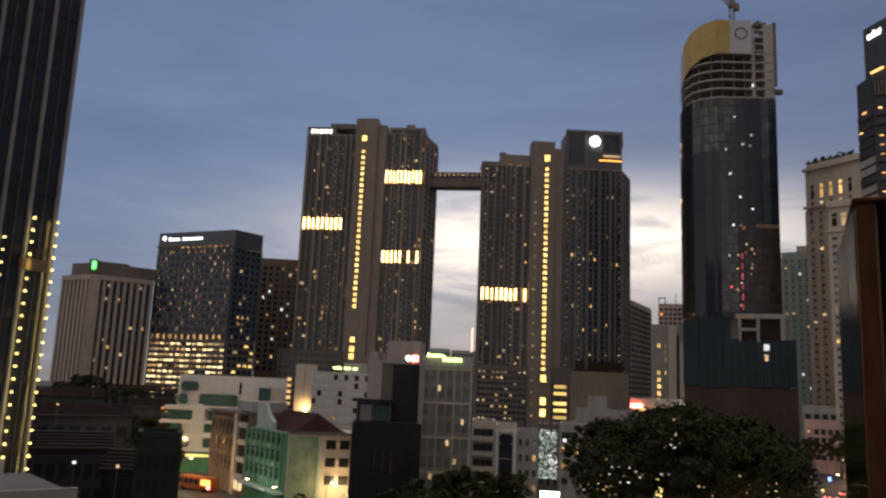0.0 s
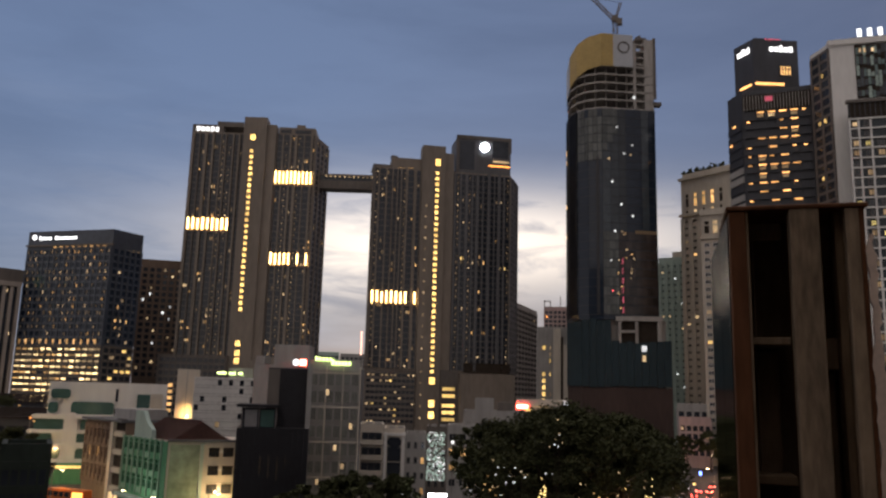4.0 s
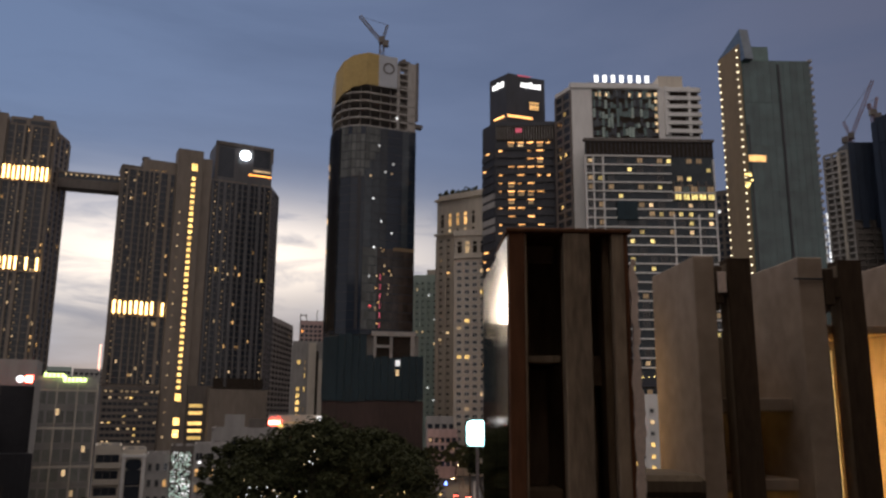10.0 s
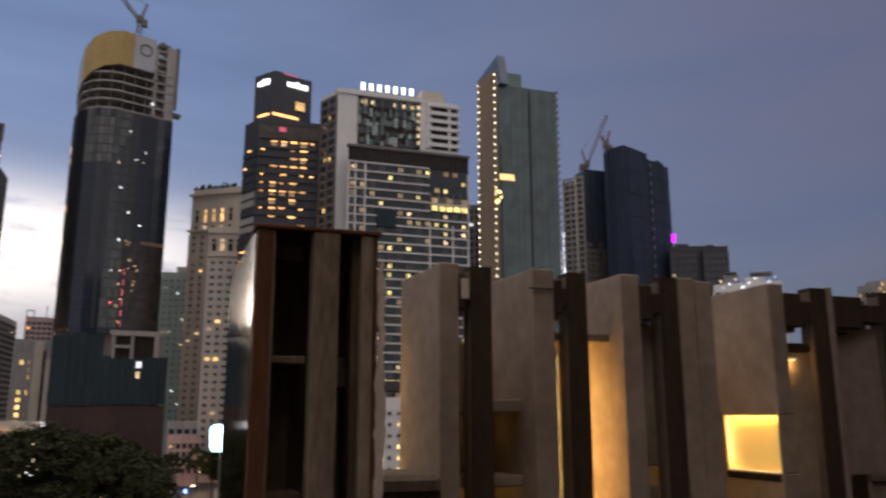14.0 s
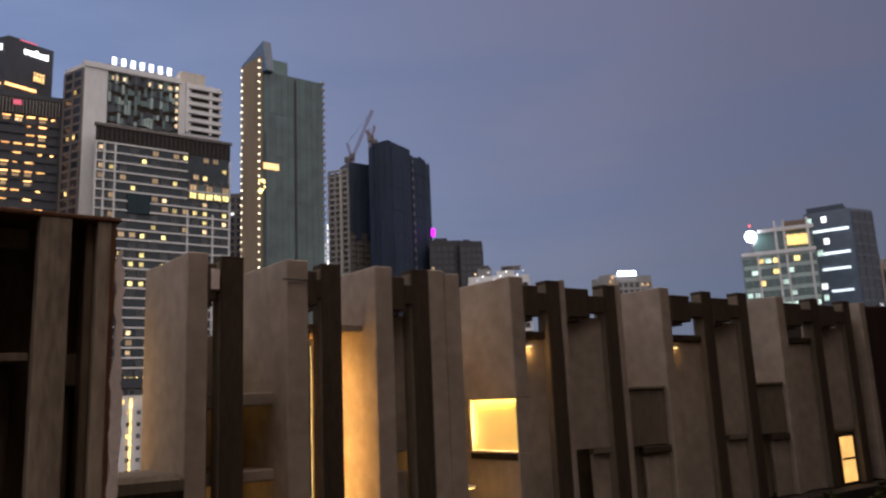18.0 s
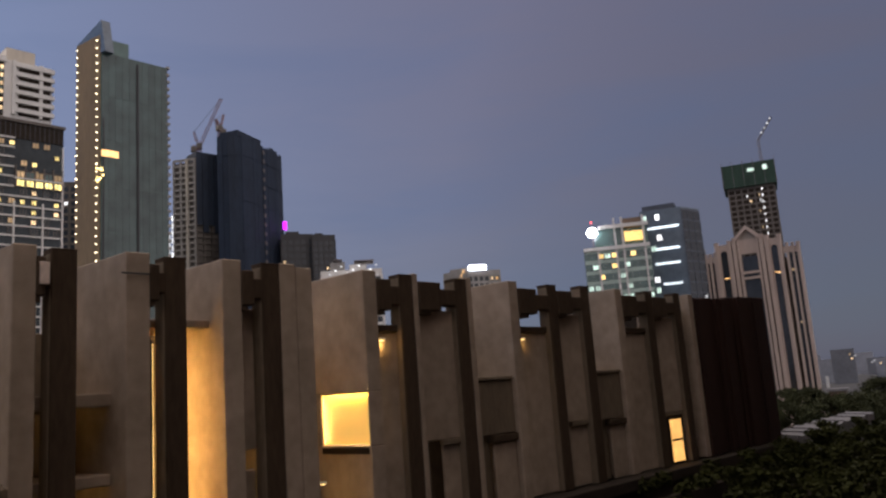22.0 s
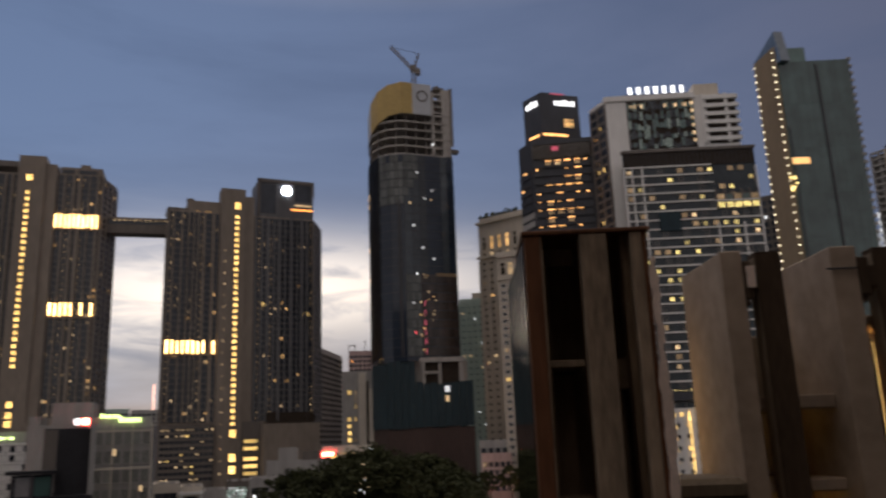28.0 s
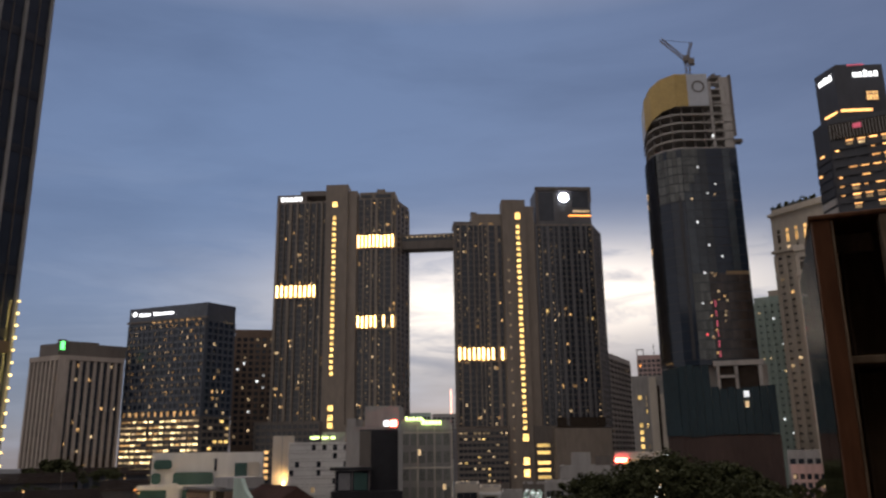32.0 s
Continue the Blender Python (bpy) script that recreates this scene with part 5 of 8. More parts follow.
slabs(apt, "roof_storey", M["cream"], m, [(0.5, L - 0.5, 0.5, 14, 132, 134.5)])
for k in range(7):
    bm = bmesh.new()
    for j in range(26):
        p = m @ Vector((1.5 + k * 3.4 + rc.uniform(-1.3, 1.3), 1.2 + rc.uniform(-0.6, 0.6), 134.6 + abs(rc.gauss(0, 0.9))))
        bmesh.ops.create_icosphere(bm, subdivisions=1, radius=rc.uniform(0.3, 0.6), matrix=Matrix.Translation(p))
    part("roof_shrub", bm, M["leaf"], apt)
ptsO2 = closed_plan((-25.27, 342), (-27.6, 339), depth=30)
body(apt, "front_wall", M["cream"], ptsO2, 0, 102)
m, L = face(ptsO2[0], ptsO2[1])
facade(apt, m, 0.3, L - 0.2, 10, 90, 4, 3.1, M["cream"], M["dark_glass"], (G["soft"], G["yellow"]), 0.05, pier=0.3, band=0.3, proud=0.4, fill=0.9, strips=False, every=True, frame_mat=M["white"])
slabs(apt, "cornice", M["cream"], m, [(-0.5, L + 0.5, -1, 0.4, 91, 92.2), (-0.5, L + 0.5, -1, 0.4, 101, 103.5)])
for k in range(4):
    put("loggia", window(M["cream"], G["soft"] if k == 1 else M["recess"], 0, 1), m, 1 + k * 3.4, 3.2 + k * 3.4, -0.3, 0.1, 93, 99, apt)
    put("loggia", slab(M["recess"]), m, 0.8 + k * 3.4, 3.4 + k * 3.4, -0.25, 0.1, 103.6 - 1.9, 103.2, apt)
ptsO3 = closed_plan((-22.3, 425), (-24.1, 422), depth=20)
nb, fn = tower("apartment_block", "pale green apartment block with small lights", ptsO3, "apartment block")
body(nb, "wall", M["teal_paint"], ptsO3, 0, 98)
m, L = fn[0]
facade(nb, m, 0.5, L - 0.5, 14, 95, 4, 3.3, M["teal_paint"], M["dark_glass"], (G["white"], G["soft"]), 0.16, pier=0.5, band=0.5, proud=0.3, fill=0.6, strips=False, every=True, bands=False)
slabs(nb, "roof_block", M["cream"], m, [(7, 12, 1, 8, 98, 101)])

# ---- dark stepped hotel tower with slanted signs ----
ptsK = closed_plan((-27.29, 317), (-28.24, 308), (-32.7, 309), depth=24)
cap, fk = tower("hotel_tower", "dark stepped hotel tower with warm lit balconies", ptsK, "hotel")
body(cap, "wall", M["tower_black"], ptsK, 0, 141)
ptsK2 = closed_plan((-27.85, 316), (-29.11, 308.5), (-32.0, 316), depth=20)
body(cap, "top_storey", M["tower_black"], ptsK2, 141, 162)
m, L = fk[0 + 1]
rk = random.Random(8)
for r in range(31):
    z = 34 + r * 3.4
    for c in range(6):
        x = 1.0 + c * 3.85
        if z < 132:
            put("balcony_slab", slab(M["tower_black"]), m, x - 0.2, x + 3.1, -0.9, 0.1, z - 0.25, z, cap)
        if c not in (0, 5) and rk.random() < 0.72 and z < 130:
            put("balcony_light", slab(G["balcony"]), m, x + 0.3, x + 2.8, -0.75, -0.3, z + 2.6, z + 2.92, cap)
            if rk.random() < 0.4:
                put("window", window(M["tower_black"], G["dim"] if rk.random() < 0.8 else G["soft"], 2), m, x + 0.3, x + 2.6, -0.35, 0.0, z + 0.9, z + 2.3, cap)
        elif rk.random() < 0.35 and z < 130:
            put("balcony_light", slab(G["balcony"]), m, x + 0.4, x + 1.6, -0.6, -0.3, z + 2.5, z + 2.8, cap)
for c in range(7):
    put("fin_panel", slab(M["tower_black"]), m, 0.2 + c * 3.85, 0.5 + c * 3.85, -0.6, 0.1, 30, 138, cap)
slabs(cap, "louvre_belt", M["recess"], m, [(0.3, L - 0.3, -0.7, 0.1, 133, 139)])
for c in range(22):
    put("louvre", slab(M["grey"]), m, 0.6 + c * 1.06, 0.85 + c * 1.06, -0.9, -0.5, 133, 138.6, cap)
put("red_panel", slab(G["pink"]), m, 8.1, 10.8, -1.1, -0.9, 136, 137.8, cap)
m0, L0 = fk[0]
for r in range(28):
    z = 34 + r * 3.4
    put("floor_band", slab(M["grey"] if rk.random() < 0.35 else M["tower_black"]), m0, 0.3, L0 - 0.3, -0.4, 0.1, z, z + 2.4, cap)
    if rk.random() < 0.5:
        x = rk.uniform(1, 6)
        put("balcony_light", slab(G["balcony"]), m0, x, x + rk.uniform(1.2, 2.6), -0.7, -0.3, z + 2.5, z + 2.95, cap)
mk, Lk = face(ptsK2[1], ptsK2[2])
mk0, Lk0 = face(ptsK2[0], ptsK2[1])
bars(cap, mk, 6.2, 15.6, 157.2, 159.6, -0.1, G["sign"], (0.72, 0.72, 1, 0.72, 0.85), gap=0.34)
bars(cap, mk0, 2.0, 8.8, 156.9, 159.5, -0.1, G["sign"], (0.72, 0.72, 1, 0.72, 0.85), gap=0.34)
put("window", window(M["tower_black"], G["warm"], 3, 1), mk, 10, 14.6, -0.4, 0, 147.5, 151.6, cap)
put("balcony_light", slab(G["balcony"]), mk, 0.5, 11.5, -0.5, 0, 143.6, 144.4, cap)
put("balcony_light", slab(G["balcony"]), mk0, 3, 9, -0.5, 0, 143.6, 144.2, cap)
slabs(cap, "roof_plant", M["tower_black"], mk, [(2, 12, 3, 9, 162, 164)])
put("red_lamp", slab(G["pink"]), mk, 5, 11, 0, 0.4, 162, 162.4, cap)
# ---- white framed hotel tower ----
ptsT = closed_plan((-32.75, 304), (-33.95, 295), (-43.08, 308), depth=24)
tri, ft = tower("hotel_tower", "white framed hotel tower with a lit rooftop sign", ptsT, "hotel")
body(tri, "wall", M["white"], ptsT, 0, 150)
m, L = ft[1]
m0, L0 = ft[0]
facade(tri, m0, 0.6, L0 - 0.4, 30, 148, 2, 3.4, M["tower_dark"], M["dark_glass"], (G["yellow"],), 0.05, pier=0.2, band=0.3, proud=0.4, fill=0.4)
slabs(tri, "mosaic_field", M["recess"], m, [(8.1, 33.5, -0.35, 0.1, 129, 148.6)])
rt = random.Random(21)
for c in range(22):
    for r in range(5):
        h = rt.uniform(1.6, 4.2)
        z = 129.4 + r * 3.85 + rt.uniform(-0.6, 0.6)
        mat = rt.choice((M["green_glass"], M["green_glass"], M["dark_glass"], M["office_glass"], M["teal_paint"]))
        put("mosaic_panel", slab(mat), m, 8.3 + c * 1.14, 9.25 + c * 1.14, -0.5, -0.3, z, min(148.4, z + h), tri)
for k in range(9):
    x = 9 + rt.random() * 23
    put("mosaic_light", slab(G["soft"]), m, x, x + 0.6, -0.7, -0.5, 145.6, 147.0, tri)
for k in range(6):
    put("mosaic_light", slab(G["soft"]), m, 32.3, 33.2, -0.7, -0.5, 131 + k * 3.0, 132.4 + k * 3.0, tri)
slabs(tri, "roof_beam", M["white"], m, [(-0.3, 34.2, -0.6, 4, 149, 151)])
# open terrace decks at the right end
slabs(tri, "deck_shaft", M["recess"], m, [(38.5, 49.2, -0.3, 0.1, 130, 148)])
for k in range(6):
    z = 131 + k * 3.35
    put("deck", slab(M["white"]), m, 37.0, 50.2, -1.2, 0.3, z, z + 1.5, tri)
for x in (36.2, 45.2):
    put("deck_post", slab(M["white"]), m, x, x + 1.1, -1.0, 0.2, 130, 150, tri)
slabs(tri, "roof_plant", M["cream"], m, [(34.8, 44.4, 2, 9, 150, 155.4)])
bars(tri, m, 8.3, 31.4, 151.5, 154.3, -0.2, G["sign"], (1, 1, 1, 1, 1, 1, 1), gap=0.58)
put("sign_rail", slab(M["steel"]), m, 7, 32, -0.3, 0.2, 151.0, 151.3, tri)
ptsT2 = closed_plan((-34.85, 285), (-43.83, 298), depth=14)
body(tri, "lower_block", M["deep_teal"], ptsT2, 0, 124)
m, L = face(ptsT2[0], ptsT2[1])
slabs(tri, "top_louvres", M["recess"], m, [(0.2, L - 0.2, -0.3, 0.1, 118, 124)])
for c in range(30):
    put("louvre", slab(M["tower_black"]), m, 0.4 + c * 1.56, 0.65 + c * 1.56, -0.36, -0.2, 118, 123.6, tri)
slabs(tri, "roof_rim", M["tower_dark"], m, [(-0.4, L + 0.4, -0.8, 1, 123.6, 124.6)])
rows = 30
for r in range(rows + 1):
    z = 118 - r * 3.35
    put("floor_band", slab(M["white"]), m, 0, 31.5 if r < 6 else L, -0.55, 0.1, z - 0.27, z + 0.27, tri)
for r in range(rows):
    z = 118 - (r + 1) * 3.35
    for c in range(13):
        x = 0.5 + c * 3.62
        on = rt.random() < (0.5 if (c >= 9 and 4 <= r <= 7) else 0.11)
        if on or c < 2 or rt.random() < 0.45:
            put("window", window(M["tower_dark"], rt.choice((G["lemon"], G["lemon"], G["soft"])) if on else (G["dim"] if rt.random() < 0.3 else M["office_glass"]), 1), m, x + 0.5, x + (2.1 if on else 2.6), -0.3, 0.05, z + 0.7, z + (2.4 if on else 2.7), tri)
for x in (-0.1, 2.6, 6.2):
    put("grid_post", slab(M["white"]), m, x, x + 0.6, -0.65, 0.1, 20, 117.5, tri)
for x in (31.5, 40.6, 46.9):
    put("grid_post", slab(M["white"]), m, x, x + 0.5, -0.6, 0.1, 20, 96 if x < 46 else 117, tri)
slabs(tri, "green_screen", M["net_green"], m, [(11, 18.5, -0.8, -0.5, 93.8, 100.8)], "green netting panel")
for k in range(5):
    for r in range(2):
        put("lounge_window", window(M["tower_dark"], (G["lemon"], G["dim"], G["lemon"], M["green_glass"])[(k * 2 + r) % 4], 1), m, 32.3 + k * 3.0, 34.9 + k * 3.0, -0.5, -0.15, 101.4 + r * 3.0, 103.8 + r * 3.0, tri)
for k in range(6):
    put("lounge_mullion", slab(M["tower_dark"]), m, 31.8 + k * 3.0, 32.3 + k * 3.0, -0.6, -0.1, 101, 108.5, tri)
put("lounge_rail", slab(M["white"]), m, 31.6, 47.2, -0.65, -0.1, 103.9, 104.4, tri)
# bright narrow windows low down
for k in range(8):
    for c in range(2):
        put("lit_slot", slab(G["yellow"]), m, 17.6 + c * 1.5, 18.5 + c * 1.5, -0.75, -0.5, 8 + k * 2.5, 9.9 + k * 2.5, tri)

# ---- tall green glass tower with light strings ----
ptsG = closed_plan((-44.61, 372), (-46.15, 356), (-50.48, 369), depth=22)
gl, fg = tower("glass_tower", "tall green glass tower with strings of lights", ptsG)
body(gl, "wall", M["green_glass"], ptsG, 0, 180)
m, L = fg[1]
m0, L0 = fg[0]
bm = bmesh.new()
for pts in ([(0, 179.5), (L0 + 3.2, 179.5), (L0 + 0.2, 194.8), (0, 188.5)],):
    lo = [bm.verts.new(m0 @ Vector((x, -0.2, z))) for x, z in pts]
    hi = [bm.verts.new(m0 @ Vector((x, 4.0, z))) for x, z in pts]
    bm.faces.new(lo)
    bm.faces.new(hi[::-1])
    for i in range(4):
        bm.faces.new((lo[i], lo[(i + 1) % 4], hi[(i + 1) % 4], hi[i]))
part("pointed_crest", bm, M["sky_glass"], gl, "pointed roof crest")
slabs(gl, "roof_storey", M["green_glass"], m, [(2.5, 12.5, 0.5, 12, 180, 186.8)])
# the flank's warm uplight is put into its colour
slabs(gl, "uplit_face", M["gold_wall"], m0, [(0.2, L0 - 0.4, -0.35, 0.1, 60, 188)], "stone flank beside bulb strings, warm uplight in its colour")
for k in range(40):
    z = 84 + k * 3.5
    if z < 188:
        for x in (1.0, L0 * 0.86):
            put("string_bulb", slab(G["pearl"]), m0, x, x + 0.42, -0.8, -0.3, z, z + 0.45, gl)
rg = random.Random(5)
for c in range(10):
    for r in range(8):
        x0, z0 = 0.2 + c * L / 10, 20 + r * 20
        put("glass_panel", slab(M["teal_glass"]), m, x0, x0 + L / 10 - 0.1, -0.16 - 0.03 * rg.random(), 0.1, z0, z0 + 19.8, gl)
slabs(gl, "dark_slot", M["black_clad"], m, [(15.6, 16.6, -0.45, 0.1, 20, 178)])
slabs(gl, "dark_slot", M["black_clad"], m, [(0.7, 1.3, -0.4, 0.1, 20, 150)])
slabs(gl, "lit_floor", G["warm"], m, [(0.2, 7.4, -0.6, -0.1, 132.8, 135.6)], "lit amber office floor")
for k in range(12):
    x, z = -2.4 + rg.random() * 2.8, 120.5 + rg.random() * 6.5
    put("cluster_lamp", slab(G["bulb"]), m, x, x + 0.7, -0.9, -0.3, z, z + 0.5, gl)
for k in range(45):
    z = 30 + k * 3.4
    put("balcony_slab", slab(M["grey"]), m, L - 0.3, L + 1.2, -0.4, 6, z, z + 1.1, gl)
for k in range(12):
    put("edge_light", slab(G["white"]), m, L + 1.3, L + 1.7, -0.9, -0.5, 70 + k * 3.4, 72.6 + k * 3.4, gl)
put("lit_strip", slab(G["white"]), m, L + 2.4, L + 2.9, 4, 4.5, 84, 102, gl)
ptsGb = closed_plan((-43.7, 420), (-44.8, 418), depth=14)
gb0, fgb = tower("office_block", "dark grey office block half hidden behind", ptsGb, "office block")
body(gb0, "wall", M["tower_dark"], ptsGb, 0, 138)
facade(gb0, fgb[0][0], 0.2, fgb[0][1] - 0.2, 20, 136, 2, 3.6, M["tower_dark"], M["blue_glass"], (G["white"],), 0.06)

# ---- unfinished grey tower and blue netted tower with cranes ----
ptsU = closed_plan((-50.9, 430), (-52.3, 424), (-53.9, 430), depth=18)
un, fu = tower("tower_under_construction", "unfinished grey concrete tower with open floors", ptsU)
body(un, "wall", M["tower_dark"], ptsU, 0, 152)
for i in (0, 1):
    m, L = fu[i]
    mat = M["concrete_far"] if i == 0 else M["tower_dark"]
    for k in range(40):
        z = 28 + k * 3.2
        put("floor_slab", slab(mat), m, 0, L, -1.0, 0.1, z, z + 1.0, un)
    for c in range(4):
        put("column", slab(mat), m, c * L / 3 - 0.5, c * L / 3 + 0.5, -0.9, 0.1, 20, 153, un)
m, L = fu[1]
slabs(un, "pale_column", M["cream"], fu[0][0], [(7.2, 8.3, -1.5, 0, 20, 153)])
slabs(un, "core", M["net_blue"], m, [(1, L, 1, 12, 150, 158)])
for k in range(4):
    put("safety_net", slab(M["net_blue"]), m, 0.1 + k * L / 4, (k + 1) * L / 4 - 0.05, -1.35 - 0.1 * (k % 2), -1.1, 118 - 4 * (k % 2), 157, un, "dark blue safety netting")
ptsD = [plan(-53.88, 417), plan(-54.6, 412.5), plan(-55.49, 411), plan(-57.98, 440), plan(-58.28, 452)]
ptsD = ptsD + [ptsD[-1] + ptsD[-1].normalized() * 8, ptsD[0] + ptsD[0].normalized() * 25]
dk, fd = tower("tower_under_construction", "tall tower wrapped in dark blue netting", ptsD)
body(dk, "wall", M["net_blue"], ptsD, 0, 161)
rd = random.Random(2)
for i in range(4):
    m, L = fd[i]
    n = max(2, int(L / 3.2))
    for c in range(n):
        put("net_sheet", slab(M["net_blue"]), m, L * c / n + 0.05, L * (c + 1) / n - 0.05, -0.35 - rd.random() * 0.3, 0.1, 20, 162 + rd.uniform(-0.8, 1.2), dk)
    for k in range(11):
        put("net_seam", slab(M["net_blue"]), m, 0, L, -0.68, -0.3, 30 + k * 12.2, 30.1 + k * 12.2, dk)
m, L = fd[2]
slabs(dk, "roof_crown", M["net_blue"], m, [(-1, L * 0.6, 1, 12, 161, 165.4), (L * 0.55, L * 0.62, -0.9, 0.2, 90, 160)])
for k in range(14):
    put("hoist_lamp", slab(M["steel"]), m, L * 0.55, L * 0.6, -1.2, -0.8, 92 + k * 5, 94 + k * 5, dk)
crane(plan(-52.6, 432), 156, 6, radians(-52), 31, radians(67), "red and white tower crane on the unfinished tower", M["crane_red"], 3.0)
crane(plan(-54.05, 422), 161, 8, radians(150), 6, radians(70), "small red tower crane behind the netted tower", M["crane_red"], 2.0)
put("violet_lamp", slab(G["violet"]), Matrix.Translation(plan(-58.42, 432)), -0.8, 0.8, -0.8, 0.8, 116, 120.5, dk)

# ---- lower dark and white blocks along the skyline ----
def simple_block(name, label, v, H, wall, glass, cols, floor, lit, chance, depth=18, z0=8, category="building", extra=(), every=False, pier=0.3, band=0.35, parapet=True, fill=0.65):
    pts = closed_plan(*v, depth=depth)
    t, f = tower(name, label, pts, category)
    body(t, "wall", M[wall], pts, 0, H)
    for i in range(len(v) - 1):
        m, L = f[i]
        n = max(1, int(cols * L / f[0][1])) if i else cols
        facade(t, m, 0.3, L - 0.3, z0, H - 1.5, n, floor, M[wall], M[glass], lit, chance, pier=pier, band=band, proud=0.4, fill=fill, every=every, strips=not every)
    if parapet:
        roof_edge(t, M[wall], pts, H)
    for b in extra:
        slabs(t, "roof_plant", M[b[0]], f[0][0], [b[1:]])
    return t, f, pts


LITE = (G["soft"], G["white"], G["warm"])
simple_block("office_block", "dark office block with stepped roof", ((-58.1, 430), (-60.4, 432)), 112, "black_clad", "dark_glass", 5, 3.5, LITE, 0.08, z0=60, category="office block", extra=(("black_clad", 3, 10, 2, 8, 112, 115),))
simple_block("office_block", "dark office block with stepped roof", ((-60.3, 425), (-61.95, 427)), 110, "black_clad", "dark_glass", 4, 3.5, LITE, 0.1, z0=60, category="office block", extra=(("black_clad", 2, 6, 2, 8, 110, 112.5),))
hb, fhb, _ = simple_block("house_block", "white terraced block with rooftop canopies", ((-60.8, 330), (-65.2, 330)), 75, "white", "dark_glass", 8, 3.2, (G["white"], G["soft"]), 0.35, z0=50, category="apartment block",
             extra=(("grey", 4, 10, 2, 8, 75, 80), ("white", 12, 19, 1, 6, 75, 78.5), ("steel", 5, 9, 1, 9, 80.5, 81), ("steel", 14, 22, 0, 9, 79.6, 80.1)))
for k in range(9):
    put("canopy_lamp", slab(G["white"]), fhb[0][0], 3.5 + k * 2.4, 4.1 + k * 2.4, -0.8, -0.4, 74.2 + (k * 7 % 3) * 1.6, 74.8 + (k * 7 % 3) * 1.6, hb)
t, f, _ = simple_block("domed_block", "round-topped block with a bright roof sign", ((-69.6, 420), (-71.3, 414), (-73.7, 420)), 84, "grey", "dark_glass", 5, 3.5, (G["soft"], G["warm"]), 0.25, z0=60, category="building")
bars(t, f[1][0], 1.5, 10.5, 85.6, 87.6, 0, G["beacon"], (1, 1, 1), gap=0.1)
for k in range(4):
    put("crown_lamp", slab(G["warm"]), f[0][0], 8 + k * 1.2, 8.5 + k * 1.2, -0.5, 0, 78 + k * 2, 79.5 + k * 2, t)
slabs(t, "roof_drum", M["grey"], f[0][0], [(3, 14, 2, 10, 84, 87)])

# ---- green glass office and its taller neighbour ----
ptsB = closed_plan((-79.77, 300), (-84.4, 300), depth=24)
gb, fb = tower("office_building", "green glass office building in white frame with floodlight", ptsB, "office building")
body(gb, "wall", M["green_glass"], ptsB, 0, 72)
m, L = fb[0]
facade(gb, m, 0.3, L - 0.3, 12, 71, 10, 3.9, M["teal_paint"], M["green_glass"], (G["cyan"], G["yellow"], G["cyan"], G["cyan"]), 0.4, pier=0.02, band=0.34, proud=0.25, fill=0.98)
body(gb, "upper_storey", M["green_glass"], closed_plan((-80.6, 302), (-84.3, 302), depth=18), 72, 80)
for x in (5.0, 11.6, 14.4, 22.0):
    put("frame_post", slab(M["white"]), m, x, x + 0.7, -0.8, 0.2, 10, 83 if x > 8 else 72, gb)
for z in (71.2, 79.2):
    put("frame_beam", slab(M["white"]), m, 0 if z < 75 else 6, L, -0.7, 0.3, z, z + 1.3, gb)
slabs(gb, "lit_hall", G["yellow"], m, [(15.4, 22.0, 0.5, 1.2, 74, 77.6)], "bright lit upper hall")
slabs(gb, "glazed_hall", M["green_glass"], m, [(5, 14, 0.6, 1.4, 72.6, 78.6)])
slabs(gb, "roof_screen", M["brown_brick"], m, [(14.5, 21.8, 1, 3, 79, 82.6)])
bm = bmesh.new()
bmesh.ops.create_uvsphere(bm, u_segments=16, v_segments=10, radius=1.9, matrix=m @ Matrix.Translation((3.8, -1.9, 78)))
part("floodlight", bm, G["flood"], gb, "blinding white floodlight")
slabs(gb, "floodlight_mast", M["steel"], m, [(3.6, 4.0, -1.0, -0.6, 72, 76)])
put("red_lamp", slab(G["red"]), m, 3.5, 4.1, -1.4, -0.8, 81.6, 82.4, gb)
ptsB2 = closed_plan((-83.9, 310), (-86.7, 308), (-87.9, 318), depth=18)
gt, fgt = tower("office_tower", "blue glass office tower with white lit floors", ptsB2, "office tower")
body(gt, "wall", M["sky_glass"], ptsB2, 0, 86)
m, L = fgt[0]
facade(gt, m, 0.3, L - 0.3, 10, 85, 6, 3.9, M["sky_glass"], M["sky_glass"], (G["white"], G["cyan"]), 0.08, pier=0.06, band=0.2, proud=0.25, fill=0.98)
for z, a, b in ((78.6, 0.5, 14), (70.4, 3, 13.5), (64.8, 2, 13), (57, 4, 13)):
    put("lit_floor", slab(G["cool"]), m, a + 2, b, -0.6, -0.2, z, z + 0.8, gt)
facade(gt, fgt[1][0], 0.3, fgt[1][1] - 0.3, 10, 85, 3, 3.9, M["navy_clad"], M["dark_glass"], (G["white"],), 0.03, pier=0.1, band=0.2, proud=0.25)
slabs(gt, "roof_plant", M["navy_clad"], m, [(1, 13, 0.6, 9, 86, 88.0)])

# ---- gabled stone building with tall slots ----
ptsGa = closed_plan((-87.9, 345), (-93.95, 338), depth=26)
ga, fga = tower("gabled_building", "pale stone building with tall slots and a gable", ptsGa, "building")
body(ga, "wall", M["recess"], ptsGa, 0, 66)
m, L = fga[0]
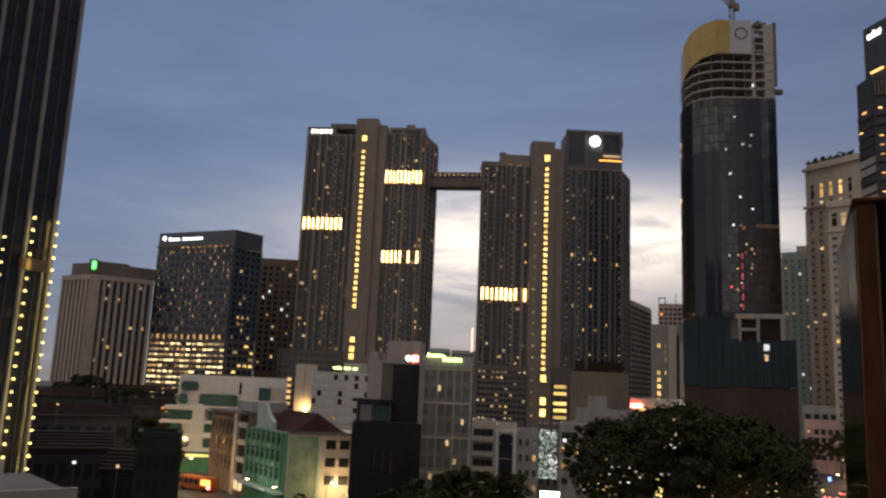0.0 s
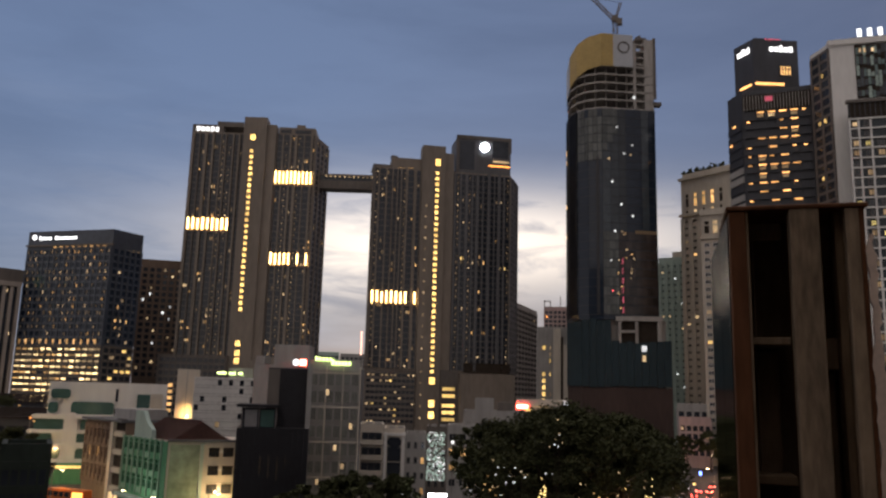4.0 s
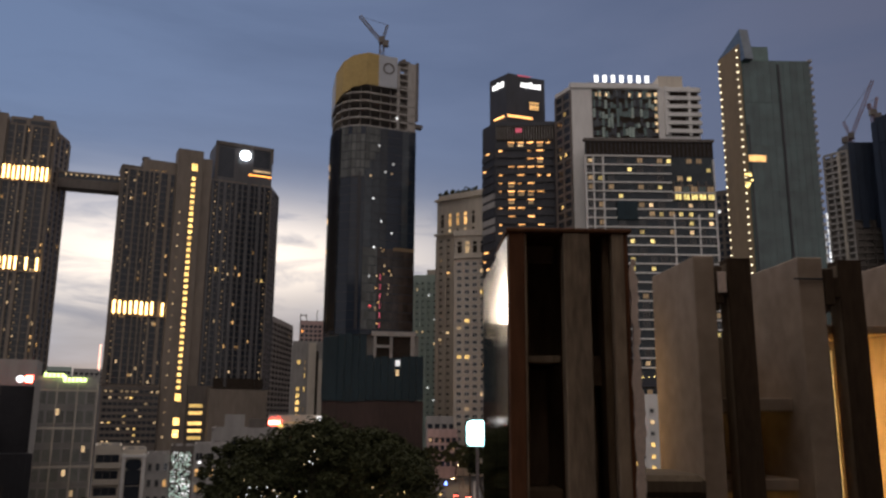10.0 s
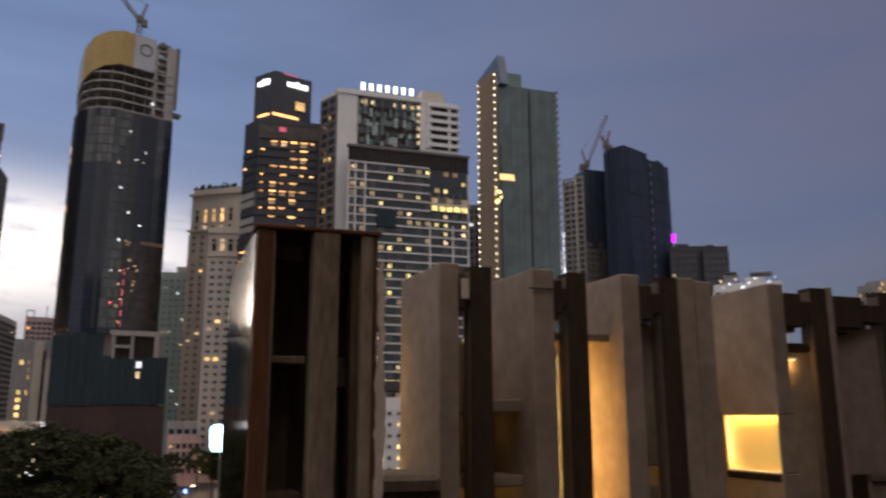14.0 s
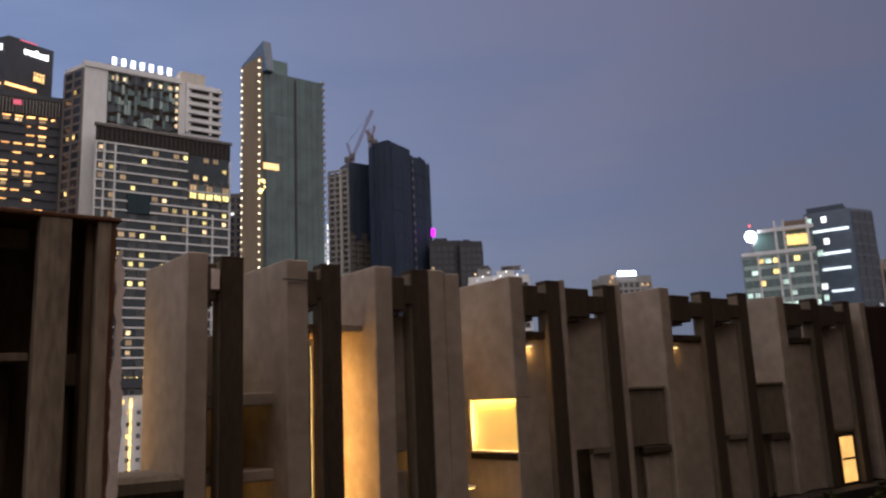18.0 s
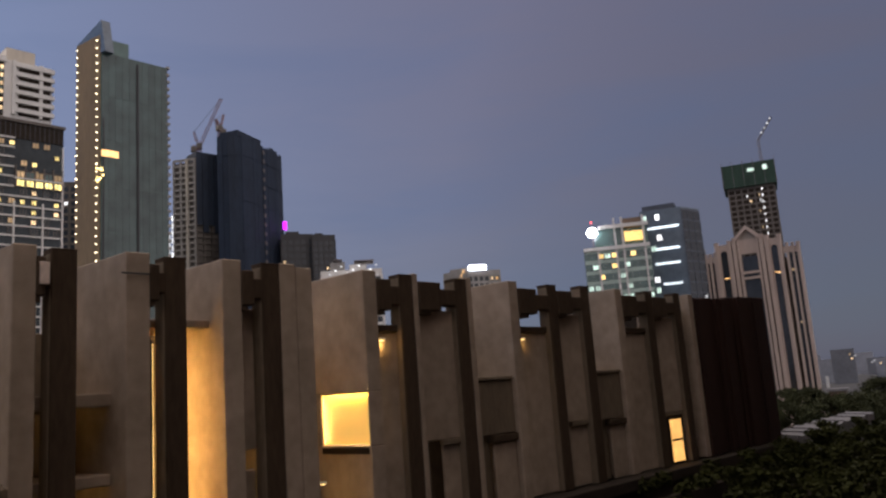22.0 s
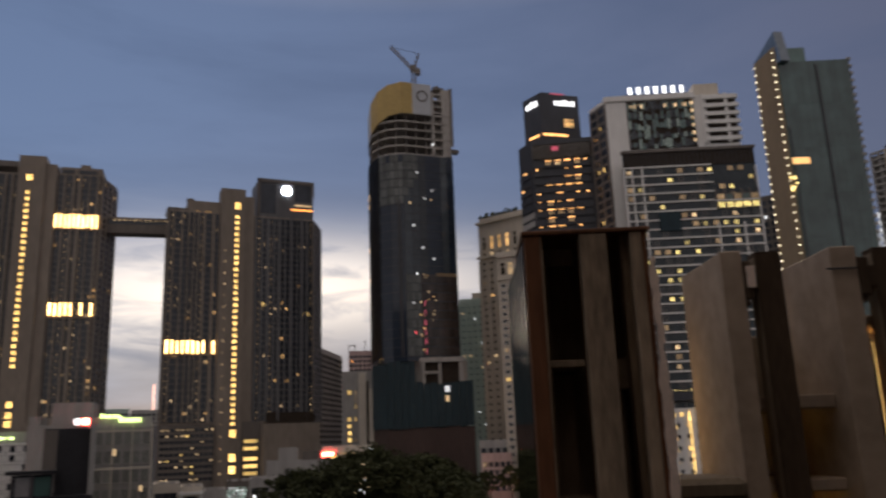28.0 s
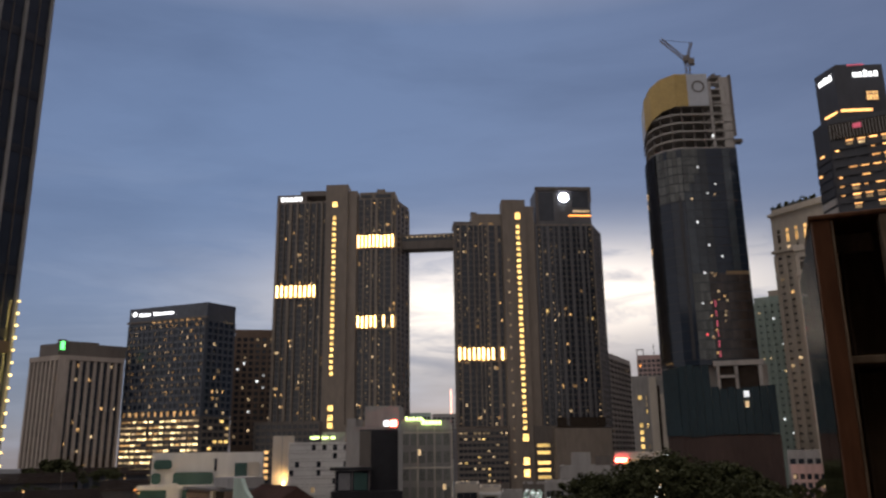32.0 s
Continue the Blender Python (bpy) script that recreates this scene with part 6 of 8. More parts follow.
# slim ribs at the ends, shoulder piers beside arched bays, tall ribs under the gable
for f0, f1, top, out in ((0.0, 0.03, 71.0, 1.5), (0.055, 0.08, 71.0, 1.3), (0.105, 0.13, 71.2, 1.3), (0.13, 0.165, 75.0, 1.9), (0.27, 0.31, 75.2, 1.9), (0.325, 0.36, 76.0, 2.2), (0.375, 0.40, 75.5, 1.7),
                         (0.57, 0.595, 75.5, 1.7), (0.61, 0.645, 76.0, 2.2), (0.66, 0.70, 75.2, 1.9), (0.79, 0.825, 75.0, 1.9), (0.86, 0.885, 71.2, 1.3), (0.92, 0.94, 71.0, 1.3), (0.97, 1.0, 71.0, 1.5)):
    rib = put("stone_rib", slab(M["rose_stone"]), m, f0 * L, f1 * L, -out, 0.4, 0, top, ga)
    put("rib_cap", slab(M["rose_stone"]), m, f0 * L - 0.15, f1 * L + 0.15, -out - 0.12, 0.4, top, top + 0.5, ga)
for f0, f1, top in ((0.0, 0.13, 69.6), (0.31, 0.325, 74.0), (0.645, 0.66, 74.0), (0.825, 1.0, 69.6)):
    put("attic_panel", slab(M["rose_stone"]), m, f0 * L, f1 * L, -0.9, 0.4, top - 1.8, top + 0.6, ga)
for f0, f1 in ((0.165, 0.27), (0.70, 0.79)):
    bm = bmesh.new()
    x0, x1, r = f0 * L, f1 * L, (f1 - f0) * L * 0.36
    xc = (x0 + x1) / 2
    arc_pts = [(xc + r * math.cos(a * math.pi / 10), 70.5 + r * math.sin(a * math.pi / 10)) for a in range(11)]
    outline = [(x1, 70.5), (x1, 74.4), (x0, 74.4), (x0, 70.5)] + arc_pts[::-1]
    v = [[bm.verts.new(m @ Vector((x, y, z))) for x, z in outline] for y in (-1.1, 0.0)]
    bm.faces.new(v[0])
    bm.faces.new(v[1][::-1])
    for k in range(len(outline)):
        n = (k + 1) % len(outline)
        bm.faces.new((v[0][k], v[0][n], v[1][n], v[1][k]))
    part("arch_head", bm, M["rose_stone"], ga, "stone arch over a tall slot")
    for x in (x0, x1 - (f1 - f0) * L * 0.14):
        put("arch_jamb", slab(M["rose_stone"]), m, x, x + (f1 - f0) * L * 0.14, -1.1, 0.2, 0, 70.5, ga)
    put("slot_glass", slab(M["dark_glass"]), m, x0, x1, -0.3, 0.2, 0, 74, ga)
    put("balcony_light", slab(G["warm"]), m, x0 + 0.8, x1 - 0.8, -0.6, -0.4, 60.6, 60.9, ga)
for f0, f1 in ((0.03, 0.055), (0.08, 0.105), (0.885, 0.92), (0.94, 0.97), (0.40, 0.57)):
    put("slot_glass", slab(M["dark_glass"]), m, f0 * L, f1 * L, -0.3, 0.2, 0, 68.5, ga)
put("gable_panel", slab(M["rose_stone"]), m, 0.40 * L, 0.57 * L, -1.0, 0.2, 69.6, 75.4, ga)
bm = bmesh.new()
xa, xb, zb, zt = L * 0.32, L * 0.65, 75.4, 81.0
for (x0, z0), (x1, z1) in (((xa, zb), ((xa + xb) / 2, zt)), (((xa + xb) / 2, zt), (xb, zb))):
    v = []
    for y in (-2.2, 0.5):
        v.append([bm.verts.new(m @ Vector((x, y, z))) for x, z in ((x0, z0 - 1.7), (x1, z1 - 1.7), (x1, z1), (x0, z0))])
    bm.faces.new(v[0])
    bm.faces.new(v[1][::-1])
    for i in range(4):
        bm.faces.new((v[0][i], v[0][(i + 1) % 4], v[1][(i + 1) % 4], v[1][i]))
part("gable", bm, M["rose_stone"], ga)
bm = bmesh.new()
tri_pts = [m @ Vector((x, y, z)) for y in (-0.8, 0) for x, z in ((xa + 0.8, zb - 1), (xb - 0.8, zb - 1), ((xa + xb) / 2, zt - 1.8))]
vv = [bm.verts.new(p) for p in tri_pts]
bm.faces.new(vv[:3])
bm.faces.new(vv[3:][::-1])
for i in range(3):
    bm.faces.new((vv[i], vv[(i + 1) % 3], vv[3 + (i + 1) % 3], vv[3 + i]))
part("gable_field", bm, M["stone"], ga)
for z in (61.4, 59.2):
    put("belt", slab(M["rose_stone"]), m, L * 0.40, L * 0.57, -1.9, 0, z, z + 1.0, ga)
for x, z in ((L * 0.75, 60), (L * 0.88, 60.5), (L * 0.9, 40)):
    put("window", window(M["cream"], G["soft"], 0), m, x, x + 1.6, -0.7, -0.3, z, z + 0.9, ga)
ptsGl = closed_plan((-86.3, 352), (-88.0, 346), depth=14)
body(ga, "side_block", M["grey"], ptsGl, 0, 74)
facade(ga, face(ptsGl[0], ptsGl[1])[0], 0.4, 11, 20, 72, 3, 3.4, M["grey"], M["dark_glass"], (), 0, pier=0.5, band=0.5, every=True, strips=False)

# ---- tower with a green netted crown ----
ptsX = closed_plan((-89.95, 520), (-93.0, 520), depth=26)
gx, fx = tower("tower_under_construction", "unfinished tower with a green netted crown", ptsX)
body(gx, "wall", M["tower_dark"], ptsX, 0, 136)
m, L = fx[0]
facade(gx, m, 0.5, L - 0.5, 60, 134, 7, 3.3, M["tower_dark"], M["recess"], (G["white"], G["soft"]), 0.09, pier=0.25, band=0.3, proud=0.5, fill=0.35)
for k in range(12):
    put("hoist_lamp", slab(G["white"]), m, 19.5, 20.3, -0.9, -0.4, 88 + k * 4, 89 + k * 4, gx)
slabs(gx, "netted_crown", M["net_crown"], m, [(-2, L + 1.5, -2, 24, 135, 149.5)], "green netted crown")
for c in range(6):
    put("net_post", slab(M["steel"]), m, -1.8 + c * (L + 3) / 5, -1.5 + c * (L + 3) / 5, -2.3, -1.9, 134, 151.5, gx)
put("site_lamp", slab(G["cyan"]), m, 13, 17, -2.4, -2.0, 144, 146, gx)
put("site_lamp", slab(G["cyan"]), m, 22, 24.5, -2.4, -2.0, 144, 147, gx)
t = thing("tower_crane", m @ Vector((20, 8, 149)), "far crane jib outlined by small lights", "crane")
bm = bmesh.new()
truss(bm, m @ Vector((22, 8, 140)), m @ Vector((22, 8, 166)), 1.3, 8)
part("mast", bm, M["steel"], t)
bm = bmesh.new()
truss(bm, m @ Vector((22, 8, 165.5)), m @ Vector((31.5, 8, 179)), 0.9, 8)
part("jib", bm, M["steel"], t)
for k in range(4):
    put("jib_lamp", slab(G["white"]), m, 24.2 + k * 2.0, 24.8 + k * 2.0, 7, 7.5, 169.2 + k * 2.8, 170.0 + k * 2.8, t)

# ---- dark glass tower with light strings close on the left ----
ptsN = [plan(42, 98), plan(27.55, 110), plan(27.55, 136), plan(42, 130)]
nt_, fn_ = tower("glass_tower", "dark green glass tower hung with strings of bulbs", ptsN)
body(nt_, "wall", M["dark_glass"], ptsN, 0, 125)
m, L = fn_[0]
for x in (L - 0.11, L - 3.55, L - 6.88, L - 10.0, L - 13.26, L - 16.4, L - 19.7, L - 23.0):
    put("mullion", slab(M["grey"]), m, x - 0.26, x - 0.08, -0.5, 0.1, 0, 124, nt_)
    put("mullion", slab(M["grey"]), m, x, x + 0.11, -0.4, 0.1, 0, 124, nt_)
    put("mullion", slab(M["tower_dark"]), m, x - 1.72, x - 1.66, -0.2, 0.1, 0, 124, nt_)
for r in range(32):
    put("spandrel", slab(M["black_clad"] if r % 2 else M["dark_glass"]), m, 0, L, -0.07, 0.05, 3 + r * 3.9, 4.1 + r * 3.9, nt_)
for x, top in ((L - 0.2, 43.4), (L - 3.3, 43), (L - 6.65, 41)):
    k = 0
    while 8 + k * 1.5 < top:
        put("string_bulb", slab(G["bulb"]), m, x, x + 0.24, -0.82, -0.6, 8 + k * 1.5, 8.24 + k * 1.5, nt_)
        k += 1
    put("light_cable", slab(M["ladder"]), m, x + 0.08, x + 0.12, -0.6, -0.56, 7, top, nt_)
for x in (L - 0.1, L - 3.3):
    d = bpy.data.lights.new("string_light", "AREA")
    d.energy, d.color, d.shape, d.size, d.size_y = 130, (1.0, 0.80, 0.26), "RECTANGLE", 0.12, 35
    o = new("string_light", d)
    o.parent = nt_
    o.matrix_basis = origin_of(nt_).inverted() @ m @ Matrix.Translation((x, -1.15, 25.5)) @ Matrix.Rotation(radians(90), 4, "X")
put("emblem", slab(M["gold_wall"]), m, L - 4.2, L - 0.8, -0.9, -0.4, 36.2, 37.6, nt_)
slabs(nt_, "base_storey", M["cream"], m, [(0, L - 3.2, -1.2, 0.2, 0, 14)])

# ---- low buildings between the balcony and the towers ----
def rounded_panel(bm, m, x0, x1, z0, z1, y0, y1, r, n=5):
    """An upright slab with rounded corners."""
    pts = []
    r = min(r, (x1 - x0) / 2 - 0.01, (z1 - z0) / 2 - 0.01)
    for cx, cz, a0 in ((x1 - r, z1 - r, 0), (x0 + r, z1 - r, 90), (x0 + r, z0 + r, 180), (x1 - r, z0 + r, 270)):
        for i in range(n + 1):
            a = radians(a0 + 90 * i / n)
            pts.append((cx + r * math.cos(a), cz + r * math.sin(a)))
    f = [bm.verts.new(m @ Vector((x, y0, z))) for x, z in pts]
    b = [bm.verts.new(m @ Vector((x, y1, z))) for x, z in pts]
    bm.faces.new(f)
    bm.faces.new(b[::-1])
    for i in range(len(pts)):
        j = (i + 1) % len(pts)
        bm.faces.new((f[i], f[j], b[j], b[i]))


# white building with rounded openings
pts = closed_plan((18.7, 230), (11.57, 228), depth=22)
wb, fw_ = tower("office_building", "white building with rounded dark openings", pts, "office building")
body(wb, "wall", M["white"], pts, 0, 25.2)
m, L = fw_[0]
for i, (x0, x1, z0, z1) in enumerate(((0.6, 5.2, 21.0, 23.4), (0.2, 2.6, 17.3, 20.1), (5.6, 15.8, 16.9, 20.2), (-2.6, 4.6, 13.2, 15.8), (8.2, 15.8, 12.6, 16.0), (-1.6, 1.8, 10.0, 12.4),
                                      (4.6, 15.5, 9.4, 12.2), (-0.4, 4.0, 6.0, 8.6), (7.6, 15.5, 5.2, 8.6), (21.2, 24.4, 18.6, 22.4))):
    bm = bmesh.new()
    rounded_panel(bm, m, x0, x1, z0, z1, -0.95 if i < 9 else -0.4, -0.3, 0.9 if i < 9 else 0.1)
    part("rounded_window", bm, M["green_glass"], wb)
for z0, z1, x0 in ((15.9, 17.0, -3.2), (12.3, 13.2, -4.0), (8.6, 10.0, -3.6), (4.8, 6.0, -2.2)):
    bm = bmesh.new()
    rounded_panel(bm, m, x0, 16.5, z0, z1, -1.6, 1.0, 0.5)
    part("balcony_band", bm, M["white"], wb)
bm = bmesh.new()
rounded_panel(bm, m, 4.3, 7.6, 3, 17.5, -1.3, 0.5, 1.4)
part("rounded_pier", bm, M["white"], wb)
slabs(wb, "slot", M["dark_glass"], m, [(15.9, 16.5, -0.3, 0.1, 20.4, 23.6), (15.9, 16.5, -0.3, 0.1, 17.2, 18.6)])
slabs(wb, "roof_box", M["cream"], m, [(21.0, 27.5, -0.6, 3, 18.2, 18.6), (24.6, 27.6, -0.5, 0.2, 18.6, 22.6)])
put("balcony_lamp", slab(G["street"]), m, -3.3, -2.8, -2.0, -1.7, 11.4, 11.9, wb)
put("balcony_lamp", slab(G["warm"]), m, -2.6, -2.3, -2.0, -1.7, 15.0, 15.4, wb)
slabs(wb, "shop_front", M["green_paint"], m, [(2.5, 14, -3.4, -0.2, 0, 5.0)])
put("shop_light", slab(G["yellow"]), m, 3, 13.5, -3.7, -3.4, 3.9, 4.5, wb)
put("shop_light", slab(G["white"]), m, 0.2, 2.0, -2.7, -2.3, 1, 4.4, wb)

# old shop row: a brown house, then a green one with a pale end wall
A, B, C = plan(16.3, 200), plan(11.2, 158), plan(6.85, 159)
mrow, Lrow = face(A, B)
cut = mrow @ Vector((23.3, 0, 0))
back = mrow.to_3x3() @ Vector((0, 15, 0))
ptsB_ = [A, cut, cut + back, A + back]
brown = thing("shop_house", A, "old brown brick shop house with a flat roof", "shop house", group="old shop row")
body(brown, "wall", M["brown_brick"], ptsB_, 0, 17.0)
m, L = mrow, Lrow
rr = random.Random(9)
for c in range(7):
    x = 0.4 + c * 2.55
    put("pier", slab(M["brown_brick"]), m, x - 0.3, x + 0.3, -0.4, 0.05, 3.8, 16.4, brown)
    if c < 6:
        for r in range(3):
            put("window", window(M["brown_brick"], G["warm"] if rr.random() < 0.06 else M["dark_glass"], 1, 1), m, x + 0.45, x + 2.1, -0.2, 0.05, 5.6 + r * 3.8, 7.9 + r * 3.8, brown)
for r in range(4):
    put("floor_band", slab(M["brown_brick"]), m, 0, 16.2, -0.3, 0.05, 3.9 + r * 3.8, 4.7 + r * 3.8, brown)
put("white_pier", slab(M["cream"]), m, 16.6, 18.2, -0.7, 0.3, 0, 17.0, brown)
for r in range(4):
    put("balcony_bay", slab(M["recess"]), m, 18.4, 23.1, -0.05, 0.3, 4.6 + r * 3.6, 6.9 + r * 3.6, brown)
    put("balcony_rail", slab(M["cream"]), m, 18.3, 23.2, -0.5, 0.05, 3.4 + r * 3.6, 4.4 + r * 3.6, brown)
put("shop_light", slab(G["soft"]), m, 17, 22, -0.4, 0.0, 1.2, 3.0, brown)
slabs(brown, "roof_slab", M["roof_grey"], m, [(-0.8, 23.4, -1.0, 15, 17.0, 17.5)])
slabs(brown, "roof_room", M["grey"], m, [(8, 20, 3, 10, 17.5, 19.6)])

ptsS = [cut, B, C, C + back, cut + back]
row = thing("shop_house", B, "old green shop house with stained end wall and tiled roof", "shop house", group="old shop row")
body(row, "wall", M["cream"], ptsS, 0, 14.5)
slabs(row, "green_front", M["green_paint"], m, [(23.5, L - 0.2, -0.15, 0.1, 0, 14.5)])
for c in range(8):
    x = 23.9 + c * 2.65
    put("pier", slab(M["mint"]), m, x - 0.22, x + 0.22, -0.5, 0.0, 4.2, 14.7, row)
    if c < 7:
        for r in range(3):
            put("window", window(M["green_paint"], M["dark_glass"], 1, 1), m, x + 0.35, x + 2.3, -0.32, -0.12, 5.5 + r * 3.3, 7.9 + r * 3.3, row)
            put("apron", slab(M["green_paint"] if (c + r) % 3 else M["mint"]), m, x + 0.35, x + 2.3, -0.3, -0.12, 4.5 + r * 3.3, 5.4 + r * 3.3, row)
slabs(row, "awning", M["teal_paint"], m, [(23.6, L - 0.3, -1.8, 0, 3.2, 3.7)])
bm = bmesh.new()
outline = [(27.5, 14), (36.2, 14), (36.2, 16.2), (33.4, 17.6), (31.4, 19.7), (27.5, 19.7)]
f1 = [bm.verts.new(m @ Vector((x, 0.2, z))) for x, z in outline]
f2 = [bm.verts.new(m @ Vector((x, 1.0, z))) for x, z in outline]
bm.faces.new(f1)
bm.faces.new(f2[::-1])
for i in range(len(outline)):
    k = (i + 1) % len(outline)
    bm.faces.new((f1[i], f1[k], f2[k], f2[i]))
part("gable_wall", bm, M["teal_paint"], row, "pale green stepped gable wall")
# tiled roof with ridge, stepped in courses
prof = []
for k in range(12):
    prof += [(1.2 + k * 0.5, 14.6 + k * 0.31), (1.2 + k * 0.5, 14.91 + k * 0.31)]
top_y = prof[-1][0]
prof += [(2 * top_y - y, z) for y, z in reversed(prof[:-1])]
bm = bmesh.new()
ends = [[bm.verts.new(m @ Vector((x, y, z))) for y, z in prof] for x in (26, L - 1.2)]
for k in range(len(prof) - 1):
    bm.faces.new((ends[0][k], ends[1][k], ends[1][k + 1], ends[0][k + 1]))
for e in ends:
    bm.faces.new(e)
part("tiled_roof", bm, M["roof_red"], row, "dull red tiled roof")
m, L = face(B, C)
slabs(row, "render_patch", M["stained_green"], m, [(0.3, 5.6, -0.08, 0.1, 0.5, 14.0)], "stained grey green render")
put("down_pipe", slab(M["teal_paint"]), m, 5.7, 6.3, -0.3, 0.05, 0, 14.2, row)
slabs(row, "coping", M["roof_grey"], m, [(-0.2, L + 0.2, -0.3, 0.6, 14.5, 14.9)])
slabs(row, "roof_deck", M["roof_grey"], m, [(0.4, L - 0.2, 0.7, 14, 14.45, 14.6)])
for r in range(3):
    for c in range(2):
        x = 7.2 + c * 2.6
        put("window", window(M["recess"], M["dark_glass"], 2, 1), m, x, x + 1.9, -0.16, 0.05, 5.2 + r * 3.3, 6.9 + r * 3.3, row)
        put("window_hood", slab(M["cream"]), m, x - 0.15, x + 2.05, -0.45, 0.05, 7.05 + r * 3.3, 7.2 + r * 3.3, row)
    put("wall_unit", slab(M["white"]), m, 9.15, 9.7, -0.5, 0, 5.9 + r * 3.3, 6.4 + r * 3.3, row)


def street_lamp(at, h, arm=1.4, energy=0, color=(1.0, 0.72, 0.35), turn=0.0):
    t = thing("street_lamp", at, "slim grey street lamp glowing warm", "street lamp", group="street lamps")
    bm = bmesh.new()
    bmesh.ops.create_cone(bm, cap_ends=True, segments=8, radius1=0.13, radius2=0.07, depth=h, matrix=Matrix.Translation(at + Vector((0, 0, h / 2))))
    part("pole", bm, M["steel"], t)
    mm = Matrix.Translation(at + Vector((0, 0, h))) @ Matrix.Rotation(turn, 4, "Z")
    slabs(t, "arm", M["steel"], mm, [(0, arm, -0.05, 0.05, -0.1, 0.05)])
    head = slabs(t, "lamp_head", M["steel"], mm, [(arm - 0.1, arm + 0.7, -0.17, 0.17, -0.02, 0.14)])
    slabs(head, "lens", G["street"], mm, [(arm, arm + 0.62, -0.14, 0.14, -0.16, -0.02)])
    if energy:
        d = bpy.data.lights.new("street_light", "POINT")
        d.energy, d.color, d.shadow_soft_size = energy, color, 0.3
        o = new("street_light", d)
        o.parent = t
        o.matrix_basis = origin_of(t).inverted() @ mm @ Matrix.Translation((arm + 0.3, 0, -0.5))


street_lamp(plan(8.4, 155.5), 5.6, energy=1300, turn=radians(10))
street_lamp(plan(7.3, 146), 5.0, energy=600, turn=radians(60))
street_lamp(plan(14.35, 163), 5.6, energy=500, color=(0.9, 1.0, 0.85), turn=radians(0))
street_lamp(plan(12.5, 147), 6.0, energy=260, color=(0.45, 1.0, 0.5), turn=radians(40))
street_lamp(plan(18.0, 188), 7.0, energy=2000, turn=radians(20))
street_lamp(plan(19.3, 215), 8.0, energy=2500, turn=radians(20))

# black block with glazed rooftop room
pts = closed_plan((6.91, 140), (2.04, 140), depth=16)
bk, fbk = tower("black_building", "black clad building with glazed rooftop room", pts, "building")
body(bk, "wall", M["black_clad"], pts, 0, 18.0)
m, L = fbk[0]
for c in range(13):
    put("black_rib", slab(M["black_clad"]), m, 0.1 + c * L / 13, 0.3 + c * L / 13, -0.25, 0, 0, 18, bk)
for c in range(9):
    # gold bars stand in for lit slots; their light is only colour
    put("slot_light", slab(M["gold_wall"]), m, 3.4 + c * 0.7, 3.48 + c * 0.7, -0.1, 0, 9.5 + (c * 7 % 5) * 0.5, 13.5, bk) if c % 2 else None
slabs(bk, "roof_room", M["dark_glass"], m, [(0.8, 6.2, 0.4, 6, 18, 21.3)])
for x in (0.6, 3.4, 6.2):
    put("roof_post", slab(M["steel"]), m, x, x + 0.2, 0.2, 0.4, 18, 21.4, bk)
put("curtain", slab(M["fabric"]), m, 1.2, 3.2, 0.3, 0.38, 18.2, 21.0, bk)
put("curtain", slab(M["green_glass"]), m, 3.8, 6.0, 0.3, 0.38, 18.2, 21.0, bk)
slabs(bk, "roof_plate", M["black_clad"], m, [(-0.2, 6.8, -0.3, 7, 21.4, 21.9)])
slabs(bk, "upper_block", M["black_clad"], m, [(4.6, 11.7, 4, 14, 18, 28.2)])
slabs(bk, "upper_band", M["tower_dark"], m, [(4.6, 6.6, 3.9, 4.1, 18.5, 28)])
slabs(bk, "stair_tower", M["grey"], m, [(11.3, 12.1, 2, 10, 10, 29)])

# stepped white party wall behind it
pts = closed_plan((6.0, 182), (2.2, 180), depth=14)
sw, fsw = tower("white_building", "plain white stepped building behind the black block", pts, "building")
m, L = fsw[0]
body(sw, "wall", M["grey"], pts, 0, 30)
slabs(sw, "stepped_wall", M["grey"], m, [(0.2, 2.2, -0.1, 8, 30, 31.8), (4.2, 11.8, -0.1, 8, 30, 34.4)])

# gridded glass hotel with lime sign
pts = closed_plan((2.19, 165), (-1.35, 165), depth=16)
ho, fho = tower("hotel", "gridded glass hotel with lime green roof sign", pts, "hotel")
body(ho, "wall", M["grey"], pts, 0, 30)
m, L = fho[0]
facade(ho, m, 0.2, L - 0.2, 4.5, 28.5, 6, 3.4, M["grey"], M["frosted"], (), 0, pier=0.12, band=0.1, proud=0.3, fill=0.9, every=True, strips=False, mull=3)
for r in range(4):
    put("frame_beam", slab(M["cream"]), m, 0, L, -0.5, 0, 7.6 + r * 6.8, 7.85 + r * 6.8, ho)
for c in (0, 2, 4, 6):
    put("frame_post", slab(M["cream"]), m, c * L / 6 - 0.12, c * L / 6 + 0.12, -0.7, 0, 3, 29.5, ho)
for x, z in ((2.2, 6.2), (5.4, 12.8), (8.3, 17.0), (3.4, 23.6), (7.0, 9.2)):
    put("lit_window", window(M["grey"], G["soft"], 0), m, x, x + 0.7, -0.62, -0.48, z, z + 1.3, ho)
slabs(ho, "roof_screen", M["grey"], m, [(0, L, -0.3, 0.6, 28.6, 30.6)])
bars(ho, m, 0.9, 4.4, 30.5, 31.3, -0.4, G["lime_sign"], (1, 0.8, 0.8, 0.8, 0.8), gap=0.35)
bars(ho, m, 4.2, 8.2, 29.7, 30.6, -0.4, G["lime_sign"], (1.2, 0.8, 0.8, 0.8, 0.8, 0.8), gap=0.35)
bm = bmesh.new()
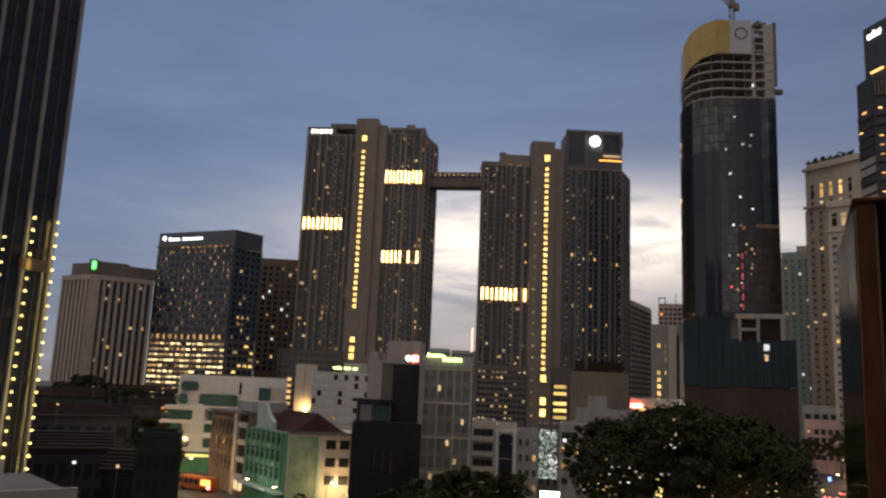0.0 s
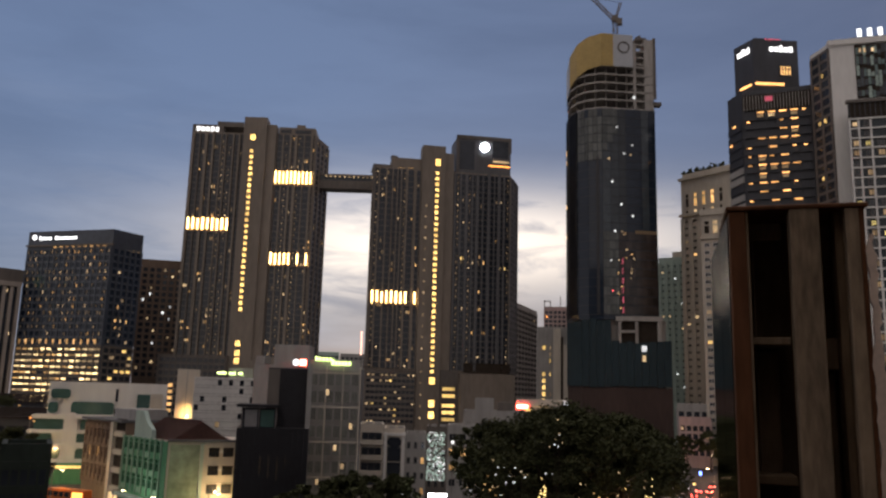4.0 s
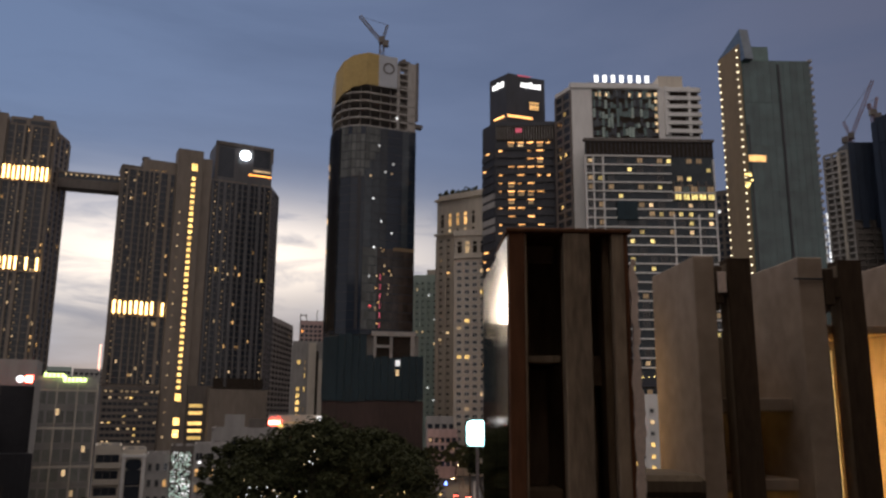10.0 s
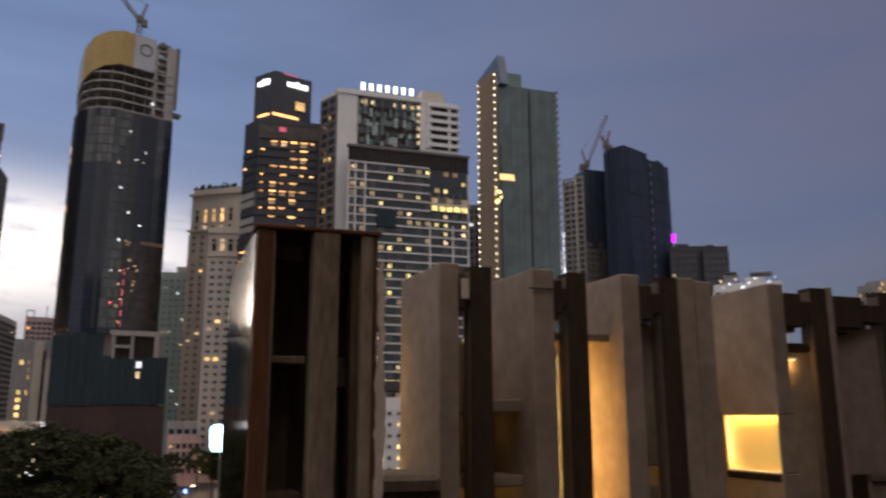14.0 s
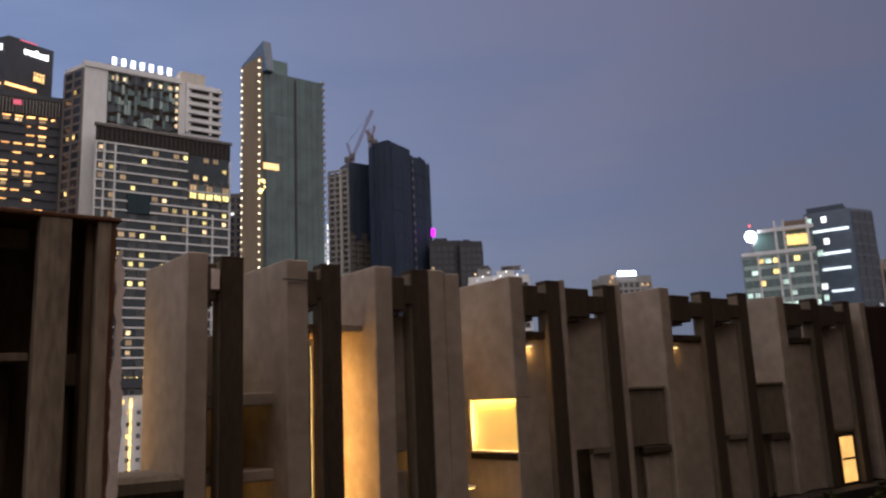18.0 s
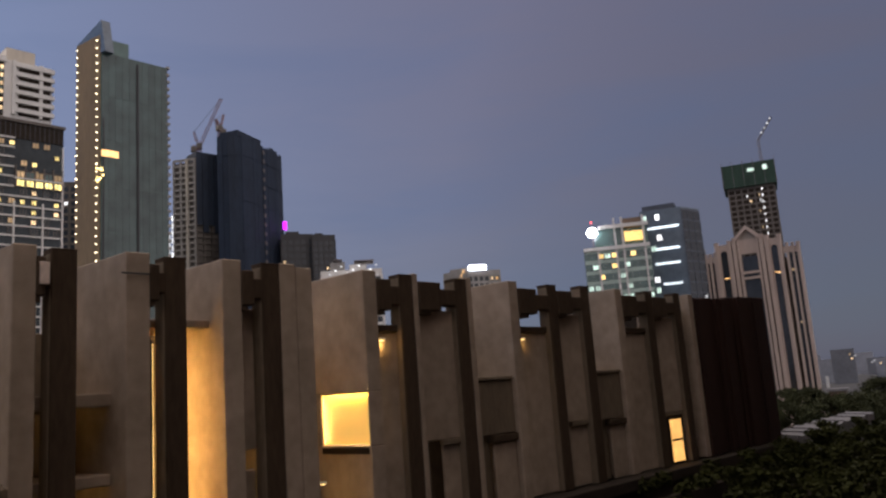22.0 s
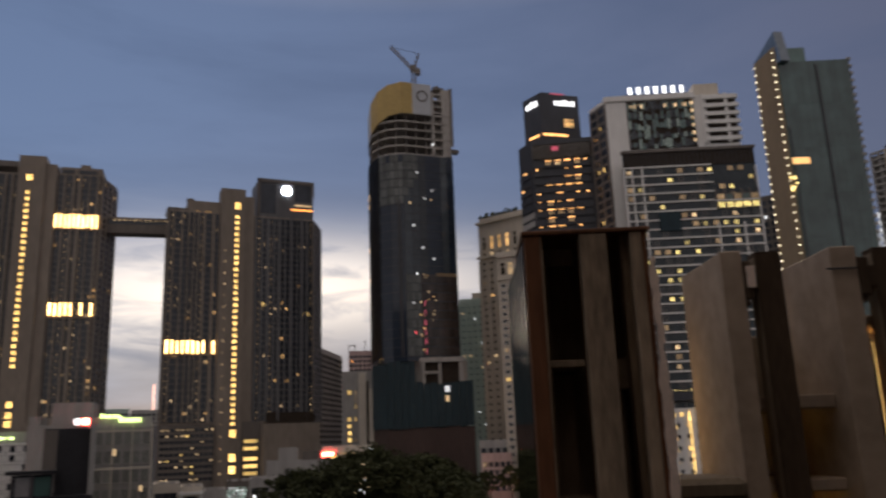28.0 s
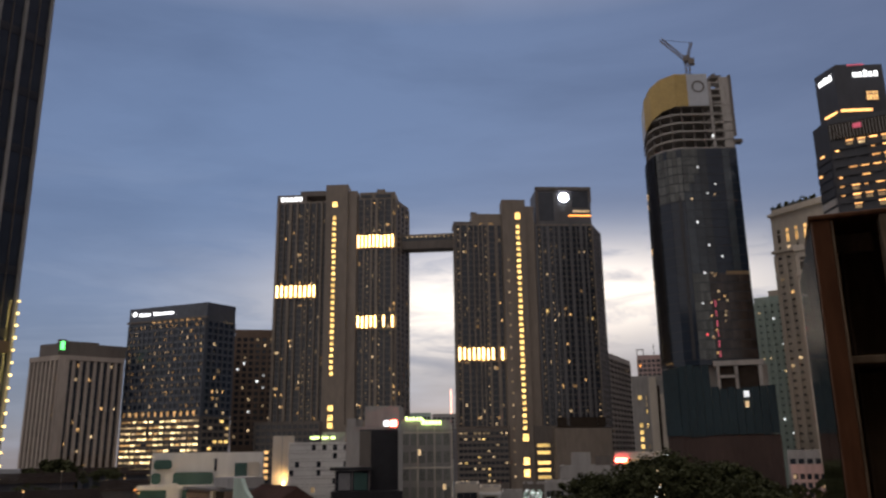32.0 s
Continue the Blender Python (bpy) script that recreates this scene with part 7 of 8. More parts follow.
bmesh.ops.create_cone(bm, cap_ends=True, segments=16, radius1=0.65, radius2=0.6, depth=0.25, matrix=m @ Matrix.Translation((-2.8, -0.6, 30)) @ Matrix.Rotation(radians(90), 4, "X"))
part("round_sign", bm, G["sign"], ho)
put("red_sign", slab(G["tail"]), m, -2.0, -0.8, -0.7, -0.4, 29.4, 30.6, ho)
slabs(ho, "sign_bracket", M["steel"], m, [(-3.4, 0, -0.4, -0.2, 29.0, 29.3)])

# white lattice building
pts = closed_plan((9.85, 210), (5.84, 210), depth=16)
wl_, fwl = tower("lattice_building", "white building behind a square lattice screen", pts, "building")
body(wl_, "wall", M["grey"], pts, 0, 27)
m, L = fwl[0]
for c in range(12):
    put("lattice_post", slab(M["white"]), m, c * L / 11 - 0.14, c * L / 11 + 0.14, -0.5, 0, 8, 27.3, wl_)
for r in range(10):
    put("lattice_bar", slab(M["white"]), m, -0.1, L + 0.1, -0.45, 0, 8.3 + r * 2.05, 8.75 + r * 2.05, wl_)
for r in range(9):
    for c in range(11):
        put("screen_panel", slab(G["soft"] if rr.random() < 0.03 else (M["dark_glass"] if rr.random() < 0.16 else M["white"])), m, c * L / 11 + 0.16, (c + 1) * L / 11 - 0.16, -0.2, 0.05, 8.9 + r * 2.05, 10.2 + r * 2.05, wl_)
bars(wl_, m, 5.1, 11.4, 28.0, 28.8, 0, G["lime_sign"], (0.8, 0.8, 1, 0.8, 0, 0.8, 0.8, 0.8, 0, 0.8, 0.8), gap=0.2)
slabs(wl_, "roof_box", M["grey"], m, [(8, 14, 3, 9, 27, 29.8)])

# beige slab with an up-light
pts = closed_plan((11.0, 262), (9.55, 262), depth=12)
bg_, fbg = tower("beige_building", "narrow beige building lit from below", pts, "building")
body(bg_, "wall", M["cream"], pts, 0, 30.2)
m, L = fbg[0]
put("up_light", slab(G["street"]), m, 3.4, 3.9, -1.1, -0.7, 15.4, 16.1, bg_)
d = bpy.data.lights.new("wall_light", "POINT")
d.energy, d.color, d.shadow_soft_size = 900, (1.0, 0.62, 0.25), 0.2
o = new("wall_light", d)
o.parent = bg_
o.matrix_basis = origin_of(bg_).inverted() @ m @ Matrix.Translation((3.6, -1.3, 16.8))
slabs(bg_, "corner_strip", M["grey"], m, [(2.8, 3.1, -0.2, 0, 14, 30)])
for k in range(5):
    put("window", window(M["grey"], G["warm"], 0), m, -2.6, -1.2, 2, 2.4, 17 + k * 1.9, 18.2 + k * 1.9, bg_)

# row of small shop houses
def shop_house(x0, x1, H, wall, style, label):
    a, b = LOWM @ Vector((x0, 0, 0)), LOWM @ Vector((x1, 0, 0))
    a.z = b.z = 0
    pts = closed(a, b, depth=18)
    t = thing("shop_house", a, label, "shop house", group="row of shop houses")
    m, L = face(a, b)
    body(t, "wall", M[wall], pts, 0, H)
    roof_edge(t, M[wall], pts, H, 0.9, 0.3)
    n = max(2, int(H / 3.4))
    for r in range(n):
        z = H - 3.2 - r * 3.4
        if style == "bands":
            put("window_band", slab(M["dark_glass"]), m, 0.4, L - 0.4, -0.15, 0.1, z + 0.6, z + 2.2, t)
            put("balcony", slab(M[wall]), m, 0.1, L - 0.1, -0.9, 0, z - 0.5, z + 0.5, t)
            for c in range(4):
                put("mullion", slab(M["steel"]), m, 0.4 + c * (L - 0.9) / 3, 0.5 + c * (L - 0.9) / 3, -0.25, 0, z + 0.6, z + 2.2, t)
        elif style == "arch":
            if r:
                put("tall_glass", slab(M["dark_glass"]), m, 0.9, L - 0.9, -0.1, 0.1, z, z + 3.2, t)
        else:
            for c in range(3):
                put("window", window(M[wall], G["warm"] if rr.random() < 0.12 else M["dark_glass"], 1), m, 0.4 + c * L / 3, L / 3 - 0.4 + c * L / 3, -0.2, 0.05, z + 0.6, z + 2.3, t)
    if style == "arch":
        bm = bmesh.new()
        rounded_panel(bm, m, 0.8, L - 0.8, H - 3.4, H - 1.2, -0.15, 0.1, 1.0)
        part("arched_window", bm, M["dark_glass"], t)
        for x in (0.1, L - 0.7):
            put("pilaster", slab(M["white"]), m, x, x + 0.6, -0.4, 0, 0, H, t)
        put("cornice", slab(M["white"]), m, -0.1, L + 0.1, -0.5, 0.2, H - 0.8, H - 0.2, t)
    for x in range(2):
        put("roof_tank", slab(M["grey"]), m, 1 + x * 2.2, 2.4 + x * 2.2, 3, 4.5, H, H + 1.3, t)
    return t, m, L


LOWM, _ = face(plan(-1.5, 190), plan(-9, 190))
shop_house(0.1, 5.5, 16.4, "cream", "bands", "cream shop house with balcony bands")
shop_house(5.6, 10.5, 15.6, "cream", "arch", "cream shop house with an arched window")
shop_house(10.6, 15.4, 14.5, "grey", "plain", "dim grey shop house with a lit room")
t, m, L = shop_house(15.5, 20.2, 16.2, "tower_dark", "plain", "shop house covered by a glittering light wall")
rs = random.Random(31)
for c in range(11):
    for r in range(22):
        if rs.random() < 0.7:
            put("light_tile", slab(G["cyan"] if rs.random() < 0.75 else G["white"]), m, 0.2 + c * 0.38, 0.2 + c * 0.38 + rs.uniform(0.1, 0.34), -0.35, -0.2, 5 + r * 0.5, 5.1 + r * 0.5 + rs.uniform(0.1, 0.35), t)
shop_house(20.3, 27.5, 16.6, "grey", "plain", "grey shop house beside the light wall")
simple_block("parking_block", "grey block with roof huts by the trees", ((-8.7, 215), (-13.0, 215)), 19.5, "grey", "dark_glass", 7, 3.4, LITE, 0.06, depth=16, z0=4,
             extra=(("grey", 3, 8, 2, 8, 20, 24), ("tower_dark", 9, 13, 2, 7, 20, 23)))

# blocks seen in the gap beside the brown towers
SLAB = simple_block("apartment_block", "grey slab apartment block with many balconies", ((-12.2, 470), (-13.8, 524)), 79, "stone", "recess", 14, 3.1, (G["soft"],), 0.05, depth=16, z0=10, category="apartment block", every=True, pier=0.22, band=0.42, fill=0.9)
# proud near-black slabs stand in for the shade inside the balconies
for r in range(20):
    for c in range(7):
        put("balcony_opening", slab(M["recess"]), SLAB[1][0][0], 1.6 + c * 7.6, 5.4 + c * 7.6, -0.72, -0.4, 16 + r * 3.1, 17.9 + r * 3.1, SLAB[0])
t, f, _ = simple_block("apartment_block", "pale block with a column of lit windows", ((-13.85, 420), (-16.1, 420)), 60, "grey", "grey", 3, 3.3, (), 0, depth=16, z0=4, category="apartment block", pier=0.3, band=0.12)
slabs(t, "pale_wall", M["cream"], f[0][0], [(8.2, 12.0, -1.2, 0.2, 0, 60.4), (13.4, 15.6, -0.9, 0.2, 0, 52)])
slabs(t, "dark_slot", M["recess"], f[0][0], [(12.0, 13.3, -0.7, 0.1, 0, 56)])
for k in range(9):
    for c in range(2):
        if rs.random() < 0.8:
            put("window", window(M["grey"], G["yellow"] if c == 0 or rs.random() < 0.5 else G["dim"], 1), f[0][0], 2.5 + c * 2.6, 4.3 + c * 2.6, -0.5, -0.15, 22 + k * 3.4, 24.4 + k * 3.4, t)
t, f, _ = simple_block("tower_under_construction", "pinkish unfinished block with rooftop scaffold", ((-14.3, 600), (-16.2, 600)), 91, "pink", "dark_glass", 6, 3.4, (G["orange"],), 0.1, depth=16, z0=30, category="tower")
slabs(t, "scaffold", M["steel"], f[0][0], [(0, 5, 0, 1, 91, 91.6), (0, 0.6, 0, 1, 84, 97), (4.4, 5, 0, 1, 91, 97), (0, 5, 0, 1, 96, 96.6), (12, 12.5, 0, 1, 91, 100)])


simple_block("far_block", "far hazy block between the towers", ((1.9, 700), (0.2, 700)), 58, "teal_paint", "dark_glass", 6, 3.6, (), 0, depth=16, z0=20)
t, f, _ = simple_block("far_block", "far hazy block between the towers", ((0.1, 760), (-1.8, 760)), 60, "grey", "dark_glass", 6, 3.6, (), 0, depth=16, z0=20)
put("neon_mast", slab(G["neon"]), LOWM, -2.8, -2.55, 30, 30.3, 34.5, 41, t)
put("mast_pole", slab(M["steel"]), LOWM, -2.72, -2.62, 30.3, 30.4, 0, 41, t)

# neon shop fronts at the foot of the towers
ns = thing("neon_shop", plan(-12.6, 300), "low shop front with red neon sign", "shop front")
m, L = face(plan(-12.4, 300), plan(-16.0, 300))
slabs(ns, "wall", M["cream"], m, [(0, L, 0, 8, 0, 24)])
put("neon_sign", slab(G["tail"]), m, 0.2, 4.2, -0.5, 0, 20.6, 21.8, ns)
put("neon_sign", slab(G["yellow"]), m, 3.4, 5.4, -0.6, -0.1, 19.6, 20.6, ns)
put("neon_sign", slab(G["sign"]), m, 17.3, 19.0, -0.6, -0.1, 20, 23.4, ns)
put("neon_sign", slab(G["soft"]), m, 6, 12, -0.6, -0.1, 21.0, 21.5, ns)

# pink lit terrace and bright advertising screen beside the street
pk, fpk, _ = simple_block("terrace_house", "pinkish terrace house by the street", ((-23.4, 326), (-25.5, 326)), 17.6, "pink", "dark_glass", 5, 3.2, (G["soft"],), 0.2, depth=12, z0=4, category="house")
simple_block("terrace_house", "long grey terrace roofline behind the trees", ((-23.3, 345), (-28.4, 340)), 22.8, "grey", "dark_glass", 10, 3.2, (G["soft"],), 0.1, depth=14, z0=4, category="house")
sc = thing("led_screen", plan(-26.8, 150), "bright cyan white advertising screen on a post", "screen")
m, L = face(plan(-26.05, 150), plan(-27.55, 150))
bm = bmesh.new()
rounded_panel(bm, m, 0, L, 18.8, 23.3, -0.3, -0.05, 0.9)
part("screen_face", bm, G["screen"], sc)
slabs(sc, "housing", M["tower_dark"], m, [(-0.15, L + 0.15, -0.04, 0.6, 18.6, 23.45)])
slabs(sc, "post", M["steel"], m, [(L / 2 - 0.3, L / 2 + 0.3, 0, 0.6, 0, 18.6)])
put("small_sign", slab(G["sign"]), m, L + 0.2, L + 1.0, -0.3, 0, 23.4, 24.2, sc)

# dark low roofs on the near left
for i, (a0, a1, d0, d1, H) in enumerate(((27.2, 22.6, 150, 150, 14.5), (23.0, 18.6, 130, 128, 13.2), (27.3, 21.5, 200, 205, 17.5), (21.6, 17.6, 240, 240, 18.5), (27.4, 23.2, 260, 262, 20.5), (23, 18.9, 300, 300, 21.5))):
    t, f, pts = simple_block("tiled_house", "dim low house with a dark tiled roof", ((a0, d0), (a1, d1)), H - 3, "black_clad" if i == 1 else "tower_black", "dark_glass", 6, 3.2, (G["soft"], G["warm"]), 0.02, depth=14, z0=2, category="house", parapet=False)
    m, L = f[0]
    for k in range(6):
        slabs(t, "roof_course", M["roof_dark"], m, [(-0.6, L + 0.6, -0.6 + k * 1.25, 1.0 + k * 1.25, H - 3 + k * 0.45, H - 2.6 + k * 0.45)])
gb_, fgb_, _ = simple_block("netted_house", "low dark house behind green site netting", ((21.1, 118), (18.2, 118)), 15.4, "net_dark", "dark_glass", 5, 3.4, (), 0, depth=10, z0=2, category="house")
t = thing("flat_roof", plan(28, 70), "grey flat roof edge close below", "roof")
m, L = face(plan(33, 62), plan(24.5, 64))
slabs(t, "roof_slab", M["roof_grey"], m, [(0, L, 0, 14, 15.2, 15.6)])
slabs(t, "roof_curb", M["grey"], m, [(0, L, -0.2, 0.2, 15.2, 16.0)])
slabs(t, "house_body", M["grey"], m, [(0.3, L - 0.3, 0.3, 13, 0, 15.2)])
for az, d_, z, k in ((24.7, 125, 12.0, "white"), (22.1, 122, 11.8, "soft"), (26.0, 190, 17.5, "warm"), (20.3, 250, 18.4, "warm"), (21.4, 255, 17.8, "soft"), (19.6, 228, 16, "orange"), (24.0, 255, 20.5, "soft"), (22.8, 290, 22, "warm")):
    t = thing("wall_lamp", plan(az, d_) + Vector((0, 0, z)), "small glowing wall lamp on a dim roof", "lamp", group="roof lamps")
    mm = Matrix.Translation(plan(az, d_ - 3) + Vector((0, 0, z)))
    slabs(t, "lens", G[k], mm, [(-0.17, 0.17, -0.17, 0.17, 0, 0.34)])
    slabs(t, "stem", M["steel"], mm, [(-0.05, 0.05, -0.05, 0.05, -z, 0)])
# far skyline on the right, low, its haze painted into the wall colour
rf = random.Random(17)
for i in range(26):
    az = -93.5 - i * 0.75 + rf.uniform(-0.3, 0.3)
    d_ = rf.uniform(900, 1700)
    H = 24 + d_ * math.tan(radians(rf.uniform(-0.1, 0.6 if i not in (2, 3) else 1.2)))
    w = rf.uniform(12, 34)
    a = plan(az, d_)
    right_ = Vector((math.cos(radians(az)), math.sin(radians(az)), 0))
    t = thing("far_block", a, "far low block with haze in its colour", "building", group="far skyline")
    m, L = face(a, a + right_ * w)
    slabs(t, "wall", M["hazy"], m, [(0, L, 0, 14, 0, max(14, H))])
    for k in range(2):
        x = rf.uniform(0, L - 3)
        z = rf.uniform(max(6, H - 14), max(10, H - 3))
        put("window", slab(G["soft"] if rf.random() < 0.7 else G["white"]), m, x, x + 1.6, -0.4, 0, z, z + 1.6, t)

# white house with lit windows and a dark canopy, seen in the slot beside the framed bay
wt, fwt, _ = simple_block("apartment_block", "small white apartment block with lit window rows", ((-34.5, 210), (-40.5, 210)), 28.6, "white", "dark_glass", 9, 2.9, (G["soft"], G["yellow"]), 0.38, depth=12, z0=5, category="apartment block", every=True, pier=0.5, band=0.45, fill=0.8)
slabs(wt, "roof_canopy", M["tower_black"], fwt[0][0], [(-1, 23, -0.6, 12, 31.6, 34.4)])
for k in range(5):
    put("canopy_post", slab(M["steel"]), fwt[0][0], 0.5 + k * 5.2, 0.7 + k * 5.2, 0.5, 0.7, 29, 31.8, wt)
for k in range(16):
    put("canopy_lamp", slab(G["bulb"]), fwt[0][0], 0.4 + k * 1.35, 0.62 + k * 1.35, -0.9, -0.7, 33.9, 34.1, wt)

for k in range(9):
    for x in (7.6, 9.3):
        put("window", window(M["white"], G["yellow"], 0), fwt[0][0], x, x + 0.8, -0.35, -0.05, 4 + k * 2.9, 5.7 + k * 2.9, wt)
    put("lamp_strip", slab(G["stair"]), fwt[0][0], 11.4, 11.62, -0.6, -0.4, 3.4 + k * 2.9, 5.9 + k * 2.9, wt)

# ---- trees, shrubs, road and cars ----
def leaf_mesh(name, centres, radii, per, size, mat, seed):
    """Many small leaf blades gathered in clumps, joined in one mesh."""
    g = np.random.default_rng(seed)
    c = np.repeat(np.asarray(centres, float), per, axis=0)
    r = np.repeat(np.asarray(radii, float), per)
    v = g.normal(size=(len(c), 3))
    v /= np.linalg.norm(v, axis=1, keepdims=True)
    p = c + v * (r * g.uniform(0.35, 1.05, len(c)))[:, None] * np.array([1, 1, 0.75])
    a = g.normal(size=(len(c), 3))
    a[:, 2] *= 0.5
    a /= np.linalg.norm(a, axis=1, keepdims=True)
    b = np.cross(a, g.normal(size=(len(c), 3)))
    b /= np.linalg.norm(b, axis=1, keepdims=True)
    s = size * g.uniform(0.6, 1.4, len(c))[:, None]
    quad = np.stack([p - a * s, p + b * s * 0.55, p + a * s, p - b * s * 0.55], 1).reshape(-1, 3)
    n = len(c)
    me = bpy.data.meshes.new(name)
    me.from_pydata(quad.tolist(), [], np.arange(4 * n).reshape(n, 4).tolist())
    me.materials.append(mat)
    return me


def tree(at, height, spread, label, seed, clumps=70, per=70, leaf=0.35, flat=0.55, tuft=(0.10, 0.2)):
    g = random.Random(seed)
    t = thing("tree", at, label, "tree", group="street trees")
    bm = bmesh.new()
    crown_z = height - spread * flat

    def limb(p, q, r0, r1):
        d = (q - p)
        rot = d.to_track_quat("Z", "Y").to_matrix().to_4x4()
        bmesh.ops.create_cone(bm, cap_ends=True, segments=7, radius1=r0, radius2=r1, depth=d.length, matrix=Matrix.Translation((p + q) / 2) @ rot)
    fork = at + Vector((0, 0, max(1.5, crown_z * 0.55)))
    limb(at, fork, spread * 0.05 + 0.08, spread * 0.035 + 0.05)
    cs, rs_ = [], []
    for i in range(clumps):
        a = g.uniform(0, 2 * math.pi)
        k = math.sqrt(g.random())
        h = g.uniform(-0.5, 1.0)
        w = math.sqrt(max(0.05, 1 - max(0, h) ** 2))
        lump = 1 + 0.2 * math.sin(3 * a + seed) + 0.14 * math.sin(5 * a + 2 * seed)
        c = at + Vector((math.cos(a) * k * spread * w * lump, math.sin(a) * k * spread * w * lump, crown_z + h * spread * flat * (0.9 + 0.2 * g.random())))
        cs.append(c)
        rs_.append(spread * g.uniform(*tuft))
        if i % 6 == 0:
            limb(fork, fork.lerp(c, 0.9), spread * 0.02 + 0.03, 0.03)
    part("trunk", bm, M["bark"], t)
    me = leaf_mesh("crown", cs, rs_, per, leaf, M["leaf"], seed)
    ob = new("crown", me)
    ob.parent = t
    ob.matrix_basis = origin_of(t).inverted()
    return t


tree(plan(-15.8, 112), 22.2, 13.5, "broad dark rain tree with small lights behind", 3, 520, 130, 0.24, 0.62, (0.07, 0.15))
tree(plan(-19.6, 118), 21.4, 8.3, "broad dark rain tree with small lights behind", 5, 300, 120, 0.24, 0.7, (0.08, 0.17))
tree(plan(-11.2, 116), 20.2, 7.0, "dark rounded street tree", 7, 220, 90, 0.24, 0.7, (0.08, 0.17))
tree(plan(-27.3, 160), 19.2, 4.2, "dark street tree below the bright screen", 10, 60, 80, 0.4, 0.9)
tree(plan(-0.5, 128), 11.5, 6.0, "low dark street tree", 12, 60, 80, 0.4, 0.6)
tree(plan(-4.0, 132), 11.0, 5.5, "low dark street tree", 13, 60, 80, 0.4, 0.6)
tree(plan(3.5, 126), 8.5, 4.5, "low dark street tree", 14, 50, 80, 0.4, 0.6)
tree(plan(20.5, 175), 9.5, 6, "dark garden tree among low roofs", 15, 60, 80, 0.5, 0.6)
tree(plan(24.5, 320), 23.0, 14, "dark garden tree among low roofs", 16, 60, 80, 0.8, 0.5)
tree(plan(10.2, 149), 4.6, 1.6, "small street tree by the shop row", 18, 30, 50, 0.2, 0.9)
for i, (az, d_, h, s) in enumerate(((-92.3, 200, 18.5, 9), (-94.6, 190, 17, 9), (-96.8, 205, 16.5, 9), (-98.6, 180, 17.5, 9), (-101.5, 170, 18, 11), (-104, 170, 19, 12), (-97.6, 270, 18, 12))):
    tree(plan(az, d_), h, s, "dark park tree beyond the hotel", 30 + i, 120, 170, 0.24, 0.6)

for i, (az, d_, h, sp) in enumerate(((26.6, 112, 8.6, 4.0), (23.2, 108, 8.0, 4.0), (27.0, 165, 12.5, 6), (23.4, 172, 12.0, 6), (20.4, 205, 14, 6), (25.6, 235, 17, 7), (21.6, 280, 20.5, 9), (18.2, 250, 18, 6))):
    tree(plan(az, d_), h, sp, "dark garden tree among low roofs", 60 + i, 60, 90, 0.3, 0.6)
# warm festoon lights hung under the big tree
rl = random.Random(12)
festoons = []
for az, el, n, wide, tall, kinds in ((-12.1, -5.1, 14, 0.5, 0.5, ("white", "soft")), (-10.4, -6.3, 12, 0.7, 0.4, ("white", "soft", "warm")), (-15.4, -2.9, 8, 0.3, 0.5, ("white", "soft")),
                                    (-14.4, -6.2, 16, 0.18, 0.5, ("bulb",)), (-21.55, -6.4, 16, 0.16, 0.6, ("bulb",)), (-20.4, -6.2, 9, 0.8, 0.4, ("bulb", "soft")), (-17.3, -6.9, 9, 0.9, 0.3, ("soft", "warm")), (-16.0, -5.6, 14, 4.5, 0.9, ("soft", "white", "dim"))):
    festoons += [(rl.gauss(az, wide), rl.gauss(el, tall), rl.choice(kinds)) for k in range(n)]
for az, el, kind_ in festoons:
    d_ = rl.uniform(88, 95)
    z = 24 + d_ * math.tan(radians(el))
    t = thing("festoon_lamp", plan(az, d_), "tiny festoon lamp on a thin pole below the trees", "lamp", group="festoon lamps")
    mm = Matrix.Translation(plan(az, d_))
    k = rl.uniform(0.03, 0.075)
    slabs(t, "globe", G[kind_], mm, [(-k, k, -k, k, z, z + 2 * k)])
    slabs(t, "pole", M["recess"], mm, [(-0.008, 0.008, -0.008, 0.008, 0, z)])
# lamps added under the trees to brighten the leaves; no such source is visible
for az, d_, z, e, col in ((-14.0, 112, 9.0, 900, (1.0, 0.7, 0.35)), (-19.5, 108, 8.0, 900, (1.0, 0.62, 0.3)), (-8.0, 120, 9.0, 700, (0.85, 0.95, 1.0)), (-23.5, 100, 8.0, 500, (1.0, 0.5, 0.3))):
    t = thing("leaf_fill", plan(az, d_), "added lamp on a post, lighting the leaves", "lamp", group="garden floods")
    mm = Matrix.Translation(plan(az, d_))
    slabs(t, "post", M["steel"], mm, [(-0.05, 0.05, -0.05, 0.05, 0, z - 0.5)])
    slabs(t, "hood", M["ladder"], mm, [(-0.2, 0.2, -0.2, 0.2, z - 0.5, z - 0.38)])
    dl = bpy.data.lights.new("leaf_fill_light", "POINT")
    dl.energy, dl.color, dl.shadow_soft_size = e, col, 0.25
    o = new("leaf_fill_light", dl)
    o.parent = t
    o.matrix_basis = origin_of(t).inverted() @ mm @ Matrix.Translation((0, 0, z))

# lamps that shine through the big trees
for i in range(18):
    az = -8 - (i * 37 % 170) / 10.0
    d_ = 150 + (i * 53 % 60)
    z = 24 + d_ * math.tan(radians(-3.2 - (i * 29 % 40) / 10.0))
    k = ("white", "bulb", "soft", "warm")[i % 4]
    t = thing("garden_lamp", plan(az, d_), "small garden lamp glinting through leaves", "lamp", group="garden lamps")
    mm = Matrix.Translation(plan(az, d_))
    slabs(t, "globe", G[k], mm, [(-0.22, 0.22, -0.22, 0.22, z, z + 0.44)])
    slabs(t, "pole", M["steel"], mm, [(-0.04, 0.04, -0.04, 0.04, 0, z)])
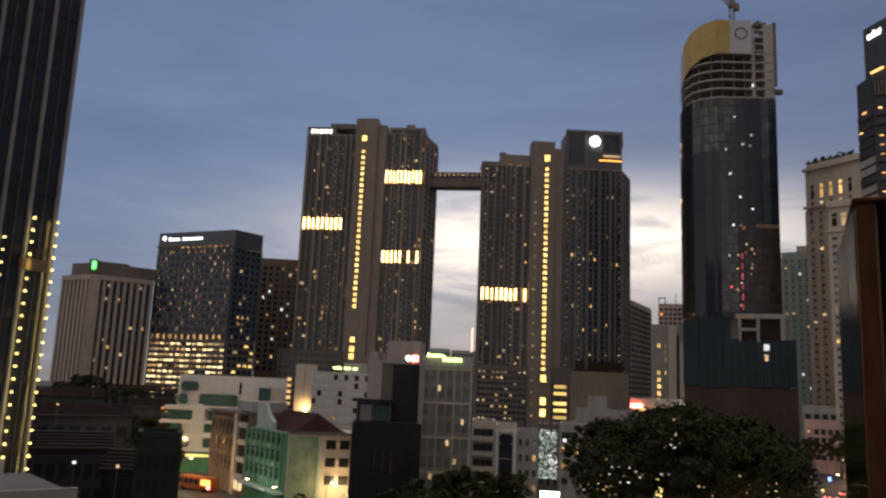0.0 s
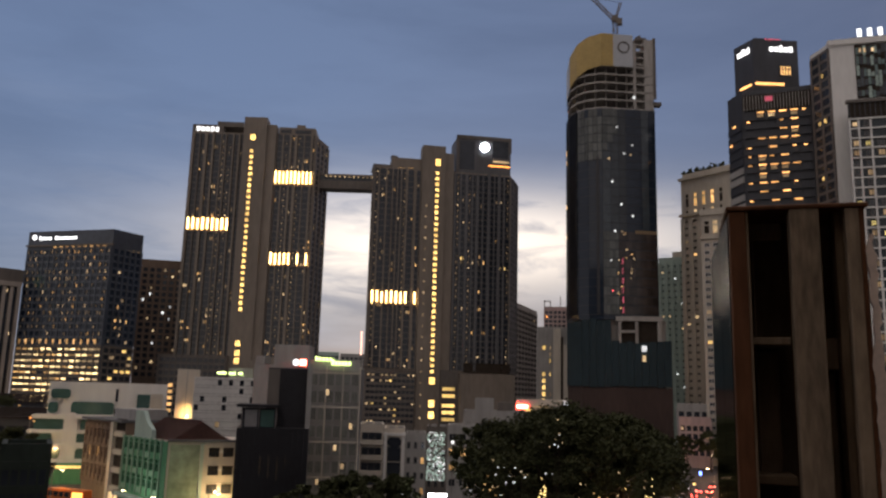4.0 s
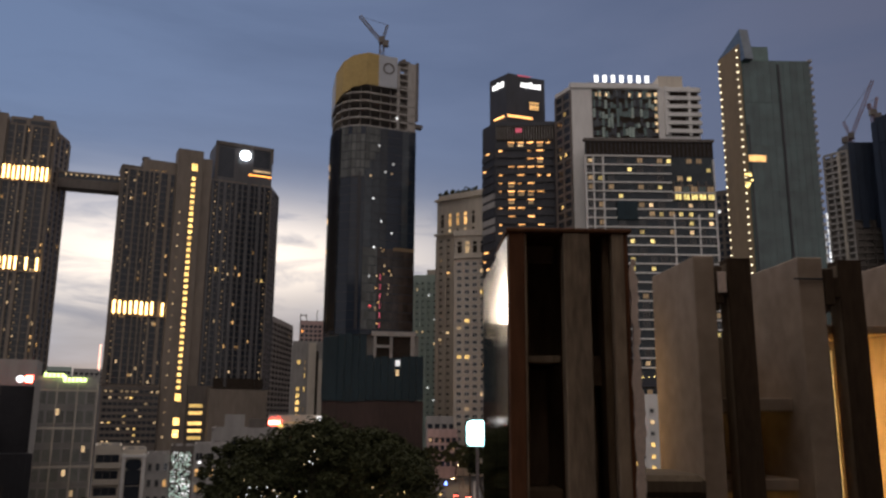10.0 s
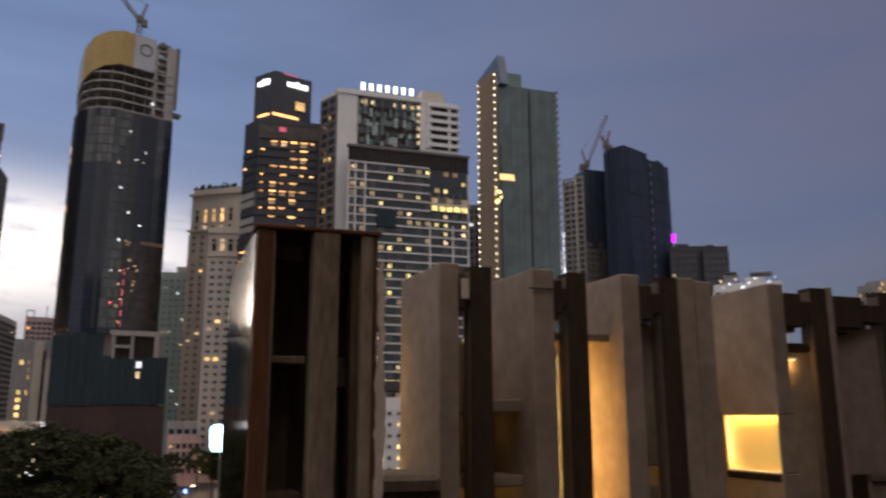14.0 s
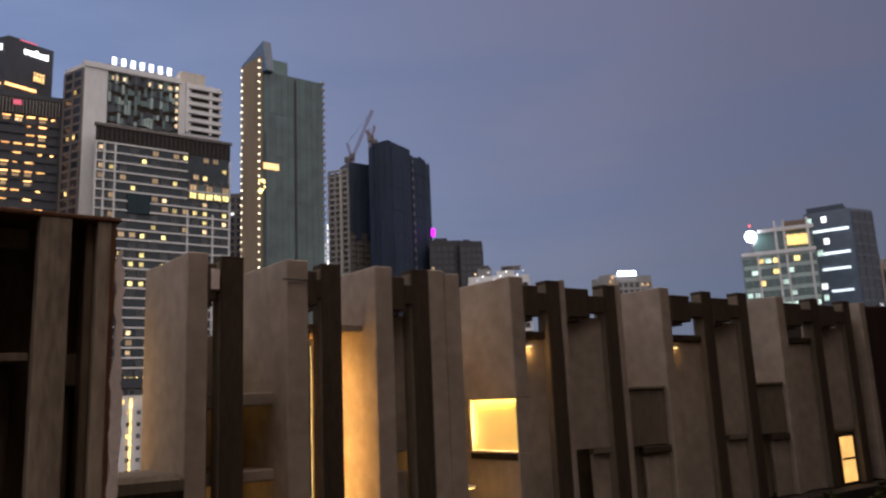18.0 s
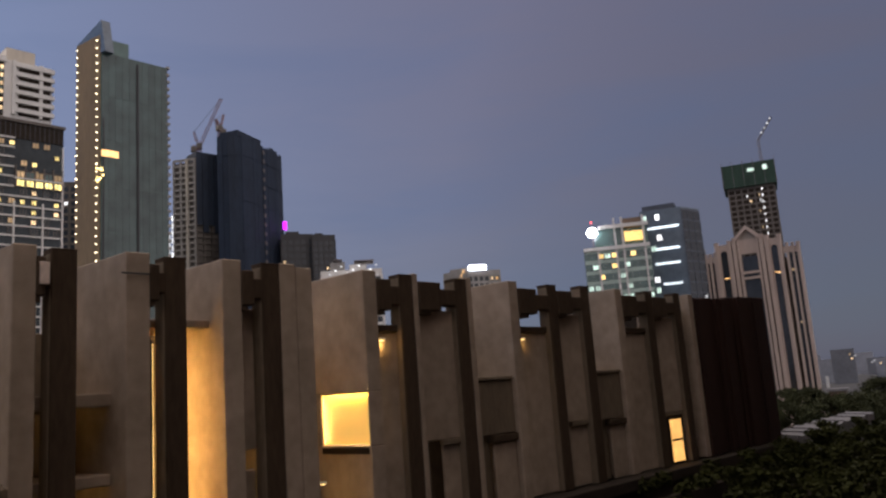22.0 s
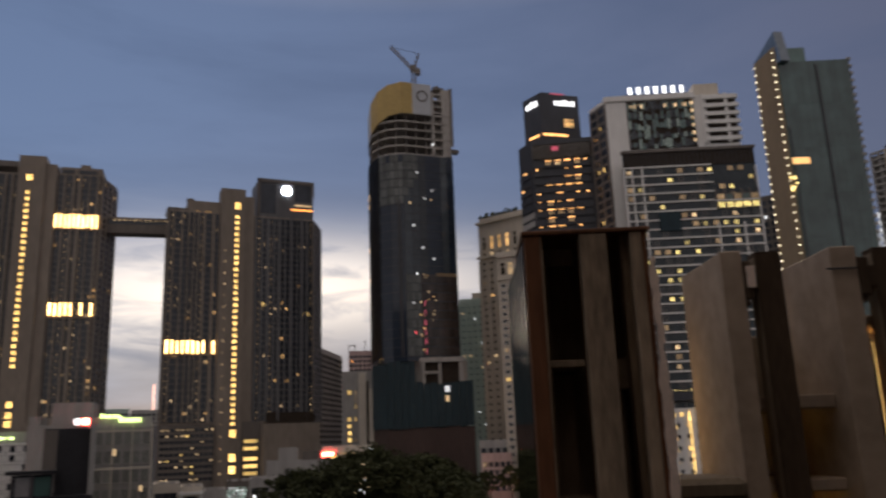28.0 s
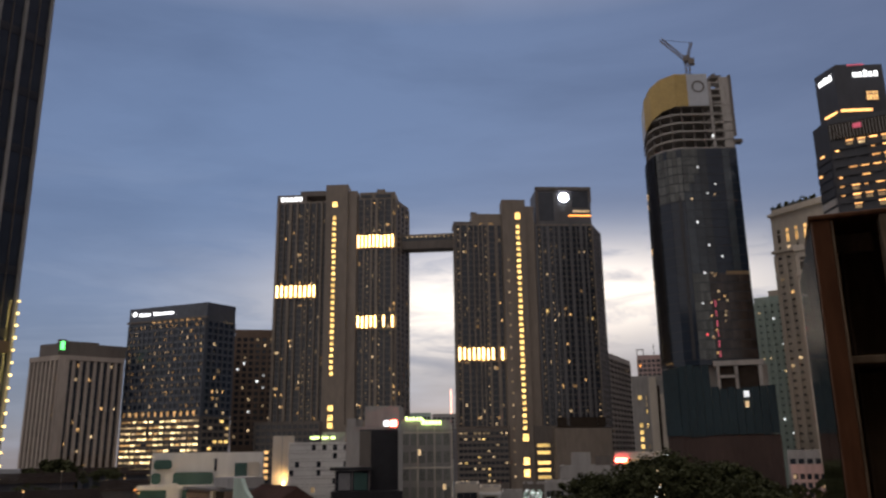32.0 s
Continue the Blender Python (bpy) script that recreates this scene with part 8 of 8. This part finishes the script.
bl = thing("flood_light", plan(-6.9, 128), "bright white flood light low by the street", "lamp")
mm, _ = face(plan(-6.5, 128), plan(-8.0, 128))
slabs(bl, "lens", G["flood"], mm, [(-0.2, 2.6, -0.2, 0.1, 7.9, 9.2)])
slabs(bl, "pole", M["steel"], mm, [(1.0, 1.2, 0.1, 0.3, 0, 8.0)])

# the street with traffic
ra, rb = plan(-22.4, 95), plan(-25.3, 312)
mr, Lr = face(ra, rb)
bm = bmesh.new()
box(bm, mr, 0, Lr, -7, 7, 0.0, 0.06)
tagged(new("road", mesh_of("road", bm, M["asphalt"])), "dark asphalt street with red tail lights", "road", kind="structure")
bm = bmesh.new()
for y in (-9, 7):
    box(bm, mr, 0, Lr, y, y + 2, 0.0, 0.18)
tagged(new("pavement", mesh_of("pavement", bm, M["grey"])), "grey concrete pavement beside the street", "pavement", kind="structure")
mr2, Lr2 = face(plan(20, 205), plan(12.5, 120))
bm = bmesh.new()
box(bm, mr2, -60, Lr2 + 60, -12, 4, 0.0, 0.06)
tagged(new("road", mesh_of("road", bm, M["asphalt"])), "dark asphalt side street by the shop row", "road", kind="structure")


def car(at, turn, seed):
    t = thing("car", at, "dark car with glowing red tail lights", "car", group="cars in the street")
    t["seed"] = seed
    m = Matrix.Translation(at) @ Matrix.Rotation(turn, 4, "Z")
    bm = bmesh.new()
    v = box(bm, m, -2.2, 2.2, -0.88, 0.88, 0.35, 0.85)
    bmesh.ops.bevel(bm, geom=list({e for x in v for e in x.link_edges}), offset=0.12, segments=2, affect="EDGES")
    shell = part("body", bm, M["car_paint"], t)
    bm = bmesh.new()
    v = box(bm, m, -1.7, 1.0, -0.78, 0.78, 0.84, 1.42)
    for x in v:
        if (m.inverted() @ x.co).z > 1.2:
            q = m.inverted() @ x.co
            x.co = m @ Vector((q.x * 0.7, q.y * 0.85, q.z))
    part("cabin", bm, M["dark_glass"], t)
    for x in (-1.35, 1.35):
        for y in (-0.8, 0.8):
            bm = bmesh.new()
            bmesh.ops.create_cone(bm, cap_ends=True, segments=12, radius1=0.32, radius2=0.32, depth=0.2, matrix=m @ Matrix.Translation((x, y, 0.32)) @ Matrix.Rotation(radians(90), 4, "X"))
            part("wheel", bm, M["rubber"], t)
    for y in (-0.7, 0.45):
        slabs(shell, "tail_light", G["tail"], m, [(-2.28, -2.18, y - 0.04, y + 0.3, 0.58, 0.86)])
        slabs(shell, "head_light", G["white"], m, [(2.18, 2.26, y, y + 0.25, 0.58, 0.74)])


rcx = random.Random(6)
heading = math.atan2((rb - ra).y, (rb - ra).x)
for i in range(26):
    lane = (-5, -2, 1.5, 4.8)[i % 4]
    p = mr @ Vector((66 + i * 3.5 + rcx.uniform(-2, 2), lane + rcx.uniform(-0.5, 0.5), 0.06))
    car(p, heading if lane < 3 else heading + math.pi, i)
# lamps and trees along the street, and a police car's blue light on an added post
for az, d_, e, col in ((-25.6, 225, 2600, (1.0, 0.42, 0.16)), (-23.6, 262, 2000, (1.0, 0.45, 0.2)), (-25.9, 285, 2600, (1.0, 0.55, 0.25))):
    street_lamp(plan(az, d_), 7.5, energy=e, color=col, turn=radians(150))
tree(plan(-26.35, 246), 15.5, 4.6, "small street tree lit orange from the road", 21, 60, 90, 0.3, 0.9)
tree(plan(-25.4, 306), 14.0, 5.5, "small street tree lit orange from the road", 22, 60, 90, 0.35, 0.8)
tree(plan(-23.6, 312), 12.0, 5.0, "small street tree lit orange from the road", 23, 60, 90, 0.35, 0.8)
t = thing("beacon_lamp", plan(-24.7, 268), "blue police car light by the traffic, on an added post", "lamp")
mm = Matrix.Translation(plan(-24.7, 268))
slabs(t, "lens", G["blue"], mm, [(-0.35, 0.35, -0.2, 0.2, 2.2, 3.3)])
slabs(t, "post", M["steel"], mm, [(-0.06, 0.06, -0.06, 0.06, 0, 2.2)])
# orange bus in the side street
bus_at = plan(16.9, 188)
t = thing("bus", bus_at, "orange and white bus with its lights on", "bus")
mbus = Matrix.Translation(bus_at) @ Matrix.Rotation(radians(-32), 4, "Z")
bm = bmesh.new()
v = box(bm, mbus, -5.2, 5.2, -1.25, 1.25, 0.45, 3.1)
bmesh.ops.bevel(bm, geom=list({e for x in v for e in x.link_edges}), offset=0.18, segments=2, affect="EDGES")
part("body", bm, M["bus_orange"], t)
for k in range(6):
    slabs(t, "bus_window", M["dark_glass"], mbus, [(-4.8 + k * 1.6, -3.5 + k * 1.6, -1.3, -1.22, 1.6, 2.6)])
slabs(t, "tail_light", G["tail"], mbus, [(4.2, 5.1, -1.32, -1.24, 0.9, 1.4)])
slabs(t, "lit_panel", G["orange"], mbus, [(2.2, 5.15, -1.33, -1.25, 1.5, 2.7)])
for x in (-3.4, 3.2):
    for y in (-1.1, 1.1):
        bm = bmesh.new()
        bmesh.ops.create_cone(bm, cap_ends=True, segments=14, radius1=0.5, radius2=0.5, depth=0.3, matrix=mbus @ Matrix.Translation((x, y, 0.5)) @ Matrix.Rotation(radians(90), 4, "X"))
        part("wheel", bm, M["rubber"], t)

# planted terrace below the hotel wing
terr = thing("terrace", WING @ Vector((40, -8, -EYE)), "planted roof terrace beside the hotel wing", "terrace")
wing_part("deck", M["recess"], (20, 66, -19, -0.8, -EYE, -6.0), parent=terr)
wing_part("planter_wall", M["recess"], (22, 66, -1.7, -1.4, -6.0, -5.2), parent=terr)
gs = np.random.default_rng(8)
cs, rs_ = [], []
for i in range(760):
    s = gs.uniform(23, 64)
    y = gs.uniform(-17, -0.95)
    rise = 0.7 + 0.6 * max(0.0, min(1.0, (s - 30) / 22)) + 0.9 * max(0.0, min(1.0, (-y - 6) / 6)) + 0.5 * noise.noise((s * 0.25, y * 0.3, 0.0))
    rise += 1.1 * max(0.0, min(1.0, (s - 27) / 7)) * max(0.0, min(1.0, (y + 6) / 3))
    cs.append(WING @ Vector((s, y, -6.0 + gs.uniform(0.1, 1.0) * rise)))
    rs_.append(gs.uniform(0.3, 0.65))
me = leaf_mesh("shrubs", [tuple(c) for c in cs], rs_, 130, 0.13, M["shrub_leaf"], 77)
tagged(new("shrubs", me), "dense dark green terrace shrubs", "shrubs", kind="stuff")
# a few taller sprigs
for i, (s, y, h) in enumerate(((52, -7.5, 2.6), (55, -10.5, 3.2), (46, -9.5, 2.4), (58, -9, 3.0), (41, -7.6, 1.8))):
    at = WING @ Vector((s, y, -6.0))
    t = thing("palm_shrub", at, "upright palm-like shrub with arching leaves", "shrub", group="terrace palms")
    bm = bmesh.new()
    gr = random.Random(i)
    for k in range(16):
        a = gr.uniform(0, 6.28)
        pr = []
        for j in range(7):
            u = j / 6
            c = at + Vector((math.cos(a) * u * 1.3, math.sin(a) * u * 1.3, h * (0.35 + 0.75 * u - 0.5 * u * u)))
            side_ = Vector((-math.sin(a), math.cos(a), 0)) * 0.11 * (1 - abs(2 * u - 0.8) * 0.5) * (1 if j < 6 else 0.1)
            pr.append((bm.verts.new(c - side_), bm.verts.new(c + side_ + Vector((0, 0, 0.03)))))
        for j in range(6):
            bm.faces.new((pr[j][0], pr[j + 1][0], pr[j + 1][1], pr[j][1]))
    part("leaves", bm, M["leaf"], t)
    bm = bmesh.new()
    bmesh.ops.create_cone(bm, cap_ends=True, segments=7, radius1=0.1, radius2=0.05, depth=h * 0.4, matrix=Matrix.Translation(at + Vector((0, 0, h * 0.2))))
    part("stem", bm, M["bark"], t)
# long pale roof sheets past the end of the wing
for i in range(9):
    s0 = 51.2 + i * 1.72
    t = thing("roof_sheet", WING @ Vector((s0, -0.6, -5.2)), "pale sagging roof sheet beyond the wing", "roof sheet", group="pale roof sheets")
    bm = bmesh.new()
    n = 8
    rows_ = []
    for j in range(n + 1):
        u = j / n
        top = -4.12 + 0.04 * (i % 3) + i * 0.035 - 0.12 * math.sin(u * math.pi)
        rows_.append([bm.verts.new(WING @ Vector((s0 + u * 1.62, y, z))) for y, z in ((-0.7, top - 0.85), (-0.7, top), (1.3, top + 0.1), (1.3, top - 0.85))])
    for j in range(n):
        for k in range(3):
            bm.faces.new((rows_[j][k], rows_[j + 1][k], rows_[j + 1][k + 1], rows_[j][k + 1]))
    bm.faces.new(rows_[0])
    bm.faces.new(rows_[-1][::-1])
    part("sheet", bm, M["fabric"], t)
    slabs(t, "prop", M["steel"], WING, [(s0 + 0.8, s0 + 0.9, 0.2, 0.3, -EYE, -4.9)])
for az, d_, z in ((-95.0, 120, 20.5), (-93.6, 140, 19), (-92.6, 150, 20), (-98.8, 400, 24)):
    street_lamp(plan(az, d_), z if d_ > 300 else 8 + (z - 18), arm=0.8)
hut = thing("roof_hut", plan(-94.6, 190), "small pale rooftop hut with flat roof", "hut")
m, L = face(plan(-94.2, 190), plan(-95.4, 190))
slabs(hut, "wall", M["brown_brick"], m, [(0.2, L - 0.2, 0.3, 4, 0, 18.2)])
slabs(hut, "roof", M["fabric"], m, [(-0.2, L + 0.2, 0, 4.4, 18.2, 18.7)])
slabs(hut, "sign_board", M["white"], m, [(0.1, 0.7, 0.2, 0.3, 19.0, 21.4)])
slabs(hut, "sign_post", M["steel"], m, [(0.35, 0.45, 0.2, 0.3, 18.7, 19.0)])
